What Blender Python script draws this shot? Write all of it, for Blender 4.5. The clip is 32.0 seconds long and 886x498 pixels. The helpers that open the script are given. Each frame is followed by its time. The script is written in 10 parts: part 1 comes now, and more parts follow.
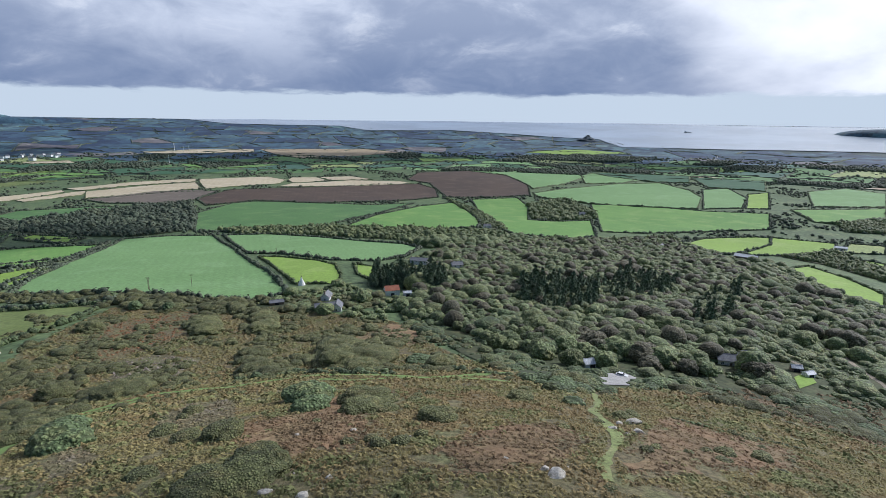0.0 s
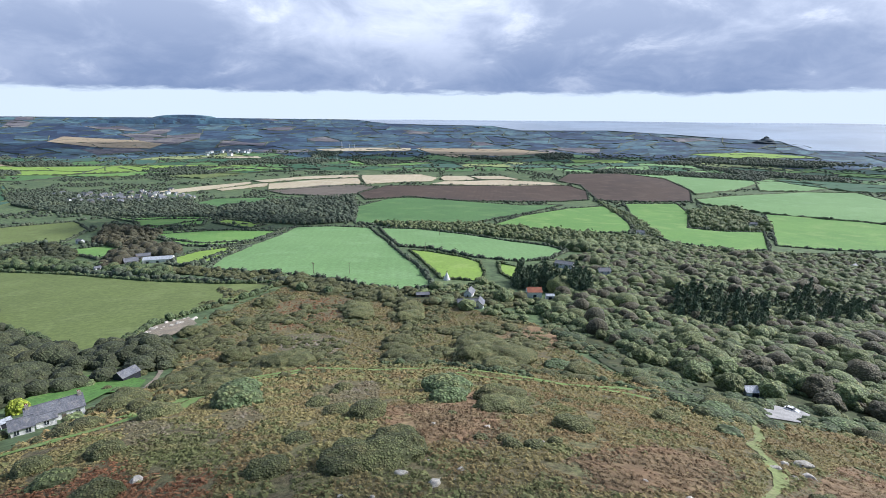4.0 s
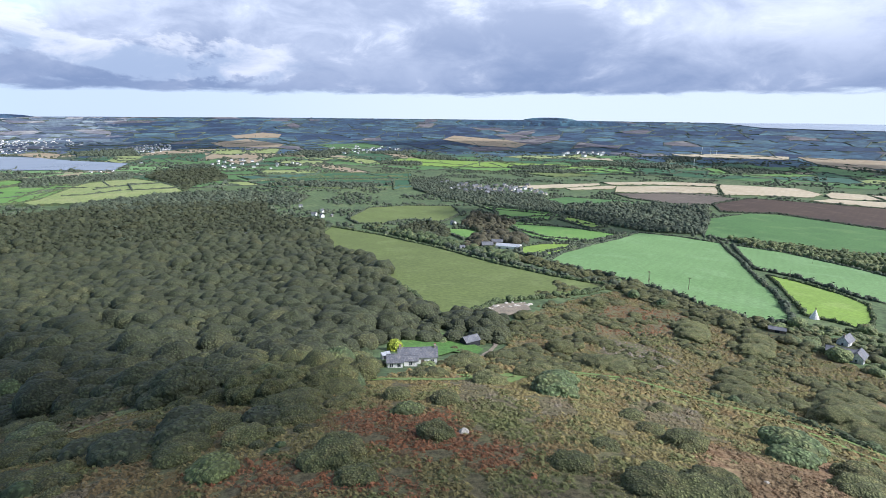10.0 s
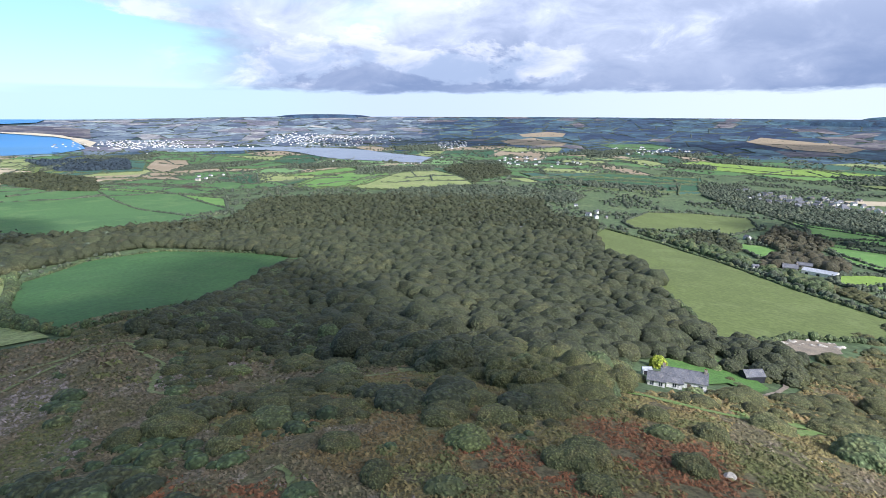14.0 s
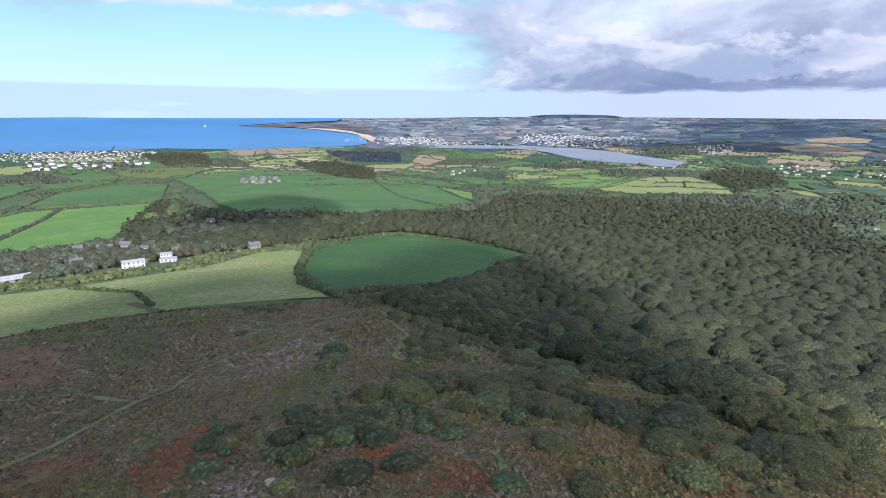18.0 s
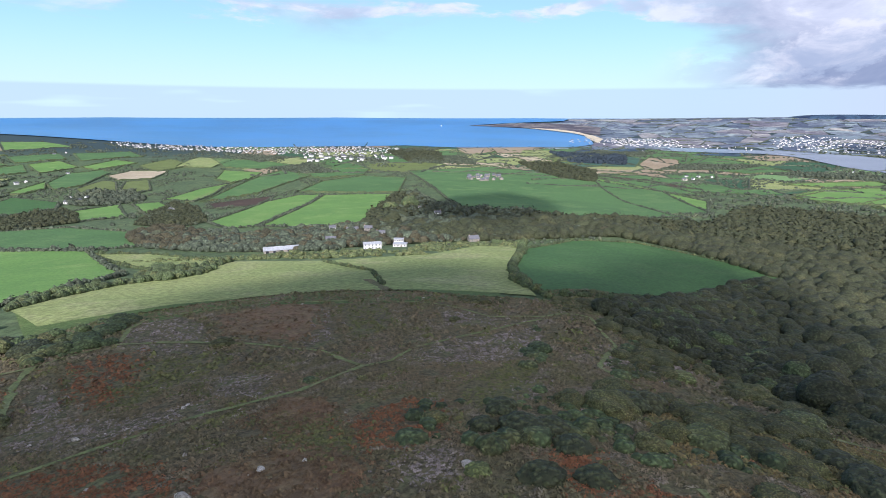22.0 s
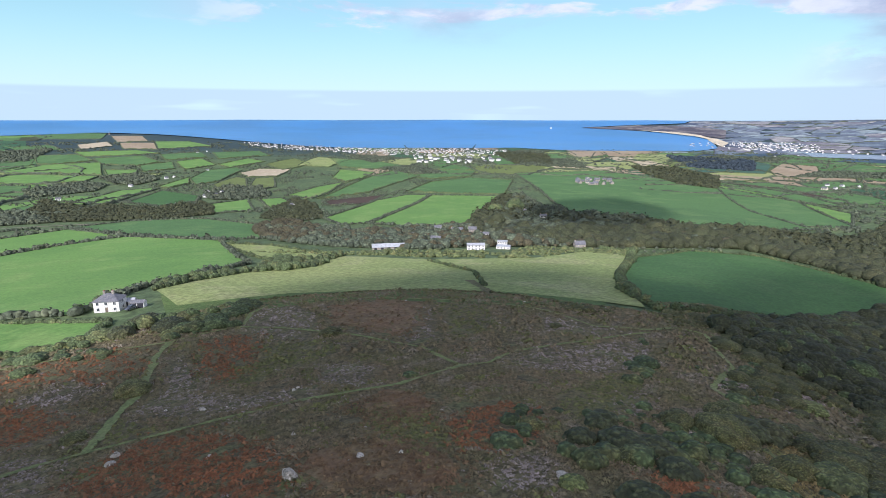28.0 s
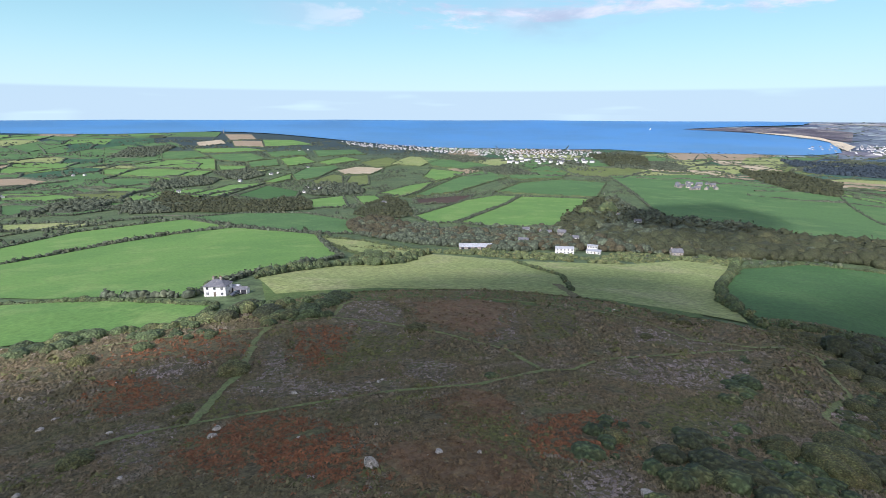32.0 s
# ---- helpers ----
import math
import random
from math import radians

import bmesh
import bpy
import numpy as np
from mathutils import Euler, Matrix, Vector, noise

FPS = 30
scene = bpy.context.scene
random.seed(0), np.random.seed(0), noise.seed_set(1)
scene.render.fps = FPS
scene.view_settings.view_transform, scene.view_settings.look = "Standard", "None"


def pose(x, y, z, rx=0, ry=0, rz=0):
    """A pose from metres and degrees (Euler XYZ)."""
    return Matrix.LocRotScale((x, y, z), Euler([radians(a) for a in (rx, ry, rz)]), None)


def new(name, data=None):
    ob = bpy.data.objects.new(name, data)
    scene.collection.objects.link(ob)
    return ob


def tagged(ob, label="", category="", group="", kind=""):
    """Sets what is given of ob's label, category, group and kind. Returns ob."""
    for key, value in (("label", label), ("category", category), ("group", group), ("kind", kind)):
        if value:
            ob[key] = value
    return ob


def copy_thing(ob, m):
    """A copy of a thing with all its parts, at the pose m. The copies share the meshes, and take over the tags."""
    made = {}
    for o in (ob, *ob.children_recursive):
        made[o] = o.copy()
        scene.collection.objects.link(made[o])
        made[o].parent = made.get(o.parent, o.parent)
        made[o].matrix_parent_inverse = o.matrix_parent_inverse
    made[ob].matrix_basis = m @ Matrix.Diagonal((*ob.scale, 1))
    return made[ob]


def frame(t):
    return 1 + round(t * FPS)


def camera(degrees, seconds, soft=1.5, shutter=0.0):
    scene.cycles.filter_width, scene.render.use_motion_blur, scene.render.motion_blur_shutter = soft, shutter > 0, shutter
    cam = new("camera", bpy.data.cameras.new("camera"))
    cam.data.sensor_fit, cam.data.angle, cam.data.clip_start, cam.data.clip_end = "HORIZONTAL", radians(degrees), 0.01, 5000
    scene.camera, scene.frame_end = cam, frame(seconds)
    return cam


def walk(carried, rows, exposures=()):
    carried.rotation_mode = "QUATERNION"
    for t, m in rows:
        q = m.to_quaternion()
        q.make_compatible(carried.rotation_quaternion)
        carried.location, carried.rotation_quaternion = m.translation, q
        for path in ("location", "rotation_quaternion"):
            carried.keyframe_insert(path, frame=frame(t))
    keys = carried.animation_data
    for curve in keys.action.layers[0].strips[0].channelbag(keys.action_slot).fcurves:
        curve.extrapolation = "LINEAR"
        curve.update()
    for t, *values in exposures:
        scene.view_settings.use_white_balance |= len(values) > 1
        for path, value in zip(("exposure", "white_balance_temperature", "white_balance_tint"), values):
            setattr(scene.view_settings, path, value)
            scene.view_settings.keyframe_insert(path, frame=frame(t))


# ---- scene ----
import itertools

from mathutils import geometry

cam = camera(78.87, 32.0, soft=0.4)
EYE = (0.0, 0.0, 205.0)
PATH = [
    (0.0, 0.00, -13.80, -0.63),
    (0.5, 1.87, -13.84, -0.54),
    (1.0, 4.19, -13.89, -0.48),
    (1.5, 6.27, -13.92, -0.45),
    (2.0, 8.32, -13.94, -0.42),
    (2.5, 10.20, -13.93, -0.40),
    (4.5, 17.97, -13.91, -0.37),
    (5.0, 20.59, -13.88, -0.33),
    (5.5, 23.46, -13.86, -0.29),
    (6.0, 27.11, -13.83, -0.26),
    (6.5, 30.88, -13.82, -0.24),
    (7.0, 35.13, -13.83, -0.23),
    (7.5, 38.75, -13.84, -0.23),
    (8.0, 42.21, -13.85, -0.25),
    (8.5, 44.33, -13.85, -0.27),
    (9.0, 46.59, -13.86, -0.30),
    (9.5, 48.81, -13.85, -0.33),
    (10.0, 51.50, -13.87, -0.36),
    (10.5, 54.28, -13.90, -0.37),
    (11.0, 57.39, -13.92, -0.37),
    (11.5, 60.52, -13.93, -0.36),
    (12.0, 64.63, -13.95, -0.33),
    (12.5, 68.86, -13.98, -0.28),
    (13.0, 73.73, -14.03, -0.21),
    (13.5, 77.19, -14.05, -0.16),
    (14.0, 80.42, -14.04, -0.15),
    (14.5, 83.49, -14.03, -0.17),
    (16.5, 94.73, -14.05, -0.22),
    (17.0, 98.14, -14.07, -0.27),
    (17.5, 101.73, -14.09, -0.30),
    (18.0, 105.87, -14.11, -0.32),
    (18.5, 109.87, -14.12, -0.32),
    (19.0, 114.00, -14.14, -0.31),
    (19.5, 117.47, -14.15, -0.29),
    (20.0, 120.52, -14.15, -0.28),
    (20.5, 122.85, -14.16, -0.27),
    (21.0, 125.27, -14.16, -0.25),
    (21.5, 127.22, -14.17, -0.22),
    (22.0, 129.00, -14.18, -0.20),
    (22.5, 130.25, -14.19, -0.17),
    (23.0, 131.35, -14.18, -0.14),
    (23.5, 132.42, -14.16, -0.12),
    (24.0, 133.55, -14.15, -0.11),
    (24.5, 134.64, -14.13, -0.10),
    (25.0, 135.67, -14.11, -0.10),
    (25.5, 136.62, -14.07, -0.09),
    (27.5, 139.11, -14.02, -0.08),
    (28.0, 140.25, -13.99, -0.08),
    (28.5, 141.47, -13.98, -0.08),
    (29.0, 142.48, -13.98, -0.10),
    (29.5, 143.52, -13.97, -0.13),
    (30.0, 144.68, -13.98, -0.15),
    (30.5, 145.72, -13.98, -0.16),
    (31.0, 147.18, -13.98, -0.16),
    (31.5, 148.47, -13.97, -0.16),
    (32.0, 149.76, -13.97, -0.15),
]
walk(cam, [(t, pose(*EYE, 90 + p, r, y)) for t, y, p, r in PATH], [(0.0, -0.40, 5800, 14), (2.5, -0.12, 5800, 14), (6.0, 0.06, 5800, 15), (12.0, 0.10, 5800, 16), (14.0, 0.18, 5800, 17), (17.0, -0.02, 5850, 19), (20.0, -0.04, 5900, 21), (25.0, -0.04, 5950, 21), (32.0, -0.10, 5950, 21)])

# ---- light ----
SUN_AZ, SUN_EL = -60.0, 37.0            # degrees left of the first view, and above the horizon
SUN_DIR = Vector((-math.sin(radians(SUN_AZ)) * math.cos(radians(SUN_EL)),
                  math.cos(radians(SUN_AZ)) * math.cos(radians(SUN_EL)), math.sin(radians(SUN_EL))))
sun = new("sun", bpy.data.lights.new("sun", "SUN"))
sun.data.energy, sun.data.angle, sun.data.color = 5.0, radians(1.0), (1.0, 0.96, 0.90)
sun.rotation_euler = SUN_DIR.to_track_quat("Z", "Y").to_euler()


class Nodes:
    """Short hand for node trees."""

    def __init__(self, tree):
        self.tree = tree
        tree.nodes.clear()

    def add(self, kind, **inputs):
        n = self.tree.nodes.new(kind)
        for key, value in inputs.items():
            self.put(n, key, value)
        return n

    def put(self, n, key, value):
        sock = n.inputs[int(key[1:])] if key[0] == "i" and key[1:].isdigit() else n.inputs[key.replace("_", " ")]
        if isinstance(value, bpy.types.NodeSocket):
            self.tree.links.new(value, sock)
        else:
            sock.default_value = value

    def math(self, op, a, b=0.0, c=0.0, clamp=False):
        n = self.tree.nodes.new("ShaderNodeMath")
        n.operation, n.use_clamp = op, clamp
        for i, v in enumerate((a, b, c)):
            self.put(n, "i%d" % i, v)
        return n.outputs[0]

    def vec(self, op, a, b=(0, 0, 0)):
        n = self.tree.nodes.new("ShaderNodeVectorMath")
        n.operation = op
        self.put(n, "i0", a)
        self.put(n, "i1", b)
        return n.outputs["Value"] if op in ("DOT_PRODUCT", "LENGTH") else n.outputs[0]

    def noise(self, vector, scale, detail=3.0, rough=0.55, distort=0.0):
        n = self.add("ShaderNodeTexNoise", Vector=vector, Scale=scale, Detail=detail, Roughness=rough, Distortion=distort)
        return n.outputs["Fac"]

    def ramp(self, fac, lo, hi):
        n = self.tree.nodes.new("ShaderNodeMapRange")
        n.interpolation_type = "SMOOTHSTEP"
        for i, v in enumerate((fac, lo, hi, 0.0, 1.0)):
            self.put(n, "i%d" % i, v)
        return n.outputs[0]

    def mix(self, fac, a, b, blend="MIX"):
        n = self.tree.nodes.new("ShaderNodeMix")
        n.data_type, n.blend_type = "RGBA", blend
        self.put(n, "i0", fac)
        for i, v in ((6, a), (7, b)):
            if isinstance(v, tuple):
                v = (*v[:3], 1.0)
            self.put(n, "i%d" % i, v)
        return n.outputs[2]


# ---- sky: blue to the north, a broken grey deck of cloud over the south ----
world = bpy.data.worlds.new("world")
scene.world = world
world.use_nodes = True
N = Nodes(world.node_tree)
sky = N.add("ShaderNodeTexSky")
sky.sky_type, sky.sun_disc = "NISHITA", False
sky.sun_elevation, sky.sun_rotation = radians(SUN_EL), radians(-SUN_AZ)
sky.altitude, sky.air_density, sky.dust_density, sky.ozone_density = 200, 1.0, 0.6, 1.5
ray = N.add("ShaderNodeTexCoord").outputs["Generated"]
parts = N.add("ShaderNodeSeparateXYZ", Vector=ray)
up = N.math("MAXIMUM", parts.outputs[2], 0.0)
flat = N.math("ADD", up, 0.10)
spread = N.add("ShaderNodeCombineXYZ", X=N.math("DIVIDE", parts.outputs[0], flat), Y=N.math("DIVIDE", parts.outputs[1], flat), Z=0.0).outputs[0]
flat2 = N.math("ADD", up, 0.20)
puff = N.add("ShaderNodeCombineXYZ", X=N.math("DIVIDE", parts.outputs[0], flat2), Y=N.math("DIVIDE", parts.outputs[1], flat2), Z=N.math("MULTIPLY", up, 9.0)).outputs[0]
big = N.noise(puff, 0.75, 7.0, 0.52, 0.1)
fine = N.noise(puff, 2.6, 7.0, 0.6, 0.2)
flat3 = N.math("ADD", up, 0.60)
billow = N.add("ShaderNodeCombineXYZ", X=N.math("DIVIDE", parts.outputs[0], flat3), Y=N.math("DIVIDE", parts.outputs[1], flat3), Z=N.math("MULTIPLY", up, 2.2)).outputs[0]
mass = N.noise(billow, 2.1, 6.0, 0.5, 0.30)
crisp = N.noise(billow, 6.5, 9.0, 0.60, 0.4)
# how far to the cloudy side a direction lies
side = N.vec("DOT_PRODUCT", ray, (-math.sin(radians(5)), math.cos(radians(5)), 0.0))
deck = N.ramp(N.math("ADD", side, N.math("MULTIPLY", N.math("SUBTRACT", big, 0.5), 1.5)), -0.22, 0.14)
base_edge = N.ramp(N.math("ADD", up, N.math("MULTIPLY", N.math("SUBTRACT", fine, 0.5), 0.03)), 0.034, 0.043)
thin = N.ramp(big, 0.60, 0.80)
cover = N.math("MAXIMUM", N.math("MULTIPLY", deck, base_edge), N.math("MULTIPLY", N.math("MULTIPLY", thin, N.ramp(up, 0.10, 0.16)), 0.6))
tone = N.ramp(N.math("ADD", N.math("MULTIPLY", mass, 0.62), N.math("MULTIPLY", crisp, 0.42)), 0.41, 0.69)
lift = N.ramp(up, 0.040, 0.19)
bright = N.math("ADD", N.math("MULTIPLY", lift, 0.34), N.math("MULTIPLY", tone, N.math("MULTIPLY_ADD", lift, 0.52, 0.26)), clamp=True)
grey = N.mix(bright, (0.25, 0.33, 0.49), (0.88, 0.94, 1.02))
grey = N.mix(N.math("MULTIPLY", N.ramp(crisp, 0.56, 0.70), N.math("MULTIPLY", tone, N.math("MULTIPLY_ADD", lift, 0.5, 0.2))), grey, (1.0, 1.03, 1.05))
grey = N.mix(N.ramp(up, 0.28, 0.60), grey, (0.40, 0.45, 0.55))
glow = N.ramp(N.math("ADD", N.vec("DOT_PRODUCT", ray, tuple(SUN_DIR)), N.math("MULTIPLY", N.math("SUBTRACT", mass, 0.5), 0.22)), 0.67, 0.84)
grey = N.mix(glow, grey, (1.6, 1.6, 1.55))
haze = N.ramp(up, 0.16, 0.0)
clear = N.mix(1.0, sky.outputs[0], (0.115, 0.115, 0.115), "MULTIPLY")
clear = N.mix(N.math("MULTIPLY", N.ramp(up, 0.40, 0.06), 0.80), clear, (0.52, 0.98, 0.99))
clear = N.mix(N.math("MULTIPLY", haze, 0.70), clear, (0.85, 1.06, 1.04))
clear = N.mix(N.math("MULTIPLY", N.ramp(up, 0.10, 0.03), N.ramp(side, -0.30, 0.15)), clear, (0.66, 0.78, 0.90))
clear = N.mix(N.math("MULTIPLY", N.ramp(up, 0.10, 0.03), N.ramp(side, 0.20, 0.75)), clear, (0.78, 0.88, 0.93))
veil = N.math("MULTIPLY", N.ramp(up, 0.044, 0.038), N.ramp(N.noise(spread, 0.5, 2.0), 0.25, 0.45))
clear = N.mix(N.math("MULTIPLY", N.math("MULTIPLY", veil, N.ramp(side, 0.2, -0.2)), 0.60), clear, (0.56, 0.74, 0.86))
# thin rosy streaks high over the coast
streak_side = N.ramp(N.vec("DOT_PRODUCT", ray, (-math.sin(radians(128)), math.cos(radians(128)), 0.0)), 0.72, 0.93)
streak_form = N.math("ADD", N.noise(N.vec("MULTIPLY", ray, (1.0, 1.0, 5.0)), 4.5, 7.0, 0.6, 0.3), N.math("MULTIPLY", N.math("ABSOLUTE", N.math("SUBTRACT", up, 0.168)), -4.5))
streak = N.math("MULTIPLY", N.ramp(streak_form, 0.42, 0.54), streak_side)
clear = N.mix(N.math("MULTIPLY", streak, 0.75), clear, N.mix(N.ramp(crisp, 0.42, 0.60), (0.66, 0.74, 0.86), (1.0, 0.98, 1.0)))
# low heaped clouds over the far shore
shore = N.ramp(N.vec("DOT_PRODUCT", ray, (-math.sin(radians(86)), math.cos(radians(86)), 0.0)), 0.915, 0.965)
heap_form = N.math("ADD", N.noise(N.vec("MULTIPLY", ray, (1.0, 1.0, 2.4)), 5.0, 8.0, 0.6, 0.2), N.math("MULTIPLY", N.math("ABSOLUTE", N.math("SUBTRACT", up, 0.085)), -2.2))
heap = N.math("MULTIPLY", N.math("MULTIPLY", N.ramp(heap_form, 0.44, 0.50), shore), N.ramp(up, 0.040, 0.056))
heap_tone = N.mix(N.ramp(N.math("ADD", crisp, N.math("MULTIPLY", up, 2.0)), 0.58, 0.80), (0.55, 0.66, 0.80), (1.02, 1.04, 1.05))
full = N.mix(N.math("MULTIPLY", heap, 0.55), N.mix(cover, clear, grey), heap_tone)
back = N.add("ShaderNodeBackground", Color=full, Strength=1.0)
out = N.add("ShaderNodeOutputWorld", Surface=back.outputs[0])


# ---- materials ----
def surface(name, base, second=None, third=None, scale=0.05, grain=1.5, rough=0.85, bump=0.3, bump_size=0.05, island=0.0, spots=None, stripes=None, metal=0.0, spec=0.3, thing=0.0, mottle=0.4, cells=0.0, beyond=None, clumps=0.0):
    """A weathered surface: two or three tones mixed by broad and by fine noise; island varies single leaves or stones."""
    m = bpy.data.materials.new(name)
    m.use_nodes = True
    n = Nodes(m.node_tree)
    pos = n.add("ShaderNodeNewGeometry")
    where = pos.outputs["Position"]
    second = second or tuple(c * 0.7 for c in base)
    colour = n.mix(n.ramp(n.noise(where, scale, 4.0, 0.6), 0.38, 0.62), base, second)
    if third:
        colour = n.mix(n.ramp(n.noise(n.vec("ADD", where, (311, 97, 5)), scale * 2.3, 5.0, 0.62), 0.50, 0.66), colour, third)
    fine_noise = n.ramp(n.noise(where, grain, 5.0, 0.75), 0.28, 0.72)
    colour = n.mix(1.0, colour, n.mix(fine_noise, (1 - mottle,) * 3, (1 + mottle,) * 3), "MULTIPLY")
    clump = None
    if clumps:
        # sprays of leaves; the shade in the gaps between them is put into the colour
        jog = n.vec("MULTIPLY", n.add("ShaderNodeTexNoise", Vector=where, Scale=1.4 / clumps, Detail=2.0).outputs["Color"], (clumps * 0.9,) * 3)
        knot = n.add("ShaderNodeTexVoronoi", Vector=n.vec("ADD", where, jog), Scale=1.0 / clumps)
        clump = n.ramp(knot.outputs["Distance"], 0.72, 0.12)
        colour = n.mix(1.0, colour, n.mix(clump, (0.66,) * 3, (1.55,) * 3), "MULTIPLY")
    if stripes:
        angle, width, depth = stripes
        along = n.vec("DOT_PRODUCT", where, (math.cos(radians(angle)) / width, math.sin(radians(angle)) / width, 0))
        wave = n.math("SINE", n.math("ADD", n.math("MULTIPLY", along, 2 * math.pi), n.math("MULTIPLY", n.noise(where, 0.02), 3.0)))
        colour = n.mix(1.0, colour, n.mix(n.math("MULTIPLY_ADD", wave, 0.5, 0.5), (1 - depth,) * 3, (1 + depth,) * 3), "MULTIPLY")
    if spots:
        tint, amount, size = spots
        colour = n.mix(n.ramp(n.noise(where, size, 2.0, 0.5), 0.72 - amount, 0.80 - amount), colour, tint)
    if cells:
        # small hedged parcels, each of its own tone
        warped = n.vec("ADD", n.vec("MULTIPLY", where, (1.0, 1.0, 0.0)), n.vec("MULTIPLY", n.add("ShaderNodeCombineXYZ", X=n.noise(where, 0.004), Y=n.noise(n.vec("ADD", where, (50, 9, 2)), 0.004), Z=0.0).outputs[0], (90, 90, 0)))
        cell = n.add("ShaderNodeTexVoronoi", Vector=warped, Scale=1.0 / cells)
        cell.distance = "MANHATTAN"
        tone = n.add("ShaderNodeSeparateColor", Color=cell.outputs["Color"])
        v = n.math("MULTIPLY_ADD", n.math("POWER", tone.outputs[0], 2.0), 0.95, 0.62)
        colour = n.mix(1.0, colour, n.add("ShaderNodeCombineXYZ", X=v, Y=v, Z=n.math("MULTIPLY_ADD", v, 0.7, 0.3)).outputs[0], "MULTIPLY")
    # distance haze put into the colour, from 1.7 km outwards
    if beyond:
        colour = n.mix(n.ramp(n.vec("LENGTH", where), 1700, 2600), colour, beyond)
    if island:
        v = n.math("MULTIPLY_ADD", pos.outputs["Random Per Island"], 2 * island, 1 - island)
        colour = n.mix(1.0, colour, n.add("ShaderNodeCombineXYZ", X=v, Y=v, Z=v).outputs[0], "MULTIPLY")
    if thing:
        v = n.math("MULTIPLY_ADD", n.add("ShaderNodeObjectInfo").outputs["Random"], 2 * thing, 1 - thing)
        colour = n.mix(1.0, colour, n.add("ShaderNodeCombineXYZ", X=v, Y=v, Z=v).outputs[0], "MULTIPLY")
    b = n.add("ShaderNodeBsdfPrincipled", Base_Color=colour, Roughness=rough, Metallic=metal)
    n.put(b, "Specular IOR Level", spec)
    if bump:
        k = n.add("ShaderNodeBump", Strength=bump, Distance=bump_size, Height=clump or n.noise(where, grain * 2.2, 4.0, 0.7))
        n.put(b, "Normal", k.outputs[0])
    n.add("ShaderNodeOutputMaterial", Surface=b.outputs[0])
    return m


def water(name, tint, rough, wave):
    m = bpy.data.materials.new(name)
    m.use_nodes = True
    n = Nodes(m.node_tree)
    where = n.add("ShaderNodeNewGeometry").outputs["Position"]
    tone = n.mix(n.ramp(n.noise(where, 0.0016, 4.0, 0.6), 0.35, 0.65), tint, tuple(c * 0.78 for c in tint))
    b = n.add("ShaderNodeBsdfPrincipled", Base_Color=tone, Roughness=rough, IOR=1.33)
    k = n.add("ShaderNodeBump", Strength=0.6, Distance=wave, Height=n.noise(where, 0.15, 5.0, 0.6))
    n.put(b, "Normal", k.outputs[0])
    n.add("ShaderNodeOutputMaterial", Surface=b.outputs[0])
    return m


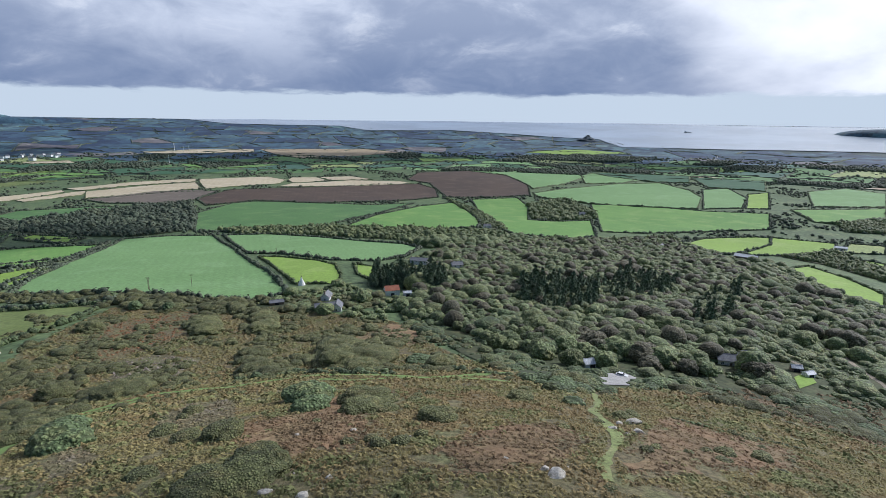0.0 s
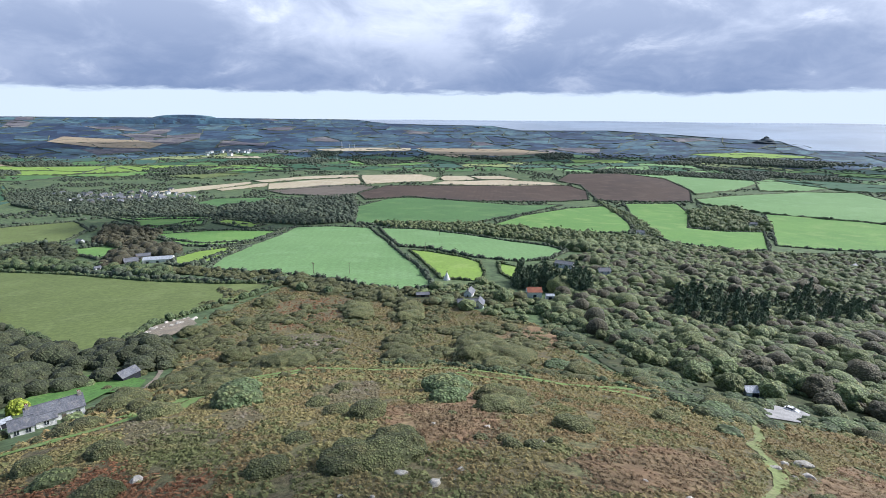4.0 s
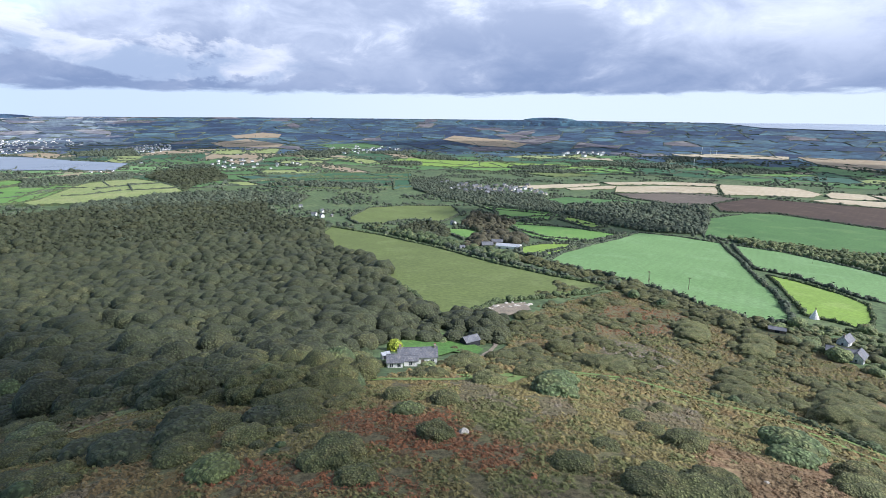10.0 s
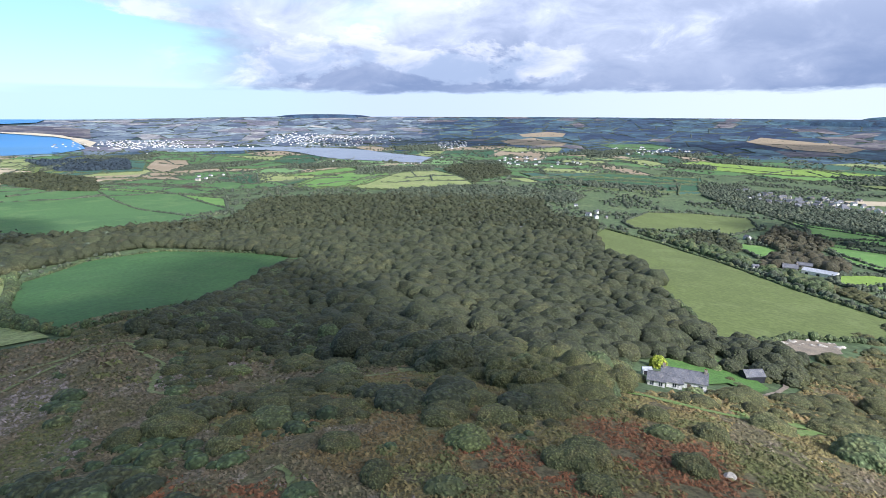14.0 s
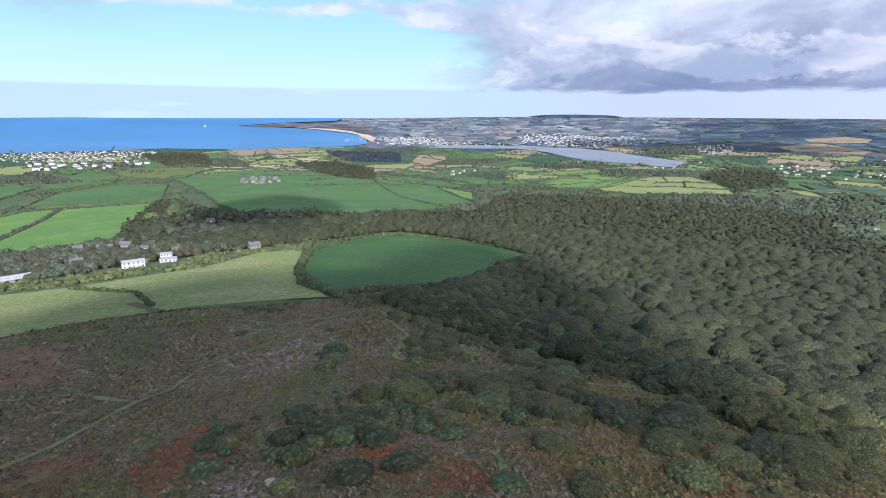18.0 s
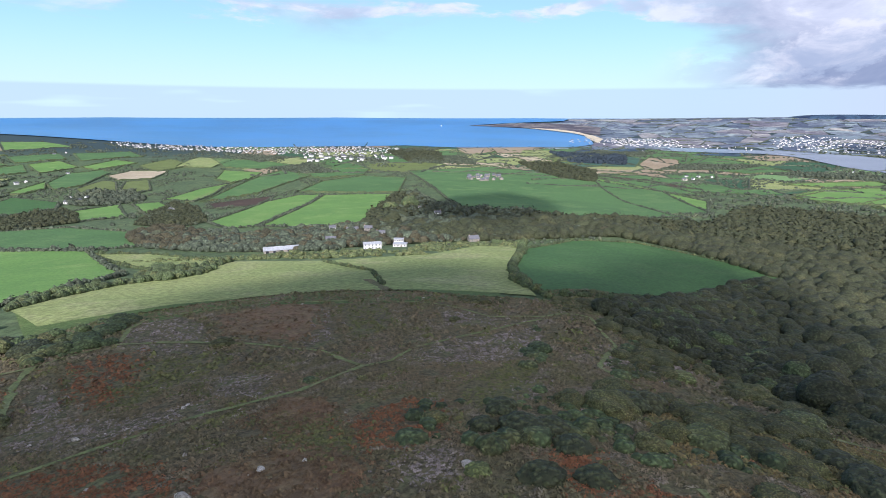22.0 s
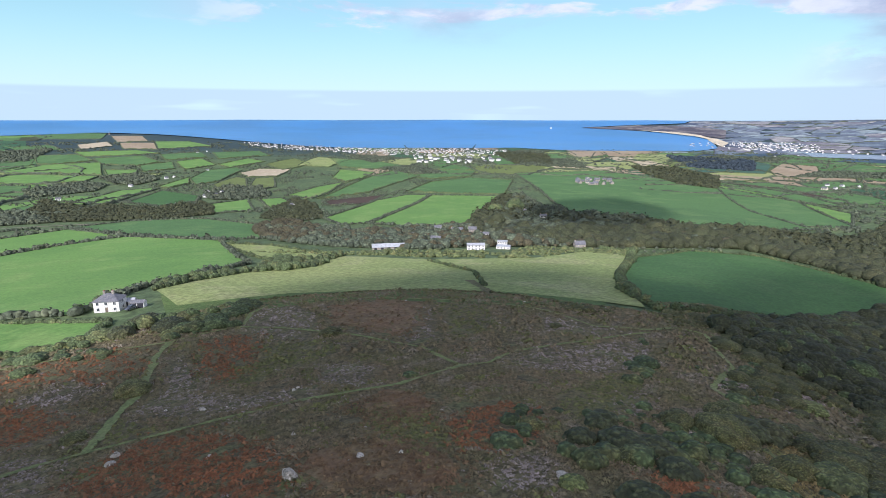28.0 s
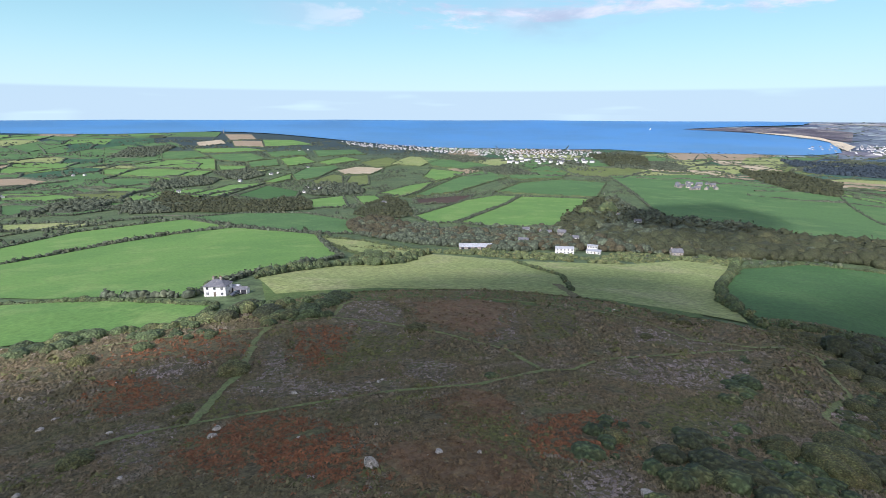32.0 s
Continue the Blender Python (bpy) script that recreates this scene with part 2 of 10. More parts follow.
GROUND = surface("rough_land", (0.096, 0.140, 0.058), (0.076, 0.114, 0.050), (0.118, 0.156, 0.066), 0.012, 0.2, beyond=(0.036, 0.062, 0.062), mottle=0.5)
MOOR = surface("moor_soil", (0.150, 0.130, 0.064), (0.126, 0.106, 0.056), (0.144, 0.148, 0.064), 0.05, 0.9, bump=0.8, bump_size=0.3, mottle=0.6)
FIELD = {
    "bright": surface("bright_pasture", (0.140, 0.268, 0.062), (0.118, 0.238, 0.056), (0.180, 0.290, 0.080), 0.012, 0.5, stripes=(35, 9, 0.018), mottle=0.22, bump=0.12),
    "green": surface("green_pasture", (0.088, 0.180, 0.056), (0.074, 0.155, 0.050), (0.112, 0.20, 0.066), 0.010, 0.4, stripes=(75, 12, 0.020), mottle=0.22, bump=0.12),
    "mint": surface("young_crop", (0.165, 0.285, 0.105), (0.150, 0.265, 0.095), (0.18, 0.30, 0.12), 0.010, 0.4, stripes=(20, 8, 0.022), mottle=0.22, bump=0.12),
    "lime": surface("lime_meadow", (0.215, 0.33, 0.055), (0.195, 0.30, 0.055), (0.24, 0.34, 0.08), 0.014, 0.5, stripes=(60, 7, 0.020), mottle=0.22, bump=0.12),
    "olive": surface("olive_ley", (0.140, 0.180, 0.052), (0.125, 0.160, 0.048), (0.16, 0.20, 0.065), 0.014, 0.35, stripes=(120, 6, 0.035), mottle=0.22, bump=0.12),
    "pale": surface("pale_grazing", (0.270, 0.310, 0.110), (0.225, 0.280, 0.095), (0.30, 0.32, 0.14), 0.012, 0.4),
    "straw": surface("pale_stubble", (0.47, 0.40, 0.270), (0.43, 0.36, 0.24), (0.51, 0.44, 0.31), 0.01, 0.4, stripes=(15, 14, 0.030), mottle=0.22, bump=0.12),
    "tan": surface("tan_stubble", (0.33, 0.265, 0.170), (0.30, 0.235, 0.15), (0.36, 0.29, 0.20), 0.01, 0.4, stripes=(100, 14, 0.025), mottle=0.22, bump=0.12),
    "plough": surface("ploughed_earth", (0.075, 0.050, 0.034), (0.060, 0.041, 0.030), (0.095, 0.065, 0.045), 0.012, 0.4, stripes=(10, 10, 0.040), mottle=0.22, bump=0.12),
    "dark": surface("dark_green_crop", (0.040, 0.110, 0.050), (0.035, 0.095, 0.045), (0.055, 0.12, 0.06), 0.01, 0.4, stripes=(45, 9, 0.025), mottle=0.22, bump=0.12),
    # green darkened in the colour to stand in for cloud shade
    "deep": surface("shade_deepened_pasture", (0.058, 0.138, 0.038), (0.050, 0.120, 0.034), (0.070, 0.146, 0.044), 0.012, 0.4, stripes=(75, 12, 0.020), mottle=0.30, bump=0.12),
    "teal": surface("brassica_crop", (0.055, 0.125, 0.085), (0.050, 0.110, 0.075), (0.065, 0.14, 0.09), 0.01, 0.4, stripes=(80, 9, 0.025), mottle=0.22, bump=0.12),
    "scrub": surface("scrub_floor", (0.060, 0.075, 0.030), (0.045, 0.055, 0.025), (0.09, 0.09, 0.04), 0.03, 0.5),
    "grass": surface("turf", (0.110, 0.170, 0.045), (0.090, 0.140, 0.040), (0.15, 0.19, 0.06), 0.05, 0.8),
    "lawn": surface("lawn", (0.098, 0.205, 0.042), (0.082, 0.180, 0.038), (0.125, 0.225, 0.055), 0.05, 0.8),
    # distant fields: the blue of haze is put into their colours
    "far": surface("haze_blue_pasture", (0.045, 0.090, 0.128), (0.039, 0.079, 0.118), (0.058, 0.108, 0.134), 0.004, 0.03, spots=((0.030, 0.044, 0.060), 0.14, 0.02), cells=85),
    "far_wood": surface("haze_blue_woodland", (0.031, 0.060, 0.104), (0.027, 0.052, 0.094), (0.040, 0.073, 0.108), 0.006, 0.05, cells=120),
    "far_light": surface("haze_blue_grazing", (0.064, 0.118, 0.142), (0.056, 0.104, 0.134), (0.088, 0.138, 0.144), 0.004, 0.03, spots=((0.040, 0.058, 0.070), 0.10, 0.02), cells=75),
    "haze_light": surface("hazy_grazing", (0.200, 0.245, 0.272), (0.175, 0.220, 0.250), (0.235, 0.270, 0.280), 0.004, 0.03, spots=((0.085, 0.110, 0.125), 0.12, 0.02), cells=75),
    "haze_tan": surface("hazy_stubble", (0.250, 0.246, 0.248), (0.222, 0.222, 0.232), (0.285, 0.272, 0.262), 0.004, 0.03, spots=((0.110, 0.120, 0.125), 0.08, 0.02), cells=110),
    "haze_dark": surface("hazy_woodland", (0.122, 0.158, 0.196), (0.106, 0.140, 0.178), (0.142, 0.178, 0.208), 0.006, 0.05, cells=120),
    "fallow": surface("grey_fallow", (0.150, 0.124, 0.096), (0.128, 0.106, 0.084), (0.175, 0.146, 0.112), 0.012, 0.4, stripes=(10, 10, 0.030), mottle=0.22, bump=0.12),
    "far_tan": surface("haze_blue_stubble", (0.138, 0.128, 0.130), (0.118, 0.112, 0.122), (0.172, 0.152, 0.144), 0.004, 0.03, spots=((0.050, 0.062, 0.070), 0.08, 0.02), cells=110),
}
TRACK = surface("gritty_track", (0.27, 0.225, 0.165), (0.21, 0.18, 0.135), None, 0.2, 2.0)
GRASS_PATH = surface("trodden_grass", (0.200, 0.240, 0.086), (0.170, 0.200, 0.074), (0.230, 0.235, 0.11), 0.1, 1.2)
MEADOW_PATH = surface("grazed_green_path", (0.150, 0.235, 0.058), (0.128, 0.198, 0.052), (0.190, 0.250, 0.085), 0.1, 1.2)
TARMAC = surface("gravel", (0.34, 0.33, 0.31), (0.27, 0.265, 0.25), None, 0.2, 2.0)
SAND = surface("beach_sand", (0.62, 0.54, 0.38), (0.56, 0.49, 0.35), None, 0.01, 0.5)
SEA_NORTH = water("sea_water", (0.030, 0.200, 0.50), 0.30, 0.5)
SEA_SOUTH = water("bay_water", (0.30, 0.37, 0.44), 0.25, 0.5)
ESTUARY = water("estuary_water", (0.22, 0.27, 0.33), 0.25, 0.2)
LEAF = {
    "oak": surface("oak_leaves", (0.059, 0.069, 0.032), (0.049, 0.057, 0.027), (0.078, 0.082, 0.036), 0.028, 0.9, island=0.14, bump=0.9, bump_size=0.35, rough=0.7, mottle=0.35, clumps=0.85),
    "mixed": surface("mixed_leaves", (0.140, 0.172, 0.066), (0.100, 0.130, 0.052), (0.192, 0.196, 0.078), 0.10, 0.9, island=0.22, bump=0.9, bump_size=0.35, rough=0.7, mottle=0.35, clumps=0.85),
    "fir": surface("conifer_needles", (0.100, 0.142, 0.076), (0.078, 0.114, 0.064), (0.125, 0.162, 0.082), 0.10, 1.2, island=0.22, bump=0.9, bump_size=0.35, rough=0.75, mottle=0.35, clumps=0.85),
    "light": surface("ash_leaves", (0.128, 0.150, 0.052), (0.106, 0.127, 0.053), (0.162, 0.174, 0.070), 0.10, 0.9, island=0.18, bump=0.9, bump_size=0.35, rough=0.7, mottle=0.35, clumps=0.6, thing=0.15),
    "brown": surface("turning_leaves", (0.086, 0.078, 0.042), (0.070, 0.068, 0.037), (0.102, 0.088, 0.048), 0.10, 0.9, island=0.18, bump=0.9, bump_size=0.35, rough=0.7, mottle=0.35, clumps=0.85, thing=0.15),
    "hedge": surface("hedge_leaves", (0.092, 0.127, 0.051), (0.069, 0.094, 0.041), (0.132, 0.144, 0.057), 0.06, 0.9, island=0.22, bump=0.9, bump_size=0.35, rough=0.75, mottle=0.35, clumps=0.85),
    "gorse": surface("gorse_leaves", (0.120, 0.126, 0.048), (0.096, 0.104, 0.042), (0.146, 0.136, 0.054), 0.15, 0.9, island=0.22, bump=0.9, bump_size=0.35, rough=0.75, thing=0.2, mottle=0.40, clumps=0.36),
    # far and dim: distance haze is put into the leaf colour
    "far": surface("haze_blue_leaves", (0.038, 0.056, 0.070), (0.030, 0.045, 0.058), (0.052, 0.072, 0.078), 0.02, 0.3, island=0.22, bump=0.9, bump_size=0.35, rough=0.8, mottle=0.35, clumps=2.2),
    "dim": surface("haze_dulled_leaves", (0.082, 0.102, 0.064), (0.066, 0.083, 0.054), (0.104, 0.118, 0.068), 0.02, 0.3, island=0.22, bump=0.9, bump_size=0.35, rough=0.8, mottle=0.35, clumps=2.2),
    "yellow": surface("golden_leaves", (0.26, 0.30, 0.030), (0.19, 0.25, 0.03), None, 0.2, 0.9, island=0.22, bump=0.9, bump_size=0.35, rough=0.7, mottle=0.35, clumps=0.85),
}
TUFT = {
    "moor": surface("moor_growth", (0.228, 0.194, 0.076), (0.222, 0.158, 0.070), (0.176, 0.188, 0.070), 0.045, 0.6, island=0.20, bump=0.6, bump_size=0.12, mottle=0.38),
    "rust": surface("rusty_bracken", (0.285, 0.126, 0.058), (0.235, 0.114, 0.056), (0.190, 0.132, 0.068), 0.10, 0.8, island=0.20, bump=0.6, bump_size=0.12, mottle=0.38),
    "green": surface("green_bracken", (0.160, 0.172, 0.062), (0.140, 0.146, 0.058), (0.190, 0.176, 0.072), 0.10, 0.8, island=0.20, bump=0.6, bump_size=0.12, mottle=0.38),
    "heather": surface("faded_heather", (0.345, 0.290, 0.258), (0.262, 0.220, 0.186), (0.190, 0.162, 0.110), 0.10, 0.8, island=0.20, bump=0.6, bump_size=0.12, mottle=0.38),
    "dusk": surface("brown_moor_growth", (0.212, 0.168, 0.098), (0.170, 0.154, 0.080), (0.240, 0.208, 0.152), 0.07, 0.7, island=0.20, bump=0.6, bump_size=0.12, mottle=0.38),
    "brown": surface("brown_heath", (0.205, 0.130, 0.070), (0.170, 0.120, 0.063), (0.220, 0.162, 0.084), 0.10, 0.8, island=0.20, bump=0.6, bump_size=0.12, mottle=0.38),
}
BARK = surface("bark", (0.11, 0.085, 0.06), None, None, 0.5, 6.0)
GRANITE = surface("granite", (0.50, 0.46, 0.39), (0.40, 0.37, 0.31), (0.58, 0.55, 0.48), 0.5, 3.0, bump=0.8, bump_size=0.08, spots=((0.20, 0.19, 0.14), 0.12, 1.2), thing=0.2)
PAINT = {
    "white": surface("white_render", (0.78, 0.77, 0.73), (0.70, 0.69, 0.65), None, 0.3, 2.0, bump=0.15, bump_size=0.01),
    "cream": surface("cream_render", (0.62, 0.57, 0.46), (0.55, 0.50, 0.41), None, 0.3, 2.0, bump=0.15, bump_size=0.01),
    "stone": surface("granite_walling", (0.33, 0.30, 0.25), (0.25, 0.23, 0.19), (0.40, 0.37, 0.32), 0.6, 3.5, bump=0.6, bump_size=0.04),
    "slate": surface("slate_roof", (0.17, 0.175, 0.19), (0.125, 0.13, 0.145), (0.21, 0.205, 0.20), 0.4, 3.0, rough=0.6, bump=0.4, bump_size=0.02),
    "tile": surface("clay_roof", (0.34, 0.13, 0.075), (0.27, 0.10, 0.06), None, 0.4, 3.0, rough=0.8),
    "steel": surface("sheet_roof", (0.42, 0.44, 0.46), (0.36, 0.38, 0.40), None, 0.2, 1.5, rough=0.45, stripes=(0, 1.0, 0.08)),
    "dark": surface("dark_boards", (0.035, 0.037, 0.045), None, None, 0.4, 2.0),
    "frame": surface("painted_frame", (0.75, 0.75, 0.74), None, None, 0.5, 3.0, bump=0),
    "glass": surface("window_glass", (0.05, 0.06, 0.07), (0.04, 0.05, 0.06), None, 0.5, 1.0, rough=0.08, bump=0, spec=0.6),
    "brick": surface("brick", (0.36, 0.17, 0.11), (0.30, 0.14, 0.09), None, 0.6, 4.0),
    "wood": surface("weathered_wood", (0.20, 0.16, 0.12), None, None, 0.5, 4.0),
    "tyre": surface("rubber", (0.02, 0.02, 0.02), None, None, 0.5, 3.0, bump=0),
    "car_white": surface("white_lacquer", (0.75, 0.76, 0.78), (0.74, 0.75, 0.77), None, 0.5, 3.0, rough=0.25, bump=0, spec=0.5),
    "car_dark": surface("grey_lacquer", (0.10, 0.11, 0.13), (0.10, 0.11, 0.13), None, 0.5, 3.0, rough=0.25, bump=0, spec=0.5),
    "canvas": surface("white_canvas", (0.80, 0.79, 0.74), (0.74, 0.73, 0.69), None, 0.5, 2.0, bump=0.2),
}


# ---- land heights (m) over the radii from the hilltop, by bearing (degrees left of the first view); shaped to fit the camera's view, the far land and sea raised to its horizon ----
RADII = [0, 48, 64, 90, 125, 165, 205, 250, 300, 370, 460, 580, 720, 880, 1080, 1350, 1700, 2150, 2700, 3300, 4000, 4500, 4900]
RELIEF = {}
RELIEF[-100] = [166.7, 164.7, 160.2, 151.8, 138.1, 123.0, 108.5, 103.2, 97.6, 90.5, 81.7, 66.4, 50.0, 41.7, 34.4, 29.7, 32.9, 32.9, 36.1, 58.7, 97.9, 135.9, 170.8]
RELIEF[-35] = [166.7, 164.7, 160.2, 151.8, 138.1, 123.0, 108.5, 103.2, 97.6, 90.5, 81.7, 66.4, 50.0, 41.7, 34.4, 29.7, 32.9, 32.9, 36.1, 58.7, 97.9, 135.9, 170.8]
RELIEF[-10] = [166.7, 164.7, 160.2, 151.8, 138.1, 123.0, 108.5, 103.2, 97.6, 90.5, 81.7, 66.4, 50.0, 41.7, 34.4, 29.7, 32.9, 32.9, 36.1, 58.7, 97.9, 135.9, 170.8]
RELIEF[20] = [166.7, 164.7, 160.2, 151.8, 138.1, 123.0, 108.5, 103.2, 97.6, 90.5, 81.7, 66.4, 50.0, 41.7, 34.4, 29.7, 32.9, 32.9, 36.1, 58.7, 97.9, 135.9, 170.8]
RELIEF[46] = [166.7, 164.7, 160.2, 152.5, 140.5, 125.5, 111.5, 105.9, 100.2, 92.5, 83.0, 70.7, 58.3, 49.8, 41.4, 35.3, 33.6, 32.8, 36.1, 58.7, 103.4, 145.6, 183.6]
RELIEF[70] = [166.7, 164.7, 160.2, 153.0, 141.3, 128.1, 119.1, 109.0, 101.9, 91.9, 83.9, 75.8, 68.3, 63.1, 59.6, 57.2, 56.3, 53.2, 55.7, 60.9, 104.6, 149.2, 192.2]
RELIEF[95] = [166.7, 164.7, 160.2, 153.0, 141.3, 128.1, 119.1, 109.0, 101.9, 91.9, 83.9, 75.8, 68.3, 63.1, 59.6, 57.2, 56.3, 53.2, 55.7, 60.9, 104.6, 149.2, 192.2]
RELIEF[116] = [165.0, 163.1, 159.7, 153.8, 146.7, 140.7, 134.8, 127.0, 117.6, 107.2, 94.3, 82.7, 71.9, 61.8, 55.7, 52.4, 51.0, 51.1, 41.6, 51.5, 89.8, 129.9, 166.5]
RELIEF[135] = [165.0, 163.1, 159.7, 153.8, 146.7, 140.7, 134.8, 127.0, 117.6, 107.2, 94.3, 82.7, 71.9, 61.8, 55.7, 52.4, 51.0, 51.1, 41.6, 51.5, 89.8, 129.9, 166.5]
RELIEF[150] = [165.0, 163.1, 159.7, 153.8, 146.7, 140.7, 134.8, 127.0, 117.6, 107.2, 94.3, 82.7, 71.9, 61.8, 55.7, 52.4, 51.0, 51.1, 41.6, 51.5, 89.8, 129.9, 166.5]
RELIEF[170] = [165.0, 163.1, 159.7, 153.8, 146.7, 140.0, 134.9, 130.8, 121.9, 112.1, 101.9, 91.5, 81.5, 71.7, 66.4, 62.1, 60.6, 67.1, 83.4, 97.1, 104.6, 134.0, 166.5]
RELIEF[195] = [165.0, 163.1, 159.7, 153.8, 146.7, 140.0, 134.9, 130.8, 121.9, 112.1, 101.9, 91.5, 81.5, 71.7, 66.4, 62.1, 60.6, 67.1, 83.4, 97.1, 104.6, 134.0, 166.5]
RELIEF[235] = [165.0, 163.1, 159.7, 153.8, 146.7, 140.7, 134.8, 127.0, 117.6, 107.2, 94.3, 82.7, 71.9, 61.8, 55.7, 52.4, 51.0, 51.1, 41.6, 51.5, 89.8, 129.9, 166.5]
RELIEF[260] = RELIEF[-100]
BEARINGS = sorted(RELIEF)
FINE_R = np.concatenate([np.arange(0, 300, 4.0), np.geomspace(300, 5000, 170)])


def smooth_column(heights):
    z = np.interp(FINE_R, RADII, heights)
    w = np.exp(-np.linspace(-1.6, 1.6, 15) ** 2)
    return np.convolve(np.pad(z, 7, mode="edge"), w / w.sum(), mode="valid")


COLUMNS = np.array([smooth_column(RELIEF[b]) for b in BEARINGS])


def land(x, y):
    """The ground's height at x, y (arrays or numbers)."""
    x, y = np.asarray(x, float), np.asarray(y, float)
    r, b = np.hypot(x, y), np.degrees(np.arctan2(-x, y))
    b = np.where(b < -110, b + 360, b)
    col = np.interp(b, BEARINGS, np.arange(len(BEARINGS)))
    i = np.clip(np.floor(col).astype(int), 0, len(BEARINGS) - 2)
    f = col - i
    f = f * f * (3 - 2 * f)
    k = np.interp(r, FINE_R, np.arange(len(FINE_R)))
    j = np.clip(np.floor(k).astype(int), 0, len(FINE_R) - 2)
    g = k - j
    lo = COLUMNS[i, j] * (1 - g) + COLUMNS[i, j + 1] * g
    hi = COLUMNS[i + 1, j] * (1 - g) + COLUMNS[i + 1, j + 1] * g
    roll = np.clip((r - 350) / 600, 0, 1) * np.clip((3600 - r) / 800, 0, 1)
    swell = 3.0 * np.sin(x / 210 + 1.3) * np.sin(y / 260 + 0.4) + 2.0 * np.sin((x + y) / 131 + 2.0)
    return lo * (1 - f) + hi * f + roll * swell


def spot(x, y, up=0.0):
    return Vector((x, y, float(land(x, y)) + up))


# ---- mesh helpers ----
def mesh_of(name, verts, faces, material, smooth=False):
    """A mesh from arrays of corners and of triangles or quads."""
    verts, faces = np.asarray(verts, np.float32), np.asarray(faces, np.int32)
    me = bpy.data.meshes.new(name)
    k = faces.shape[1]
    me.vertices.add(len(verts))
    me.vertices.foreach_set("co", verts.ravel())
    me.loops.add(faces.size)
    me.loops.foreach_set("vertex_index", faces.ravel())
    me.polygons.add(len(faces))
    me.polygons.foreach_set("loop_start", np.arange(0, faces.size, k, dtype=np.int32))
    me.update(calc_edges=True)
    if smooth:
        me.polygons.foreach_set("use_smooth", np.ones(len(faces), bool))
    me.materials.append(material)
    return me


def part(name, bm, material, parent, label=""):
    me = bpy.data.meshes.new(name)
    bm.to_mesh(me)
    bm.free()
    me.materials.append(material)
    ob = new(name, me)
    ob.parent = parent
    return tagged(ob, label)


def box(bm, x0, x1, y0, y1, z0, z1, bevel=0.0):
    made = bmesh.ops.create_cube(bm, size=1.0)["verts"]
    bmesh.ops.scale(bm, vec=(x1 - x0, y1 - y0, z1 - z0), verts=made)
    bmesh.ops.translate(bm, vec=((x0 + x1) / 2, (y0 + y1) / 2, (z0 + z1) / 2), verts=made)
    if bevel:
        edges = list({e for v in made for e in v.link_edges})
        bmesh.ops.bevel(bm, geom=edges, offset=bevel, segments=1, affect="EDGES")
    return made


def prism(bm, profile, y0, y1):
    """Sweeps an outline in x, z along y."""
    a = [bm.verts.new((x, y0, z)) for x, z in profile]
    b = [bm.verts.new((x, y1, z)) for x, z in profile]
    n = len(profile)
    bm.faces.new(a)
    bm.faces.new(b[::-1])
    for i in range(n):
        bm.faces.new((a[i], b[i], b[(i + 1) % n], a[(i + 1) % n]))
    bmesh.ops.recalc_face_normals(bm, faces=bm.faces)


def tube(bm, x, y, z0, z1, r0, r1, n=8):
    made = bmesh.ops.create_cone(bm, cap_ends=True, segments=n, radius1=r0, radius2=r1, depth=z1 - z0)["verts"]
    bmesh.ops.translate(bm, vec=(x, y, (z0 + z1) / 2), verts=made)
    return made


# ---- ground and what is laid on it ----
def build_ground():
    rings = np.concatenate([[0.5], np.arange(10, 60, 10), np.geomspace(60, 4920, 190)])
    angles = np.radians(np.concatenate([np.arange(-60, 210, 0.5), np.arange(210, 300, 3.0)]))
    r, a = np.meshgrid(rings, angles, indexing="ij")
    x, y = -r * np.sin(a), r * np.cos(a)
    v = np.stack([x, y, land(x, y) - 0.15 * np.clip((300 - r) / 60, 0, 1)], -1).reshape(-1, 3)
    n, m = len(angles), len(rings)
    i, j = np.meshgrid(np.arange(m - 1), np.arange(n), indexing="ij")
    q = np.stack([i * n + j, i * n + (j + 1) % n, (i + 1) * n + (j + 1) % n, (i + 1) * n + j], -1).reshape(-1, 4)[:, ::-1]
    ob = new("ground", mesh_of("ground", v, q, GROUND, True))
    return tagged(ob, "rolling green and brown countryside round the hill, raised towards the horizon", "ground", kind="structure")


def polar(bearing, r):
    return (-r * math.sin(radians(bearing)), r * math.cos(radians(bearing)))


def inside(px, py, poly):
    """Which of the points lie in the outline."""
    hit = np.zeros(len(px), bool)
    for (x0, y0), (x1, y1) in zip(poly, poly[1:] + poly[:1]):
        if y0 != y1:
            hit ^= ((y0 > py) != (y1 > py)) & (px < (x1 - x0) * (py - y0) / (y1 - y0) + x0)
    return hit


def densify(poly, step, closed=True):
    pts = []
    pairs = list(zip(poly, poly[1:] + poly[:1])) if closed else list(zip(poly, poly[1:]))
    for (x0, y0), (x1, y1) in pairs:
        s = step(math.hypot((x0 + x1) / 2, (y0 + y1) / 2)) if callable(step) else step
        n = max(1, int(math.hypot(x1 - x0, y1 - y0) / s))
        pts += [(x0 + (x1 - x0) * k / n, y0 + (y1 - y0) * k / n) for k in range(n)]
    if not closed:
        pts.append(poly[-1])
    return pts


def lift_at(r, layer):
    return 0.05 + 0.05 * layer + r * (0.0005 + 0.00035 * layer)


CLEARINGS = []


def cleared(p, far=1.0):
    """Spots that do not crowd a building or hide it from the camera."""
    for x, y in CLEARINGS:
        r = math.hypot(x, y)
        reach = 7.0 + 0.012 * r
        q = np.array([x, y]) * (1 - 0.6 * reach / r)
        p = p[np.hypot(*(p - q).T) > reach * far]
    return p


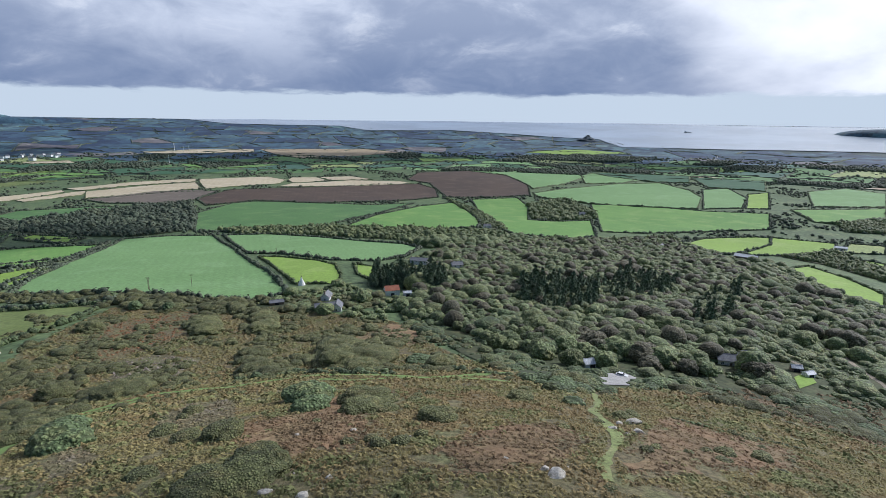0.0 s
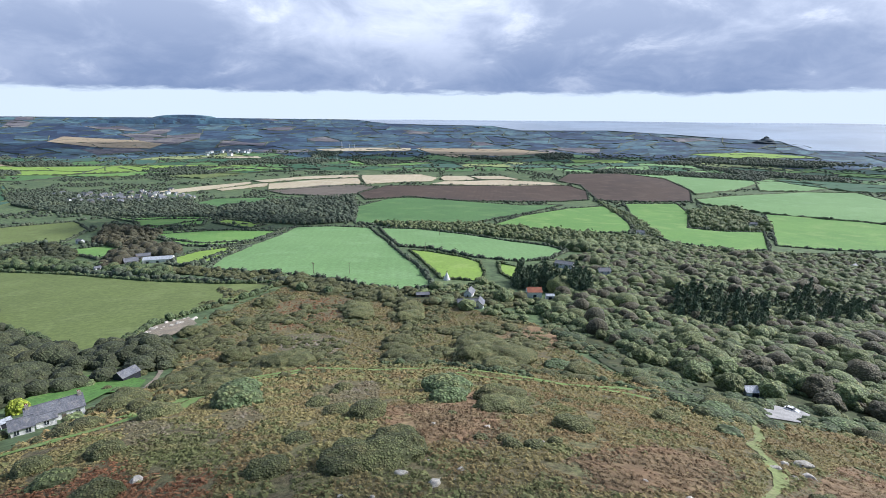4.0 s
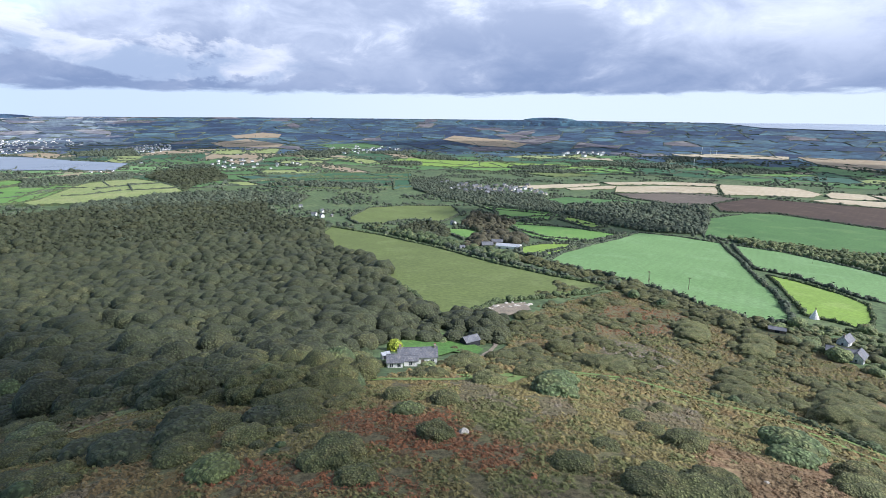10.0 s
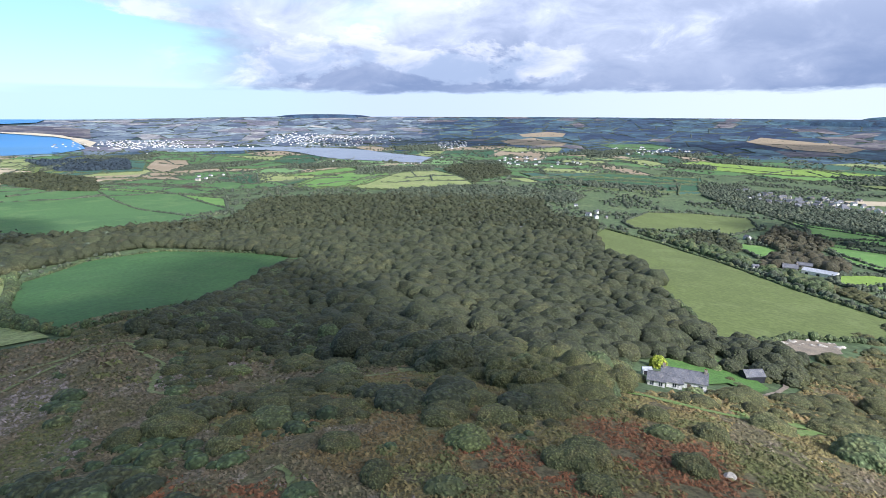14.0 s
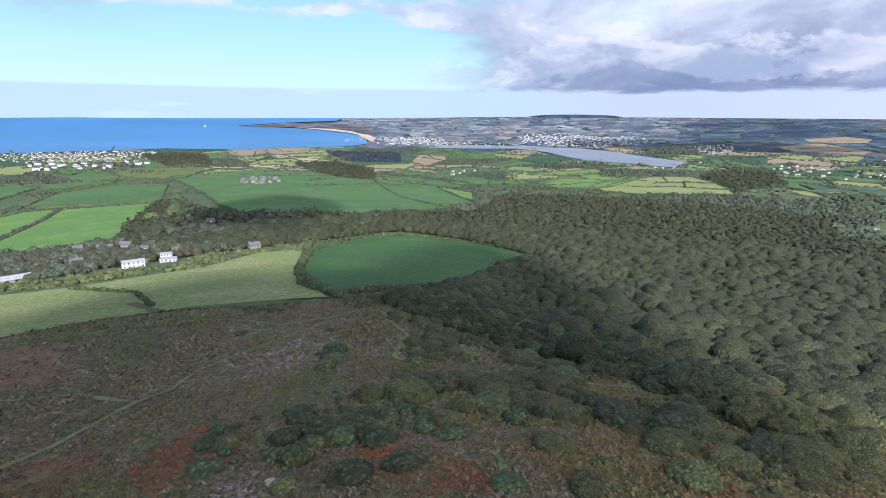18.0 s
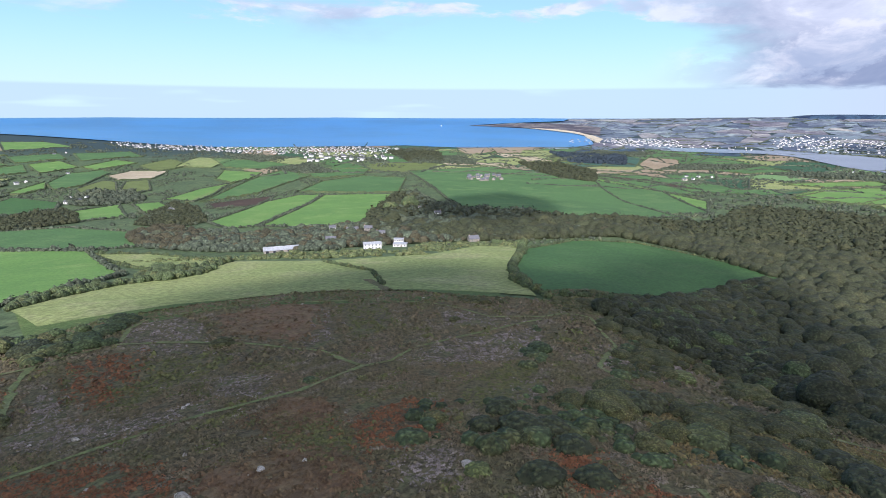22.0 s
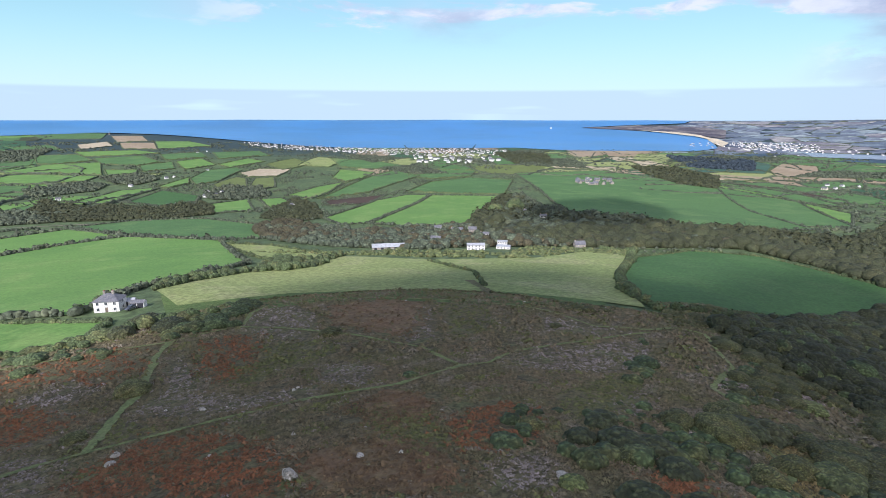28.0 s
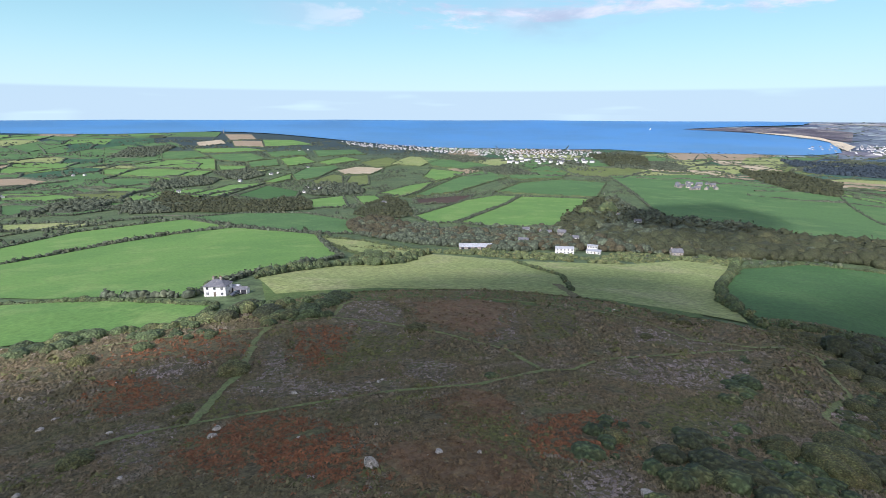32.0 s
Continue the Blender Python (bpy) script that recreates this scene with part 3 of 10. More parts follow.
def blanket(name, poly, material, layer=1, ragged=0.0, cuts=45):
    """A patch of growth or water that follows the ground inside an outline."""
    cx, cy = sum(p[0] for p in poly) / len(poly), sum(p[1] for p in poly) / len(poly)
    reach = math.hypot(cx, cy)
    step = 2.0 if ragged else max(4.0, reach * 0.022)
    edge = densify(poly, step)
    rim = np.array(edge, float)
    if ragged:
        rim += np.array([[noise.noise(Vector((x / 9, y / 9, 3))) + 0.5 * noise.noise(Vector((x / 3, y / 3, 3))), noise.noise(Vector((x / 9, y / 9, 8))) + 0.5 * noise.noise(Vector((x / 3, y / 3, 8)))] for x, y in edge]) * ragged
    rim = [tuple(p) for p in rim]
    xs, ys = [p[0] for p in rim], [p[1] for p in rim]
    span = max(max(xs) - min(xs), max(ys) - min(ys))
    step = max(step, span / cuts)
    gx, gy = np.meshgrid(np.arange(min(xs), max(xs), step) + step / 2, np.arange(min(ys), max(ys), step) + step / 2)
    gx, gy = gx.ravel(), gy.ravel()
    ok = inside(gx, gy, rim)
    pts = [Vector(p) for p in rim] + [Vector(p) for p in zip(gx[ok], gy[ok])]
    n = len(rim)
    v, _, f, *_ = geometry.delaunay_2d_cdt(pts, [(i, (i + 1) % n) for i in range(n)], [], 1, 1e-4)
    v = np.array([tuple(p) for p in v])
    z = land(v[:, 0], v[:, 1]) + lift_at(np.hypot(v[:, 0], v[:, 1]), layer)
    me = bpy.data.meshes.new(name)
    me.from_pydata(np.column_stack([v, z]).tolist(), [], [tuple(t) for t in f])
    me.polygons.foreach_set("use_smooth", np.ones(len(me.polygons), bool))
    me.materials.append(material)
    for p in me.polygons[:1]:
        if p.normal.z < 0:
            me.flip_normals()
    return new(name, me)


FIELDS = itertools.count()
OUTLINES = []


def field(kind, label, poly):
    """A field, laid a little above or below its neighbours where their edges overlap."""
    OUTLINES.append(poly)
    return tagged(blanket("field", poly, FIELD[kind], 0.75 + 0.07 * (next(FIELDS) % 12)), label, "field", kind="structure")


PATHS = []


def strip(name, label, line, width, material, layer=1, category="path"):
    """A path, lane or stream of a given width along a line."""
    PATHS.append((densify(line, 1.0, closed=False), width))
    line = densify(line, lambda r: max(1.5, r * 0.014), closed=False)
    p = np.array(line, float)
    d = np.gradient(p, axis=0)
    d /= np.linalg.norm(d, axis=1)[:, None] + 1e-9
    side = np.column_stack([-d[:, 1], d[:, 0]])
    w = np.array([width * (0.8 + 0.5 * noise.noise(Vector((x / 7, y / 7, 1))) + 0.5 * noise.noise(Vector((x / 2.1, y / 2.1, 4)))) for x, y in line]) / 2
    wob = np.array([noise.noise(Vector((x / 14, y / 14, 5))) for x, y in line]) * width * 0.5
    mid = p + side * wob[:, None]
    cols = [mid + side * (w * k)[:, None] for k in (-1, 0, 1)]
    v = np.stack(cols, 1).reshape(-1, 2)
    z = land(v[:, 0], v[:, 1]) + lift_at(np.hypot(v[:, 0], v[:, 1]), layer)
    i = np.arange(len(line) - 1)
    q = np.concatenate([np.stack([3 * i + k, 3 * i + k + 1, 3 * i + k + 4, 3 * i + k + 3], 1) for k in (0, 1)])[:, ::-1]
    ob = new(name, mesh_of(name, np.column_stack([v, z]), q, material, True))
    return tagged(ob, label, category, kind="structure")


# ---- growth: clumps of small leaves, joined by the hundred ----
rng = np.random.default_rng(7)


def icosphere(sub):
    bm = bmesh.new()
    bmesh.ops.create_icosphere(bm, subdivisions=sub, radius=1.0)
    v = np.array([tuple(p.co) for p in bm.verts])
    f = np.array([[p.index for p in t.verts] for t in bm.faces])
    bm.free()
    return v, f


ICO = {k: icosphere(k) for k in (1, 2, 3, 4)}


def leaf_triangles(centres, normals, size):
    """One small uneven triangle a leaf clump, lying roughly along its normal."""
    n = len(centres)
    nn = normals + rng.normal(0, 0.55, (n, 3))
    nn /= np.linalg.norm(nn, axis=1)[:, None]
    a = np.cross(nn, rng.normal(size=(n, 3)))
    a /= np.linalg.norm(a, axis=1)[:, None] + 1e-9
    b = np.cross(nn, a)
    s = size * rng.uniform(0.6, 1.4, (n, 1))
    v = np.stack([centres + a * s, centres - a * s * 0.6 + b * s * 0.9, centres - a * s * 0.5 - b * s * 0.8], 1)
    return v.reshape(-1, 3), np.arange(3 * n).reshape(-1, 3)


def crown_template(bumps, core, leaves, leaf, flat=0.85, squat=0.55, billow=0.32):
    """A crown of radius one, its foot at z = 0: a dome of billowing bumps with a ragged skin of leaf clumps."""
    v, f = ICO[core]
    shift = Vector((rng.uniform(0, 9), rng.uniform(0, 9), rng.uniform(0, 9)))
    radius = 0.80 + 0.22 * np.array([noise.noise(Vector(p) * 1.3 + shift) for p in v])
    if bumps:
        k = np.arange(bumps) + 0.5
        el, az = np.arcsin(np.clip(1 - 1.45 * k / bumps, -1, 1)), k * 2.39996 + rng.uniform(0, 6)
        c = np.column_stack([np.cos(el) * np.cos(az), np.cos(el) * np.sin(az), np.sin(el)]) + rng.normal(0, 0.35 / math.sqrt(bumps), (bumps, 3))
        c /= np.linalg.norm(c, axis=1)[:, None]
        size = rng.uniform(0.8, 1.25, bumps) * 2.0 / math.sqrt(bumps)
        d = (np.linalg.norm(v[:, None] - c[None], axis=2) / size[None]).min(1)
        radius = radius + billow * np.sqrt(np.clip(1 - d * d, 0, 1))
    low = v[f][:, :, 2].max(1) < -0.25
    vs, fs, count = [v * radius[:, None]], [f[~low]], len(v)
    if leaves:
        d = rng.normal(size=(leaves, 3))
        d[:, 2] = np.abs(d[:, 2]) * 0.8 - 0.15
        d /= np.linalg.norm(d, axis=1)[:, None]
        lv, lf = leaf_triangles(d * rng.uniform(0.88, 1.08, (leaves, 1)), d, leaf)
        vs.append(lv)
        fs.append(lf + count)
    v = np.concatenate(vs)
    v[:, 2] = (v[:, 2] * flat + squat)
    return v, np.concatenate(fs)


def fir_template(tiers, leaves, leaf):
    """A pointed conifer of radius one and height four."""
    z = rng.uniform(0, 1, tiers * leaves) ** 1.3
    az = rng.uniform(0, 2 * math.pi, len(z))
    wob = 1 + 0.22 * np.sin(z * tiers * 6.3)
    r = (1.02 - z) ** 0.8 * wob * rng.uniform(0.65, 1.05, len(z))
    c = np.column_stack([np.cos(az) * r, np.sin(az) * r, 0.2 + z * 2.6])
    d = np.column_stack([np.cos(az), np.sin(az), np.full(len(z), 0.55)])
    lv, lf = leaf_triangles(c, d / np.linalg.norm(d, axis=1)[:, None], leaf)
    n = 7
    a = np.arange(n) * 2 * math.pi / n
    cv = np.concatenate([np.column_stack([np.cos(a) * 0.75, np.sin(a) * 0.75, np.full(n, 0.25)]), [[0, 0, 2.6]]])
    cf = np.array([[i, (i + 1) % n, n] for i in range(n)])
    return np.concatenate([cv, lv]), np.concatenate([cf, lf + len(cv)])


def tuft_template(blades, high):
    """A low ragged clump of fronds: uneven leaves leaning outwards round a middle."""
    a = np.arange(blades) * 2 * math.pi / blades + rng.uniform(-0.4, 0.4, blades)
    vs = []
    for k in a:
        r, w, z = rng.uniform(0.8, 1.25), rng.uniform(0.45, 0.7), high * rng.uniform(0.5, 1.2)
        tip = (math.cos(k) * r, math.sin(k) * r, rng.uniform(-0.05, 0.15))
        left = (math.cos(k + w) * r * 0.45, math.sin(k + w) * r * 0.45, z)
        right = (math.cos(k - w) * r * 0.35, math.sin(k - w) * r * 0.35, z * rng.uniform(0.6, 1.2))
        vs += [tip, left, right]
    n = 3 * blades
    vs += [(0, 0, high * rng.uniform(0.8, 1.3))]
    fs = [[3 * i, 3 * i + 1, 3 * i + 2] for i in range(blades)] + [[3 * i + 2, 3 * i + 1, n] for i in (0, 2)]
    return np.array(vs), np.array(fs)


CROWN = {
    "near": [crown_template(38, 4, 150, 0.07) for _ in range(6)],
    "mid": [crown_template(24, 3, 30, 0.09) for _ in range(8)],
    "far": [crown_template(11, 2, 12, 0.14) for _ in range(8)],
    "tiny": [crown_template(7, 2, 4, 0.17) for _ in range(8)],
    "bush": [crown_template(34, 4, 260, 0.06, 0.62, 0.34) for _ in range(6)],
    "shrub": [crown_template(8, 2, 16, 0.15, 0.62, 0.34) for _ in range(8)],
    "speck": [crown_template(0, 1, 4, 0.30) for _ in range(6)],
    "fir": [fir_template(9, 22, 0.17) for _ in range(4)],
    "tuft": [tuft_template(5, 0.55) for _ in range(12)],
}


def scatter(name, material, kind, spots, sizes, label, category, sink=0.0, stretch=(0.85, 1.2), shape="stuff"):
    """Joins many copies of the templates of one kind, standing on the ground at the given spots, into one mesh."""
    spots, sizes = np.asarray(spots, float), np.asarray(sizes, float)
    ground = land(spots[:, 0], spots[:, 1])
    pick = rng.integers(0, len(CROWN[kind]), len(spots))
    vs, fs, count = [], [], 0
    for k, (tv, tf) in enumerate(CROWN[kind]):
        m = np.nonzero(pick == k)[0]
        if not len(m):
            continue
        a = rng.uniform(0, 2 * math.pi, len(m))
        s = sizes[m] * rng.uniform(0.92, 1.08, len(m))
        h = s * rng.uniform(*stretch, len(m))
        c, d = np.cos(a) * s, np.sin(a) * s
        x = tv[None, :, 0] * c[:, None] - tv[None, :, 1] * d[:, None] + spots[m, 0][:, None]
        y = tv[None, :, 0] * d[:, None] + tv[None, :, 1] * c[:, None] + spots[m, 1][:, None]
        z = tv[None, :, 2] * h[:, None] + (ground[m] - sink * sizes[m])[:, None]
        vs.append(np.stack([x, y, z], -1).reshape(-1, 3))
        fs.append((tf[None] + (np.arange(len(m)) * len(tv))[:, None, None] + count).reshape(-1, 3))
        count += len(m) * len(tv)
    ob = new(name, mesh_of(name, np.concatenate(vs), np.concatenate(fs), material, kind not in ("fir", "tuft")))
    return tagged(ob, label, category, kind=shape)


def fill(poly, spacing, jitter=0.42):
    """Uneven spots over an outline, about spacing apart."""
    xs, ys = [p[0] for p in poly], [p[1] for p in poly]
    gx, gy = np.meshgrid(np.arange(min(xs), max(xs) + spacing, spacing, dtype=float), np.arange(min(ys), max(ys) + spacing, spacing * 0.87, dtype=float))
    gx[1::2] += spacing / 2
    gx, gy = gx.ravel(), gy.ravel()
    gx, gy = gx + rng.uniform(-jitter, jitter, len(gx)) * spacing, gy + rng.uniform(-jitter, jitter, len(gy)) * spacing
    ok = inside(gx, gy, poly)
    return np.column_stack([gx[ok], gy[ok]])


def wood(label, poly, size=4.2, leaf="mixed", spacing=1.35, floor=True, single=20):
    """Woodland over an outline: crowns of about the given radius, finer where the hilltop is nearer; the nearest trees stand singly."""
    if floor:
        tagged(blanket("wood_floor", poly, FIELD["scrub"], 2), "dark leaf-littered ground under the trees", "ground", kind="structure")
    p = cleared(fill(poly, size * spacing * 0.90))
    if not len(p):
        return
    s = size * np.clip(rng.normal(1, 0.28, len(p)), 0.5, 1.7)
    s = s * np.array([1 + 0.45 * noise.noise(Vector((x / 38.0, y / 38.0, 4.0))) for x, y in p])
    reach = np.hypot(p[:, 0], p[:, 1])
    order = np.argsort(reach)
    p, s, reach = p[order], s[order], reach[order]
    alone = (np.arange(len(p)) < single) & (reach < 420) & (leaf != "fir")
    for q, k in zip(p[alone], s[alone]):
        tree(q[0], q[1], k, leaf)
    for kind, lo, hi in (("near", 0, 110), ("mid", 110, 235), ("far", 235, 430), ("tiny", 430, 620), ("speck", 620, 9999)):
        m = (reach >= lo) & (reach < hi) & ~alone
        if m.any():
            scatter("woodland", LEAF[leaf], "fir" if leaf == "fir" else kind, p[m], s[m] * (0.80 if leaf == "fir" else 1), label, "woodland", 0.05, (0.75, 1.15) if leaf == "oak" else (0.80, 1.25))


def open_country(label, b0, b1, r0, r1, spacing, size, leaf, thin=0.0):
    """Trees and thickets standing between the fields of a stretch of country."""
    rim = [polar(b, r1) for b in np.linspace(b0, b1, 12)] + [polar(b, r0) for b in np.linspace(b1, b0, 12)]
    p = fill(rim, spacing, 0.5)
    keep = np.array([noise.noise(Vector((x / 90.0, y / 90.0, 9.0))) + 0.5 * noise.noise(Vector((x / 30.0, y / 30.0, 3.0))) for x, y in p]) > thin
    p = cleared(p[keep])
    for edge in OUTLINES + [EDGE_ESTUARY, EDGE_SEA_NORTH, EDGE_SEA_SOUTH]:
        p = p[~inside(p[:, 0], p[:, 1], edge)]
    return scatter("trees", LEAF[leaf], "speck", p, size * np.clip(rng.normal(1, 0.3, len(p)), 0.5, 1.8), label, "trees", 0.1, (0.6, 1.0))


def ribbon(points, height, width):
    """Corners and faces of a ragged bank of growth along a line of points."""
    p = np.array(points, float)
    d = np.gradient(p, axis=0)
    d /= np.linalg.norm(d, axis=1)[:, None] + 1e-9
    side = np.column_stack([-d[:, 1], d[:, 0]])
    n = len(p)
    w = width * rng.uniform(0.7, 1.3, (n, 1)) / 2
    h = height * np.clip(rng.normal(1, 0.35, n), 0.45, 2.2)
    g = land(p[:, 0], p[:, 1])
    cols = []
    for k, up in ((-1, -0.1), (-0.55, 0.85), (0.5, 1.0), (1, -0.1)):
        q = p + side * w * k
        cols.append(np.column_stack([q, g + h * up]))
    v = np.stack(cols, 1).reshape(-1, 3)
    i = np.arange(n - 1)
    f = np.concatenate([np.stack([4 * i + k, 4 * i + k + 1, 4 * i + k + 5, 4 * i + k + 4], 1) for k in range(3)])
    return v, f


def hedge(label, line, height=2.2, leaf="hedge", gap=0.0):
    """A rough field hedge of touching bushes, taller here and there."""
    cx, cy = line[len(line) // 2]
    reach = math.hypot(cx, cy)
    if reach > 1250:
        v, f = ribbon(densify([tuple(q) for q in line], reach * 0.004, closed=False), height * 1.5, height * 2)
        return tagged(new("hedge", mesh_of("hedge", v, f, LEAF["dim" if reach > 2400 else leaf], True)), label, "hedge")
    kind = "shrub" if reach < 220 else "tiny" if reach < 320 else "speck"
    # farther hedges are made taller and duller to suit the camera's view
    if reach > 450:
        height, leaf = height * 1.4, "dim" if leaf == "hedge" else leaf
    step = height * 0.8
    p = np.array(densify([tuple(q) for q in line], step, closed=False), float)
    if gap:
        p = p[rng.random(len(p)) > gap]
    p = p + rng.normal(0, height * 0.16, p.shape)
    s = height * 0.72 * np.clip(rng.normal(1, 0.28, len(p)), 0.6, 2.1)
    return scatter("hedge", LEAF[leaf], kind, p, s, label, "hedge", 0.12, (0.9, 1.35), shape="")


ZONES = []


def moor_zone(kind, label, poly, spacing, size):
    """A drift of one plant on the moor, thinning out at its edge."""
    ZONES.append(poly)
    cx, cy = sum(q[0] for q in poly) / len(poly), sum(q[1] for q in poly) / len(poly)
    inner = [(cx + (x - cx) * 0.86, cy + (y - cy) * 0.86) for x, y in poly]
    if kind == "brown":
        tagged(blanket("moor_litter", inner, TUFT[kind], 1, 5.0), label, "moorland", kind="structure")
    return moor_growth(kind, label, poly, spacing * (0.8 if kind == "heather" else 0.88), size * (0.8 if kind == "heather" else 1.0), soft=1.8)


def off_paths(p, wide=0.40):
    """Which spots do not lie on a path."""
    keep = np.ones(len(p), bool)
    for line, width in PATHS:
        q = np.array(line)
        for k in range(0, len(q), 60):
            run = q[k:k + 60]
            close = np.nonzero(np.hypot(*(p - run.mean(0)).T) < 45)[0]
            if len(close):
                d = np.sqrt(((p[close][:, None] - run[None]) ** 2).sum(-1)).min(1)
                keep[close[d < width * wide]] = False
    return keep


def moor_growth(kind, label, poly, spacing=1.1, size=0.75, thin=-0.42, bearings=None, soft=0.0):
    """Cushions of bracken or heather over an outline, set closer near the hilltop."""
    near, far = fill(poly, spacing * 0.72, 0.5), fill(poly, spacing * 1.5, 0.5)
    p = np.concatenate([near[np.hypot(near[:, 0], near[:, 1]) < 125], far[np.hypot(far[:, 0], far[:, 1]) >= 125]])
    if not len(p):
        return None
    if soft:
        p = p + rng.normal(0, soft, p.shape)
    if bearings:
        b = np.degrees(np.arctan2(-p[:, 0], p[:, 1]))
        b = np.where(b < -110, b + 360, b) + 14 * np.sin(np.hypot(p[:, 0], p[:, 1]) / 19.0)
        p = p[(b > bearings[0]) & (b <= bearings[1])]
    keep = np.array([noise.noise(Vector((x / 6.0, y / 6.0, 2.0))) for x, y in p]) > thin
    if bearings:
        for zone in ZONES:
            keep &= ~(inside(p[:, 0], p[:, 1], zone) & (rng.random(len(p)) < 0.96))
    keep &= off_paths(p)
    p = p[keep]
    close = np.hypot(p[:, 0], p[:, 1]) < 125
    s = size * np.where(close, 0.80, 1.45) * np.clip(rng.normal(1, 0.35, len(p)), 0.4, 2.0)
    return scatter("moor_growth", TUFT[kind], "tuft", p, s, label, "moorland", 0.0, (0.7, 1.3))


def shrubs(label, poly, spacing, size, leaf="gorse", cluster=0.0):
    """Low bushes thickly strewn over an outline, in drifts."""
    p = cleared(fill(poly, spacing, 0.5), 0.7)
    keep = np.array([noise.noise(Vector((x / 17.0, y / 17.0, 6.0))) for x, y in p]) > cluster
    p = p[keep & off_paths(p, 0.9)]
    if len(p):
        return scatter("scrub", LEAF[leaf], "shrub" if np.hypot(*p.mean(0)) < 260 else "tiny", p, size * np.clip(rng.normal(1, 0.4, len(p)), 0.4, 2.2) * np.array([1 + 0.9 * max(-0.5, noise.noise(Vector((x / 23.0, y / 23.0, 1.0)))) for x, y in p]), label, "shrub", 0.08, (0.55, 0.95))


def tree_meshes(leaf):
    if leaf not in TREES:
        TREES[leaf] = []
        for v, f in CROWN["near"]:
            TREES[leaf].append(mesh_of("crown", v, f, LEAF[leaf], True))
    return TREES[leaf]


TREES, TRUNK = {}, []


def trunk_mesh():
    if not TRUNK:
        bm = bmesh.new()
        tube(bm, 0, 0, -0.15, 0.75, 0.085, 0.05)
        for k in range(4):
            made = tube(bm, 0, 0, 0, 0.55, 0.035, 0.015, 5)
            bmesh.ops.rotate(bm, verts=made, cent=(0, 0, 0), matrix=Euler((0.7, 0, k * 1.6 + 0.3)).to_matrix())
            bmesh.ops.translate(bm, verts=made, vec=(0, 0, 0.55))
        me = bpy.data.meshes.new("trunk")
        bm.to_mesh(me)
        bm.free()
        me.materials.append(BARK)
        TRUNK.append(me)
    return TRUNK[0]


TREE_LABEL = {"oak": "rounded oak with a dense brown-green crown", "mixed": "broadleaf tree with a full dark green crown", "light": "ash tree with a light green crown", "brown": "beech with a brown turning crown", "yellow": "small golden yellow garden tree", "hedge": "dark green spreading tree in the hedgerow", "fir": "dark green conifer at the wood edge", "dim": "dull green tree in the valley"}


def tree(x, y, size, leaf="mixed", high=1.0):
    top = new("tree")
    top.matrix_basis = Matrix.LocRotScale(spot(x, y), Euler((0, 0, rng.uniform(0, 6.28))), (size, size, size * high * rng.uniform(0.9, 1.15) * (0.72 if leaf == "oak" else 1.0)))
    tagged(top, TREE_LABEL.get(leaf, "small dark green tree beside the hedges"), "tree")
    for name, me in (("trunk", trunk_mesh()), ("crown", tree_meshes(leaf)[int(rng.integers(0, 6))])):
        new(name, me).parent = top
    return top


BUSHES = {}


def bush(x, y, size, leaf="gorse", label="rounded dark green gorse bush on the moor", high=1.0):
    if leaf not in BUSHES:
        BUSHES[leaf] = [mesh_of("gorse_bush", v, f, LEAF[leaf], True) for v, f in CROWN["bush"]]
    ob = new("gorse_bush", BUSHES[leaf][int(rng.integers(0, 6))])
    ob.matrix_basis = Matrix.LocRotScale(spot(x, y, -0.08 * size), Euler((0, 0, rng.uniform(0, 6.28))), (size * rng.uniform(0.85, 1.2), size * rng.uniform(0.85, 1.1), size * high * rng.uniform(0.6, 0.85)))
    return tagged(ob, label, "bush", "bushes on the moor")


STONES = []


def boulder(x, y, size, tall=0.7, label="weathered grey granite boulder lying in the heather"):
    if not STONES:
        for _ in range(6):
            bm = bmesh.new()
            for q in rng.normal(size=(22, 3)):
                q = q / np.linalg.norm(q) * rng.uniform(0.75, 1.1)
                bm.verts.new((q[0], q[1] * 0.75, q[2] * 0.8 + 0.35))
            made = bmesh.ops.convex_hull(bm, input=bm.verts)
            loose = [g for g in made["geom_interior"] if isinstance(g, bmesh.types.BMVert)]
            bmesh.ops.delete(bm, geom=loose, context="VERTS")
            bmesh.ops.bevel(bm, geom=bm.edges[:], offset=0.07, segments=1, affect="EDGES")
            me = bpy.data.meshes.new("boulder")
            bm.to_mesh(me)
            bm.free()
            me.materials.append(GRANITE)
            STONES.append(me)
    ob = new("boulder", STONES[int(rng.integers(0, 6))])
    s = size / 2
    ob.matrix_basis = Matrix.LocRotScale(spot(x, y, -0.1 * s), Euler((0, 0, rng.uniform(0, 6.28))), (s, s * rng.uniform(0.9, 1.15), s * tall))
    return tagged(ob, label, "boulder", "granite boulders")


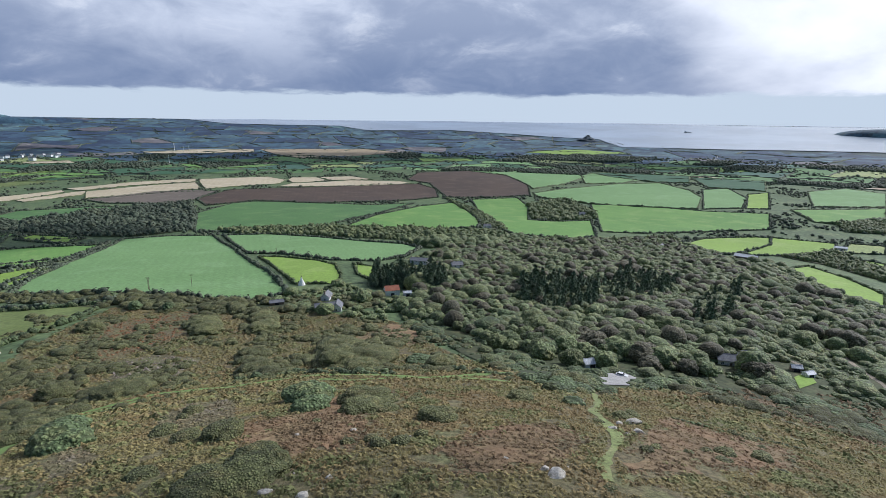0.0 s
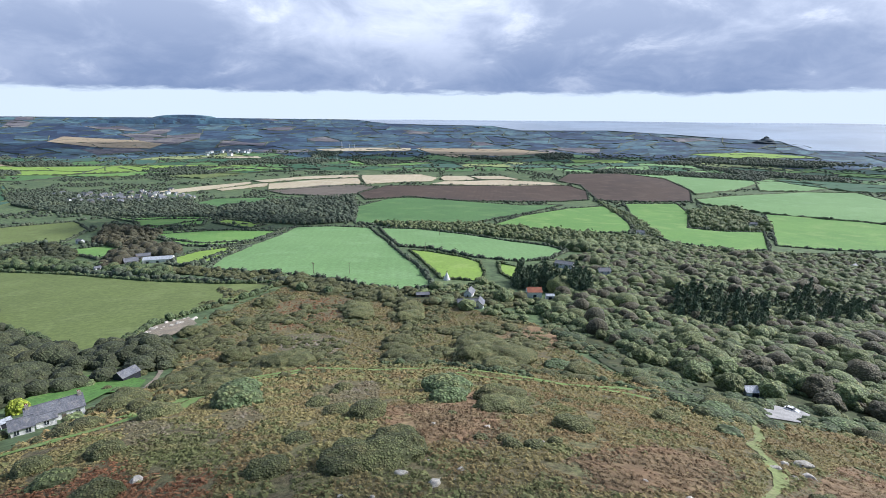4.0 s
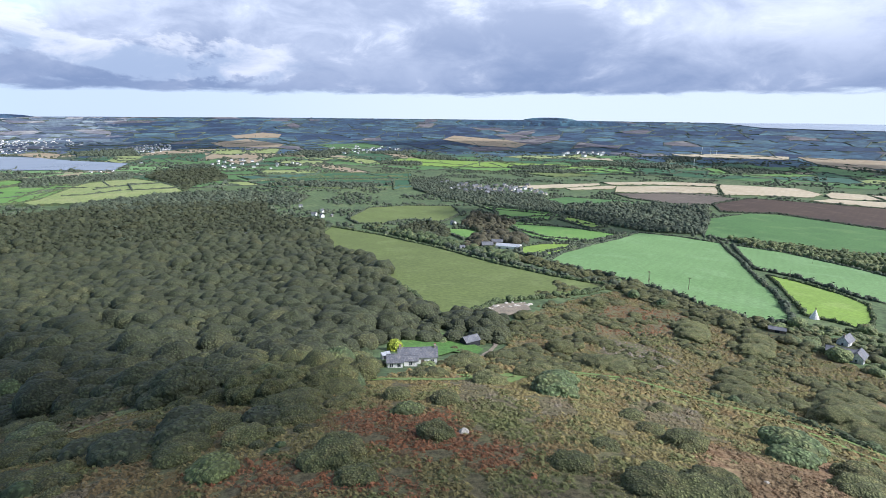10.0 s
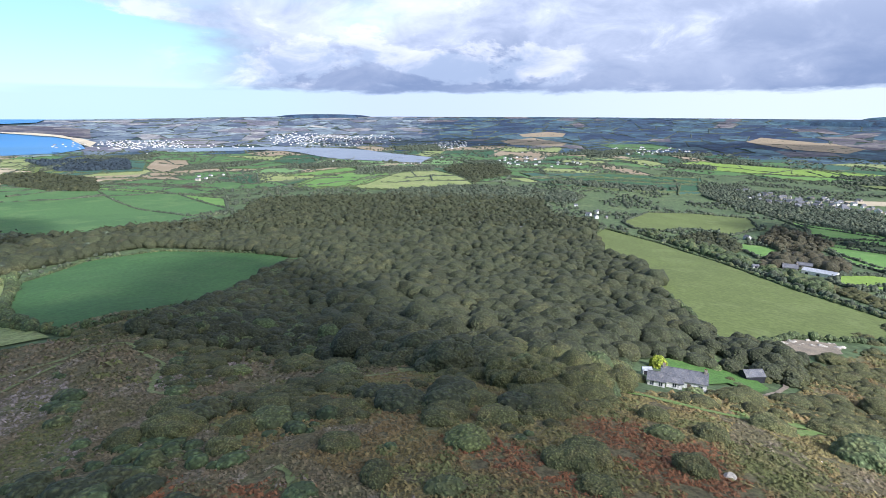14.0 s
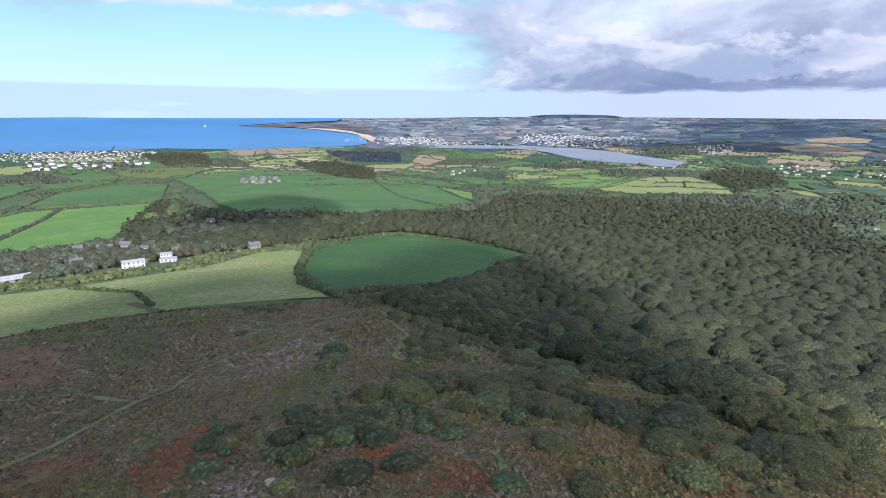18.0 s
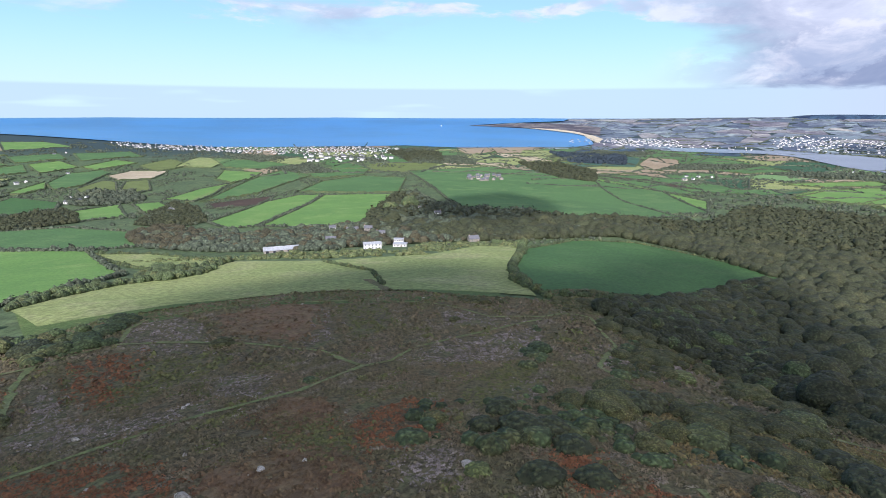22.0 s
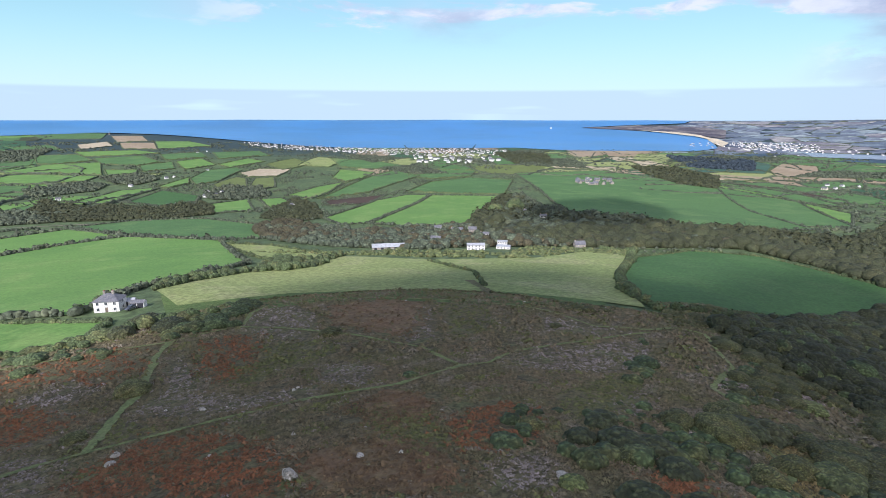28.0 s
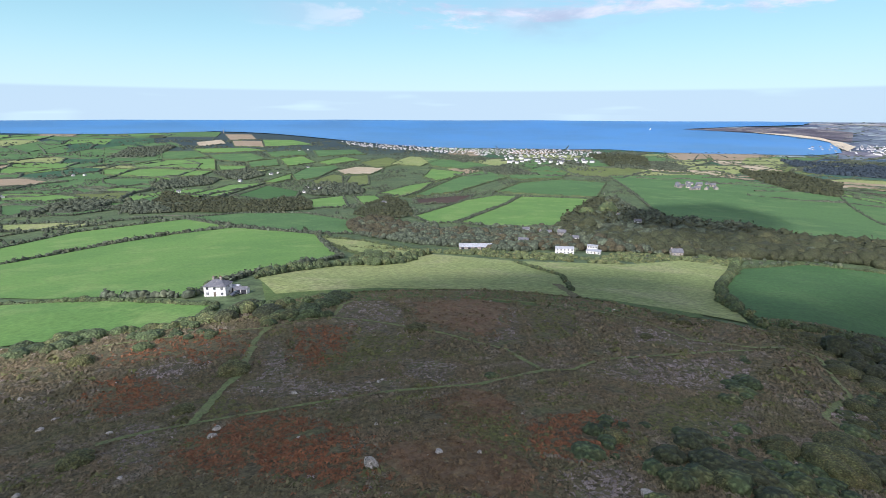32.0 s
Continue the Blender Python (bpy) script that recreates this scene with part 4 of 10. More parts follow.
# ---- buildings and other made things ----
def window_parts(parent, x, y, z, w, h, face):
    """A framed window, proud of the wall; face: -y, +y, -x or +x."""
    sx, sy = {"-y": (0, -1), "+y": (0, 1), "-x": (-1, 0), "+x": (1, 0)}[face]
    f = bmesh.new()
    if sy:
        for x0, x1, z0, z1 in ((-w / 2, w / 2, -h / 2, -h / 2 + 0.09), (-w / 2, w / 2, h / 2 - 0.09, h / 2), (-w / 2, -w / 2 + 0.09, -h / 2, h / 2), (w / 2 - 0.09, w / 2, -h / 2, h / 2), (-0.04, 0.04, -h / 2, h / 2)):
            box(f, x + x0, x + x1, y - 0.06, y + 0.06, z + z0, z + z1)
    else:
        for y0, y1, z0, z1 in ((-w / 2, w / 2, -h / 2, -h / 2 + 0.09), (-w / 2, w / 2, h / 2 - 0.09, h / 2), (-w / 2, -w / 2 + 0.09, -h / 2, h / 2), (w / 2 - 0.09, w / 2, -h / 2, h / 2)):
            box(f, x - 0.06, x + 0.06, y + y0, y + y1, z + z0, z + z1)
    win = part("window", f, PAINT["frame"], parent)
    g = bmesh.new()
    if sy:
        box(g, x - w / 2 + 0.05, x + w / 2 - 0.05, y - 0.025, y + 0.025, z - h / 2 + 0.05, z + h / 2 - 0.05)
    else:
        box(g, x - 0.025, x + 0.025, y - w / 2 + 0.05, y + w / 2 - 0.05, z - h / 2 + 0.05, z + h / 2 - 0.05)
    part("pane", g, PAINT["glass"], win)
    return win


def roof_slabs(parent, length, width, eaves, rise, material, over=0.35, hip=False, thick=0.18):
    hx, hy = length / 2 + over, width / 2 + over
    drop = rise * over / (width / 2)
    if hip:
        bm = bmesh.new()
        k = min(hx, hy) * 0.9
        base = [bm.verts.new(p) for p in ((-hx, -hy, eaves), (hx, -hy, eaves), (hx, hy, eaves), (-hx, hy, eaves))]
        low = [bm.verts.new((v.co.x, v.co.y, eaves - thick)) for v in base]
        a, b = bm.verts.new((-hx + k, 0, eaves + rise)), bm.verts.new((hx - k, 0, eaves + rise))
        for f in ((base[0], base[1], b, a), (base[2], base[3], a, b), (base[1], base[2], b), (base[3], base[0], a), tuple(low[::-1])):
            bm.faces.new(f)
        for i in range(4):
            bm.faces.new((low[i], low[(i + 1) % 4], base[(i + 1) % 4], base[i]))
        part("roof", bm, material, parent)
        return
    for sgn in (-1, 1):
        bm = bmesh.new()
        prof = [(sgn * hy, eaves - drop), (0, eaves + rise), (0, eaves + rise + thick), (sgn * hy, eaves - drop + thick)]
        a = [bm.verts.new((-hx, y, z)) for y, z in prof]
        b = [bm.verts.new((hx, y, z)) for y, z in prof]
        bm.faces.new(a)
        bm.faces.new(b[::-1])
        for i in range(4):
            bm.faces.new((a[i], b[i], b[(i + 1) % 4], a[(i + 1) % 4]))
        bmesh.ops.recalc_face_normals(bm, faces=bm.faces)
        part("roof_slope", bm, material, parent)
    bm = bmesh.new()
    box(bm, -hx, hx, -0.12, 0.12, eaves + rise + thick - 0.06, eaves + rise + thick + 0.08)
    part("ridge", bm, material, parent)


def body_mesh(length, width, eaves, rise, gable=True):
    bm = bmesh.new()
    hx, hy = length / 2, width / 2
    prof = [(-hy, -2.0), (hy, -2.0), (hy, eaves)] + ([(0, eaves + rise)] if gable else []) + [(-hy, eaves)]
    a = [bm.verts.new((-hx, y, z)) for y, z in prof]
    b = [bm.verts.new((hx, y, z)) for y, z in prof]
    bm.faces.new(a)
    bm.faces.new(b[::-1])
    for i in range(len(prof)):
        bm.faces.new((a[i], b[i], b[(i + 1) % len(prof)], a[(i + 1) % len(prof)]))
    bmesh.ops.recalc_face_normals(bm, faces=bm.faces)
    return bm


def house(x, y, rot, length, width, eaves, rise, wall="white", roof="slate", cols=3, rows=2, stacks=2, hip=False, door=True, name="house", label="white rendered house with a grey slate roof", category="house", up=0.0):
    """A dwelling or barn; its front looks along its own -y."""
    top = new(name)
    top.matrix_basis = Matrix.Translation(spot(x, y, up)) @ pose(0, 0, 0, 0, 0, rot)
    tagged(top, label, category)
    part("wall", body_mesh(length, width, eaves, rise, not hip), PAINT[wall], top)
    roof_slabs(top, length, width, eaves, rise, PAINT[roof], hip=hip)
    level = eaves / max(rows, 1)
    for r in range(rows):
        z = level * r + min(1.5, level * 0.58)
        for c in range(cols):
            wx = -length / 2 + length * (c + 0.5) / cols
            if r == 0 and door and c == cols // 2:
                bm = bmesh.new()
                box(bm, wx - 0.5, wx + 0.5, -width / 2 - 0.05, -width / 2 + 0.05, -0.3, 2.05, 0.01)
                d = part("door", bm, PAINT["wood"], top)
                bm = bmesh.new()
                box(bm, wx + 0.3, wx + 0.38, -width / 2 - 0.1, -width / 2 - 0.05, 0.95, 1.08)
                part("handle", bm, PAINT["steel"], d)
            else:
                window_parts(top, wx, -width / 2, z, 1.1, 1.25, "-y")
            window_parts(top, wx, width / 2, z, 1.1, 1.25, "+y")
        window_parts(top, length / 2, 0, z, 0.95, 1.2, "+x")
        window_parts(top, -length / 2, 0, z, 0.95, 1.2, "-x")
    for k in range(stacks):
        bm = bmesh.new()
        cx = (-1 if k == 0 else 1) * (length / 2 - 0.5 - (width * 0.35 if hip else 0))
        box(bm, cx - 0.4, cx + 0.4, -0.45, 0.45, eaves + rise * 0.5, eaves + rise + 1.0, 0.03)
        s = part("chimney", bm, PAINT["stone"], top)
        for dx in (-0.17, 0.17):
            bm = bmesh.new()
            tube(bm, cx + dx, 0, eaves + rise + 1.0, eaves + rise + 1.35, 0.13, 0.10)
            part("chimney_pot", bm, PAINT["tile"], s)
    return top


def shed(x, y, rot, length, width, eaves, rise, wall="stone", roof="steel", doors=2, name="shed", label="low shed with a sheet roof", category="shed"):
    top = new(name)
    top.matrix_basis = Matrix.Translation(spot(x, y)) @ pose(0, 0, 0, 0, 0, rot)
    tagged(top, label, category)
    part("wall", body_mesh(length, width, eaves, rise), PAINT[wall], top)
    roof_slabs(top, length, width, eaves, rise, PAINT[roof], over=0.25, thick=0.1)
    for k in range(doors):
        bm = bmesh.new()
        cx = -length / 2 + length * (k + 0.5) / doors
        box(bm, cx - 1.1, cx + 1.1, -width / 2 - 0.05, -width / 2 + 0.03, -0.4, min(2.3, eaves - 0.2), 0.01)
        part("door", bm, PAINT["dark"], top)
    return top


SMALL = {}


def cottage(x, y, rot, size=1.0, wall="white", roof="slate", label="small white village house with a slate roof"):
    """A village house seen from afar: walls, two roof slopes, a chimney and four windows, on shared meshes."""
    key = (wall, roof)
    if key not in SMALL:
        top = new("village_house")
        part("wall", body_mesh(10, 7, 4.8, 2.6), PAINT[wall], top)
        roof_slabs(top, 10, 7, 4.8, 2.6, PAINT[roof])
        bm = bmesh.new()
        box(bm, 4.0, 4.8, -0.4, 0.4, 6.0, 8.3)
        part("chimney", bm, PAINT["stone"], top)
        for sgn in (-1, 1):
            for wx in (-2.6, 2.6):
                for z in (1.5, 3.8):
                    bm = bmesh.new()
                    box(bm, wx - 0.7, wx + 0.7, sgn * 3.5 - 0.05, sgn * 3.5 + 0.05, z - 0.6, z + 0.6)
                    part("window", bm, PAINT["glass"], top)
        SMALL[key] = top
        made = top
    else:
        made = copy_thing(SMALL[key], Matrix.Identity(4))
    made.matrix_basis = Matrix.LocRotScale(spot(x, y), Euler((0, 0, radians(rot))), (size, size, size))
    return tagged(made, label, "house", "village houses")


def village(poly, spacing, label="small white village house with a slate roof", walls=("white", "white", "cream", "stone"), thin=0.25, size=1.0):
    for q in fill(poly, spacing, 0.35):
        if rng.random() > thin:
            cottage(q[0], q[1], float(rng.uniform(0, 180)), size * float(rng.uniform(0.8, 1.25)), walls[int(rng.integers(0, len(walls)))], "slate", label)


def town(label, poly, spacing, size=1.0, thin=0.3):
    """Crowded roofs and walls of a distant town, too many to count."""
    p = fill(poly, spacing, 0.4)
    p = p[rng.random(len(p)) > thin]
    wv, wf, rv, rf = [], [], [], []
    for x, y in p:
        a, s = rng.uniform(0, 3.14), size * rng.uniform(0.7, 1.35)
        l, w, h, g = 6 * s * rng.uniform(0.8, 1.5), 4 * s, 5.5 * s, 3.0 * s
        c, d = math.cos(a), math.sin(a)
        z = float(land(x, y))
        lift = lift_at(math.hypot(x, y), 1)
        base = len(wv)
        for u, v, q in ((-l, -w, -2), (l, -w, -2), (l, w, -2), (-l, w, -2), (-l, -w, h), (l, -w, h), (l, w, h), (-l, w, h)):
            wv.append((x + u * c - v * d, y + u * d + v * c, z + q + lift))
        wf += [(base + i, base + j, base + k, base + m) for i, j, k, m in ((0, 1, 5, 4), (1, 2, 6, 5), (2, 3, 7, 6), (3, 0, 4, 7))]
        base = len(rv)
        for u, v, q in ((-l - .4, -w - .4, h - .1), (l + .4, -w - .4, h - .1), (l + .4, w + .4, h - .1), (-l - .4, w + .4, h - .1), (-l - .4, 0, h + g), (l + .4, 0, h + g)):
            rv.append((x + u * c - v * d, y + u * d + v * c, z + q + lift))
        rf += [(base, base + 1, base + 5, base + 4), (base + 2, base + 3, base + 4, base + 5)] + [(base + 1, base + 2, base + 5, base + 5), (base + 3, base, base + 4, base + 4)]
    if not wv:
        return None
    top = new("town")
    tagged(top, label, "town", kind="stuff")
    for name, v, f, m in (("walls", wv, wf, PAINT["white"]), ("roofs", rv, rf, PAINT["slate"])):
        me = bpy.data.meshes.new(name)
        me.from_pydata(v, [], [tuple(dict.fromkeys(q)) for q in f])
        me.materials.append(m)
        new(name, me).parent = top
    return top


def car(x, y, rot, paint="car_white", label="white car parked on the gravel"):
    top = new("car")
    top.matrix_basis = Matrix.Translation(spot(x, y, 0.25)) @ pose(0, 0, 0, 0, 0, rot)
    tagged(top, label, "car")
    bm = bmesh.new()
    prism(bm, [(-2.1, 0.3), (2.1, 0.3), (2.15, 0.7), (1.9, 0.85), (1.0, 0.95), (-1.9, 0.98), (-2.15, 0.75)], -0.86, 0.86)
    bmesh.ops.bevel(bm, geom=bm.edges[:], offset=0.06, segments=1, affect="EDGES")
    part("body", bm, PAINT[paint], top)
    bm = bmesh.new()
    prism(bm, [(-1.75, 0.95), (0.95, 0.93), (0.35, 1.42), (-1.2, 1.46)], -0.74, 0.74)
    part("windows", bm, PAINT["glass"], top)
    bm = bmesh.new()
    box(bm, -1.2, 0.35, -0.72, 0.72, 1.44, 1.5, 0.02)
    part("roof", bm, PAINT[paint], top)
    for wx in (-1.3, 1.3):
        for wy in (-0.85, 0.85):
            bm = bmesh.new()
            made = tube(bm, 0, 0, -0.1, 0.1, 0.32, 0.32, 12)
            bmesh.ops.rotate(bm, verts=made, cent=(0, 0, 0), matrix=Euler((radians(90), 0, 0)).to_matrix())
            bmesh.ops.translate(bm, verts=made, vec=(wx, wy, 0.32))
            w = part("wheel", bm, PAINT["tyre"], top)
            bm = bmesh.new()
            made = tube(bm, 0, 0, -0.11, 0.11, 0.18, 0.18, 8)
            bmesh.ops.rotate(bm, verts=made, cent=(0, 0, 0), matrix=Euler((radians(90), 0, 0)).to_matrix())
            bmesh.ops.translate(bm, verts=made, vec=(wx, wy, 0.32))
            part("rim", bm, PAINT["steel"], w)
    return top


def pole(x, y, rot=0.0):
    top = new("power_pole")
    top.matrix_basis = Matrix.Translation(spot(x, y)) @ pose(0, 0, 0, 0, 0, rot)
    tagged(top, "slim wooden power pole standing in the field", "pole", "power poles")
    bm = bmesh.new()
    tube(bm, 0, 0, -0.5, 9.0, 0.2, 0.14)
    part("post", bm, PAINT["wood"], top)
    bm = bmesh.new()
    box(bm, -1.1, 1.1, -0.08, 0.08, 8.4, 8.6)
    part("crossarm", bm, PAINT["wood"], top)
    for k in (-0.95, 0, 0.95):
        bm = bmesh.new()
        tube(bm, k, 0, 8.6, 8.85, 0.06, 0.05)
        part("insulator", bm, PAINT["dark"], top)


def tent(x, y, size=2.6):
    top = new("tepee")
    top.matrix_basis = Matrix.Translation(spot(x, y, 0.3))
    tagged(top, "tall white canvas tepee in the meadow", "tent")
    bm = bmesh.new()
    tube(bm, 0, 0, 0, size * 2.1, size, 0.2, 14)
    part("canvas", bm, PAINT["canvas"], top)
    for k in range(6):
        bm = bmesh.new()
        made = tube(bm, 0, 0, 0, size * 0.7, 0.06, 0.05, 5)
        bmesh.ops.rotate(bm, verts=made, cent=(0, 0, 0), matrix=Euler((0.35, 0, k * 1.05)).to_matrix())
        bmesh.ops.translate(bm, verts=made, vec=(0, 0, size * 1.95))
        part("pole", bm, PAINT["wood"], top)


def mast(x, y, height, label="tall pale mast on the far farmland"):
    top = new("mast")
    top.matrix_basis = Matrix.Translation(spot(x, y))
    tagged(top, label, "mast")
    bm = bmesh.new()
    tube(bm, 0, 0, -2, height, height * 0.035, height * 0.02)
    part("shaft", bm, PAINT["white"], top)
    bm = bmesh.new()
    tube(bm, 0, 0, height, height * 1.06, height * 0.045, height * 0.03)
    part("cap", bm, PAINT["white"], top)


def monument(x, y, height):
    top = new("monument")
    top.matrix_basis = Matrix.Translation(spot(x, y))
    tagged(top, "slender three-sided stone obelisk on the hilltop", "monument")
    bm = bmesh.new()
    box(bm, -height * 0.16, height * 0.16, -height * 0.16, height * 0.16, -2, height * 0.2)
    part("base", bm, PAINT["stone"], top)
    bm = bmesh.new()
    tube(bm, 0, 0, height * 0.2, height, height * 0.14, height * 0.02, 3)
    part("shaft", bm, PAINT["stone"], top)


def ship(x, y, length, rot, label="dark cargo ship far out in the bay"):
    top = new("ship")
    top.matrix_basis = Matrix.Translation(spot(x, y, lift_at(math.hypot(x, y), 2))) @ pose(0, 0, 0, 0, 0, rot)
    tagged(top, label, "ship")
    k = length
    bm = bmesh.new()
    prism(bm, [(-k * .5, -k * .01), (k * .46, -k * .01), (k * .52, k * .06), (-k * .5, k * .05)], -k * .07, k * .07)
    part("hull", bm, PAINT["dark"], top)
    bm = bmesh.new()
    box(bm, -k * .42, -k * .26, -k * .06, k * .06, k * .05, k * .17)
    part("bridge", bm, PAINT["steel"], top)
    for c in (-0.1, 0.1, 0.3):
        bm = bmesh.new()
        tube(bm, k * c, 0, k * .05, k * .15, k * .008, k * .006, 6)
        part("crane", bm, PAINT["steel"], top)


def sailing_boat(x, y, height):
    top = new("sailing_boat")
    top.matrix_basis = Matrix.Translation(spot(x, y, lift_at(math.hypot(x, y), 2))) @ pose(0, 0, 0, 0, 0, 140)
    tagged(top, "white sailing boat on the blue sea", "boat")
    h = height
    bm = bmesh.new()
    prism(bm, [(-h * .35, 0), (h * .3, 0), (h * .45, h * .1), (-h * .38, h * .1)], -h * .08, h * .08)
    part("hull", bm, PAINT["white"], top)
    bm = bmesh.new()
    prism(bm, [(-h * .3, h * .16), (h * .03, h * .16), (h * .03, h)], -h * .01, h * .01)
    part("mainsail", bm, PAINT["canvas"], top)
    bm = bmesh.new()
    prism(bm, [(h * .06, h * .14), (h * .4, h * .12), (h * .06, h * .85)], -h * .01, h * .01)
    part("jib", bm, PAINT["canvas"], top)


def island(x, y, wide, high):
    top = new("island")
    top.matrix_basis = Matrix.Translation(spot(x, y, lift_at(math.hypot(x, y), 2)))
    tagged(top, "steep rocky island with a castle on its summit", "island")
    rows, n = 9, 28
    v = []
    for i in range(rows):
        f = i / (rows - 1)
        for k in range(n):
            a = 2 * math.pi * k / n
            r = wide / 2 * (1 - f) ** 0.8 * (1 + 0.3 * noise.noise(Vector((math.cos(a) * 1.3, math.sin(a) * 1.3, f * 3))))
            v.append((r * math.cos(a), r * math.sin(a), high * (f - 0.03)))
    q = [(i * n + k, i * n + (k + 1) % n, (i + 1) * n + (k + 1) % n, (i + 1) * n + k) for i in range(rows - 1) for k in range(n)]
    # the rock takes the leaf colour that is blued for haze
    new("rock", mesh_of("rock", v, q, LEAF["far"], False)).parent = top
    for k, (dx, w, h) in enumerate(((-0.06, 0.07, 0.16), (0.0, 0.06, 0.30), (0.06, 0.08, 0.18))):
        bm = bmesh.new()
        box(bm, wide * (dx - w / 2), wide * (dx + w / 2), -wide * 0.05, wide * 0.05, high * 0.78, high * (0.92 + h))
        part("castle", bm, PAINT["stone"], top)


def mound(x, y, rx, ry, high, rot, label, material=None):
    """A distant headland or hill rising from the horizon."""
    rows, n = 8, 40
    v = []
    for i in range(rows):
        f = i / (rows - 1)
        for k in range(n):
            a = 2 * math.pi * k / n
            w = 1 + 0.18 * noise.noise(Vector((math.cos(a) * 2, math.sin(a) * 2, f)))
            v.append((rx * math.cos(a) * (1 - f * 0.93) * w, ry * math.sin(a) * (1 - f * 0.93) * w, high * math.sin(f * math.pi / 2) ** 0.8 - 3 - 60 * (1 - f) ** 6))
    q = [(i * n + k, i * n + (k + 1) % n, (i + 1) * n + (k + 1) % n, (i + 1) * n + k) for i in range(rows - 1) for k in range(n)] + [tuple((rows - 1) * n + k for k in (0, 10, 20, 30))]
    ob = new("headland", mesh_of("headland", v, q, material or FIELD["far_light"], True))
    ob.matrix_basis = Matrix.Translation(spot(x, y, lift_at(math.hypot(x, y), 2))) @ pose(0, 0, 0, 0, 0, rot)
    return tagged(ob, label, "headland", kind="structure")


def patchwork(b0, b1, radii, across, palette, woods, seed, label, hedge_leaf="far", hedge_h=3.2, water_areas=(), hazy=False):
    """The patchwork of distant hedged fields between two bearings: rows by distance, cut into uneven fields."""
    pick = np.random.default_rng(seed)
    hv, hf, count = [], [], 0
    tv = []
    cols_at = {}
    names = [k for k, n in palette for _ in range(n)]

    def corner(row, b):
        w = 0.5 * (radii[min(row + 1, len(radii) - 1)] - radii[max(row - 1, 0)])
        r = radii[row] + 0.75 * w * noise.noise(Vector((b / 3.1, row * 1.7, seed)))
        return r

    for row in range(len(radii) - 1):
        mid = 0.5 * (radii[row] + radii[row + 1])
        step = math.degrees(across / mid)
        b = b0 - pick.uniform(0, step)
        while b < b1:
            nb = b + step * pick.uniform(0.55, 1.6)
            lean = pick.uniform(-0.8, 0.8) * step
            ends = []
            for f in np.linspace(0, 1, 5):
                for g in np.linspace(0, 1, 7):
                    bb = b + (nb - b) * g + lean * (f - 0.5)
                    ends.append(polar(bb, corner(row, bb) * (1 - f) + corner(row + 1, bb) * f))
            p = np.array(ends)
            c = p.mean(0)
            if not any(inside(np.array([c[0]]), np.array([c[1]]), w)[0] for w in water_areas):
                if pick.random() < woods:
                    if mid < 2600:
                        tv.append(p)
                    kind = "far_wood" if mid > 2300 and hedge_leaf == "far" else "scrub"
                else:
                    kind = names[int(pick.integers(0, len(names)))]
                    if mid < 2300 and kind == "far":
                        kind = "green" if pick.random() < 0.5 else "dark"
                    # beyond 2.5 km the fields take the haze-tinted colours
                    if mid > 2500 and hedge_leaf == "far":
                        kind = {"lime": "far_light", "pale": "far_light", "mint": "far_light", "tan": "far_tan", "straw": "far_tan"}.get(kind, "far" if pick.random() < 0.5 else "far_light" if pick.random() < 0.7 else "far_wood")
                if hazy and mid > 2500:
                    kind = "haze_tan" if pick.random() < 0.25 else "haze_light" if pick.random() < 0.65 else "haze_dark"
                r = np.hypot(p[:, 0], p[:, 1])
                z = land(p[:, 0], p[:, 1]) + lift_at(r, 0)
                q = [(i * 7 + k, i * 7 + k + 1, (i + 1) * 7 + k + 1, (i + 1) * 7 + k) for i in range(4) for k in range(6)]
                me = mesh_of("field", np.column_stack([p, z]), np.array(q)[:, ::-1], FIELD[kind], True)
                tagged(new("field", me), label, "field", kind="structure")
                for line in (p[0:7], p[0::7][:5]):
                    if pick.random() < (0.45 if mid > 2500 else 0.1):
                        continue
                    pts = densify([tuple(u) for u in line], mid * 0.006, closed=False)
                    tall = hedge_h * (1.25 if mid > 2500 else 1.0)
                    v, f4 = ribbon(pts, tall, tall * 1.7)
                    hv.append(v)
                    hf.append(f4 + count)
                    count += len(v)
            b = nb
    if hv:
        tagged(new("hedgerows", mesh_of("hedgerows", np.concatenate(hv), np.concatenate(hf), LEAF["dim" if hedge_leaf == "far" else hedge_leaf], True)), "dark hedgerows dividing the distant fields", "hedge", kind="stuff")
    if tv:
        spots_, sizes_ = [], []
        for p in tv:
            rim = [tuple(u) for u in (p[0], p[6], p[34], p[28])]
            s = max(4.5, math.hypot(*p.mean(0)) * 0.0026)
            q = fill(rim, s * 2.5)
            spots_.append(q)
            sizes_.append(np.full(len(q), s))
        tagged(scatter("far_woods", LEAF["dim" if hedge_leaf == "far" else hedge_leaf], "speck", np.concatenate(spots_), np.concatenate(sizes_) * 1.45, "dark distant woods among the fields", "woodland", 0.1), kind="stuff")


def cloud(bearing, r, rx, ry, turn):
    """An unseen cloud set high in the sun's way, so that its shadow falls at this bearing and distance."""
    gx, gy = polar(bearing, r)
    k = (1500 - 100) / SUN_DIR.z
    v, f = icosphere(4)
    w = 1 + 0.22 * np.array([noise.noise(Vector((p[0] * 1.6, p[1] * 1.6, p[2] + bearing))) for p in v])
    v = v * w[:, None] * np.array([rx, ry, 60.0])
    ob = new("cloud", mesh_of("cloud", v, f, CLOUD, True))
    ob.matrix_basis = Matrix.Translation((gx + SUN_DIR.x * k, gy + SUN_DIR.y * k, 1500)) @ pose(0, 0, 0, 0, 0, turn)
    return tagged(ob, "cloud overhead, out of view, placed to shade the land", "cloud", kind="structure")


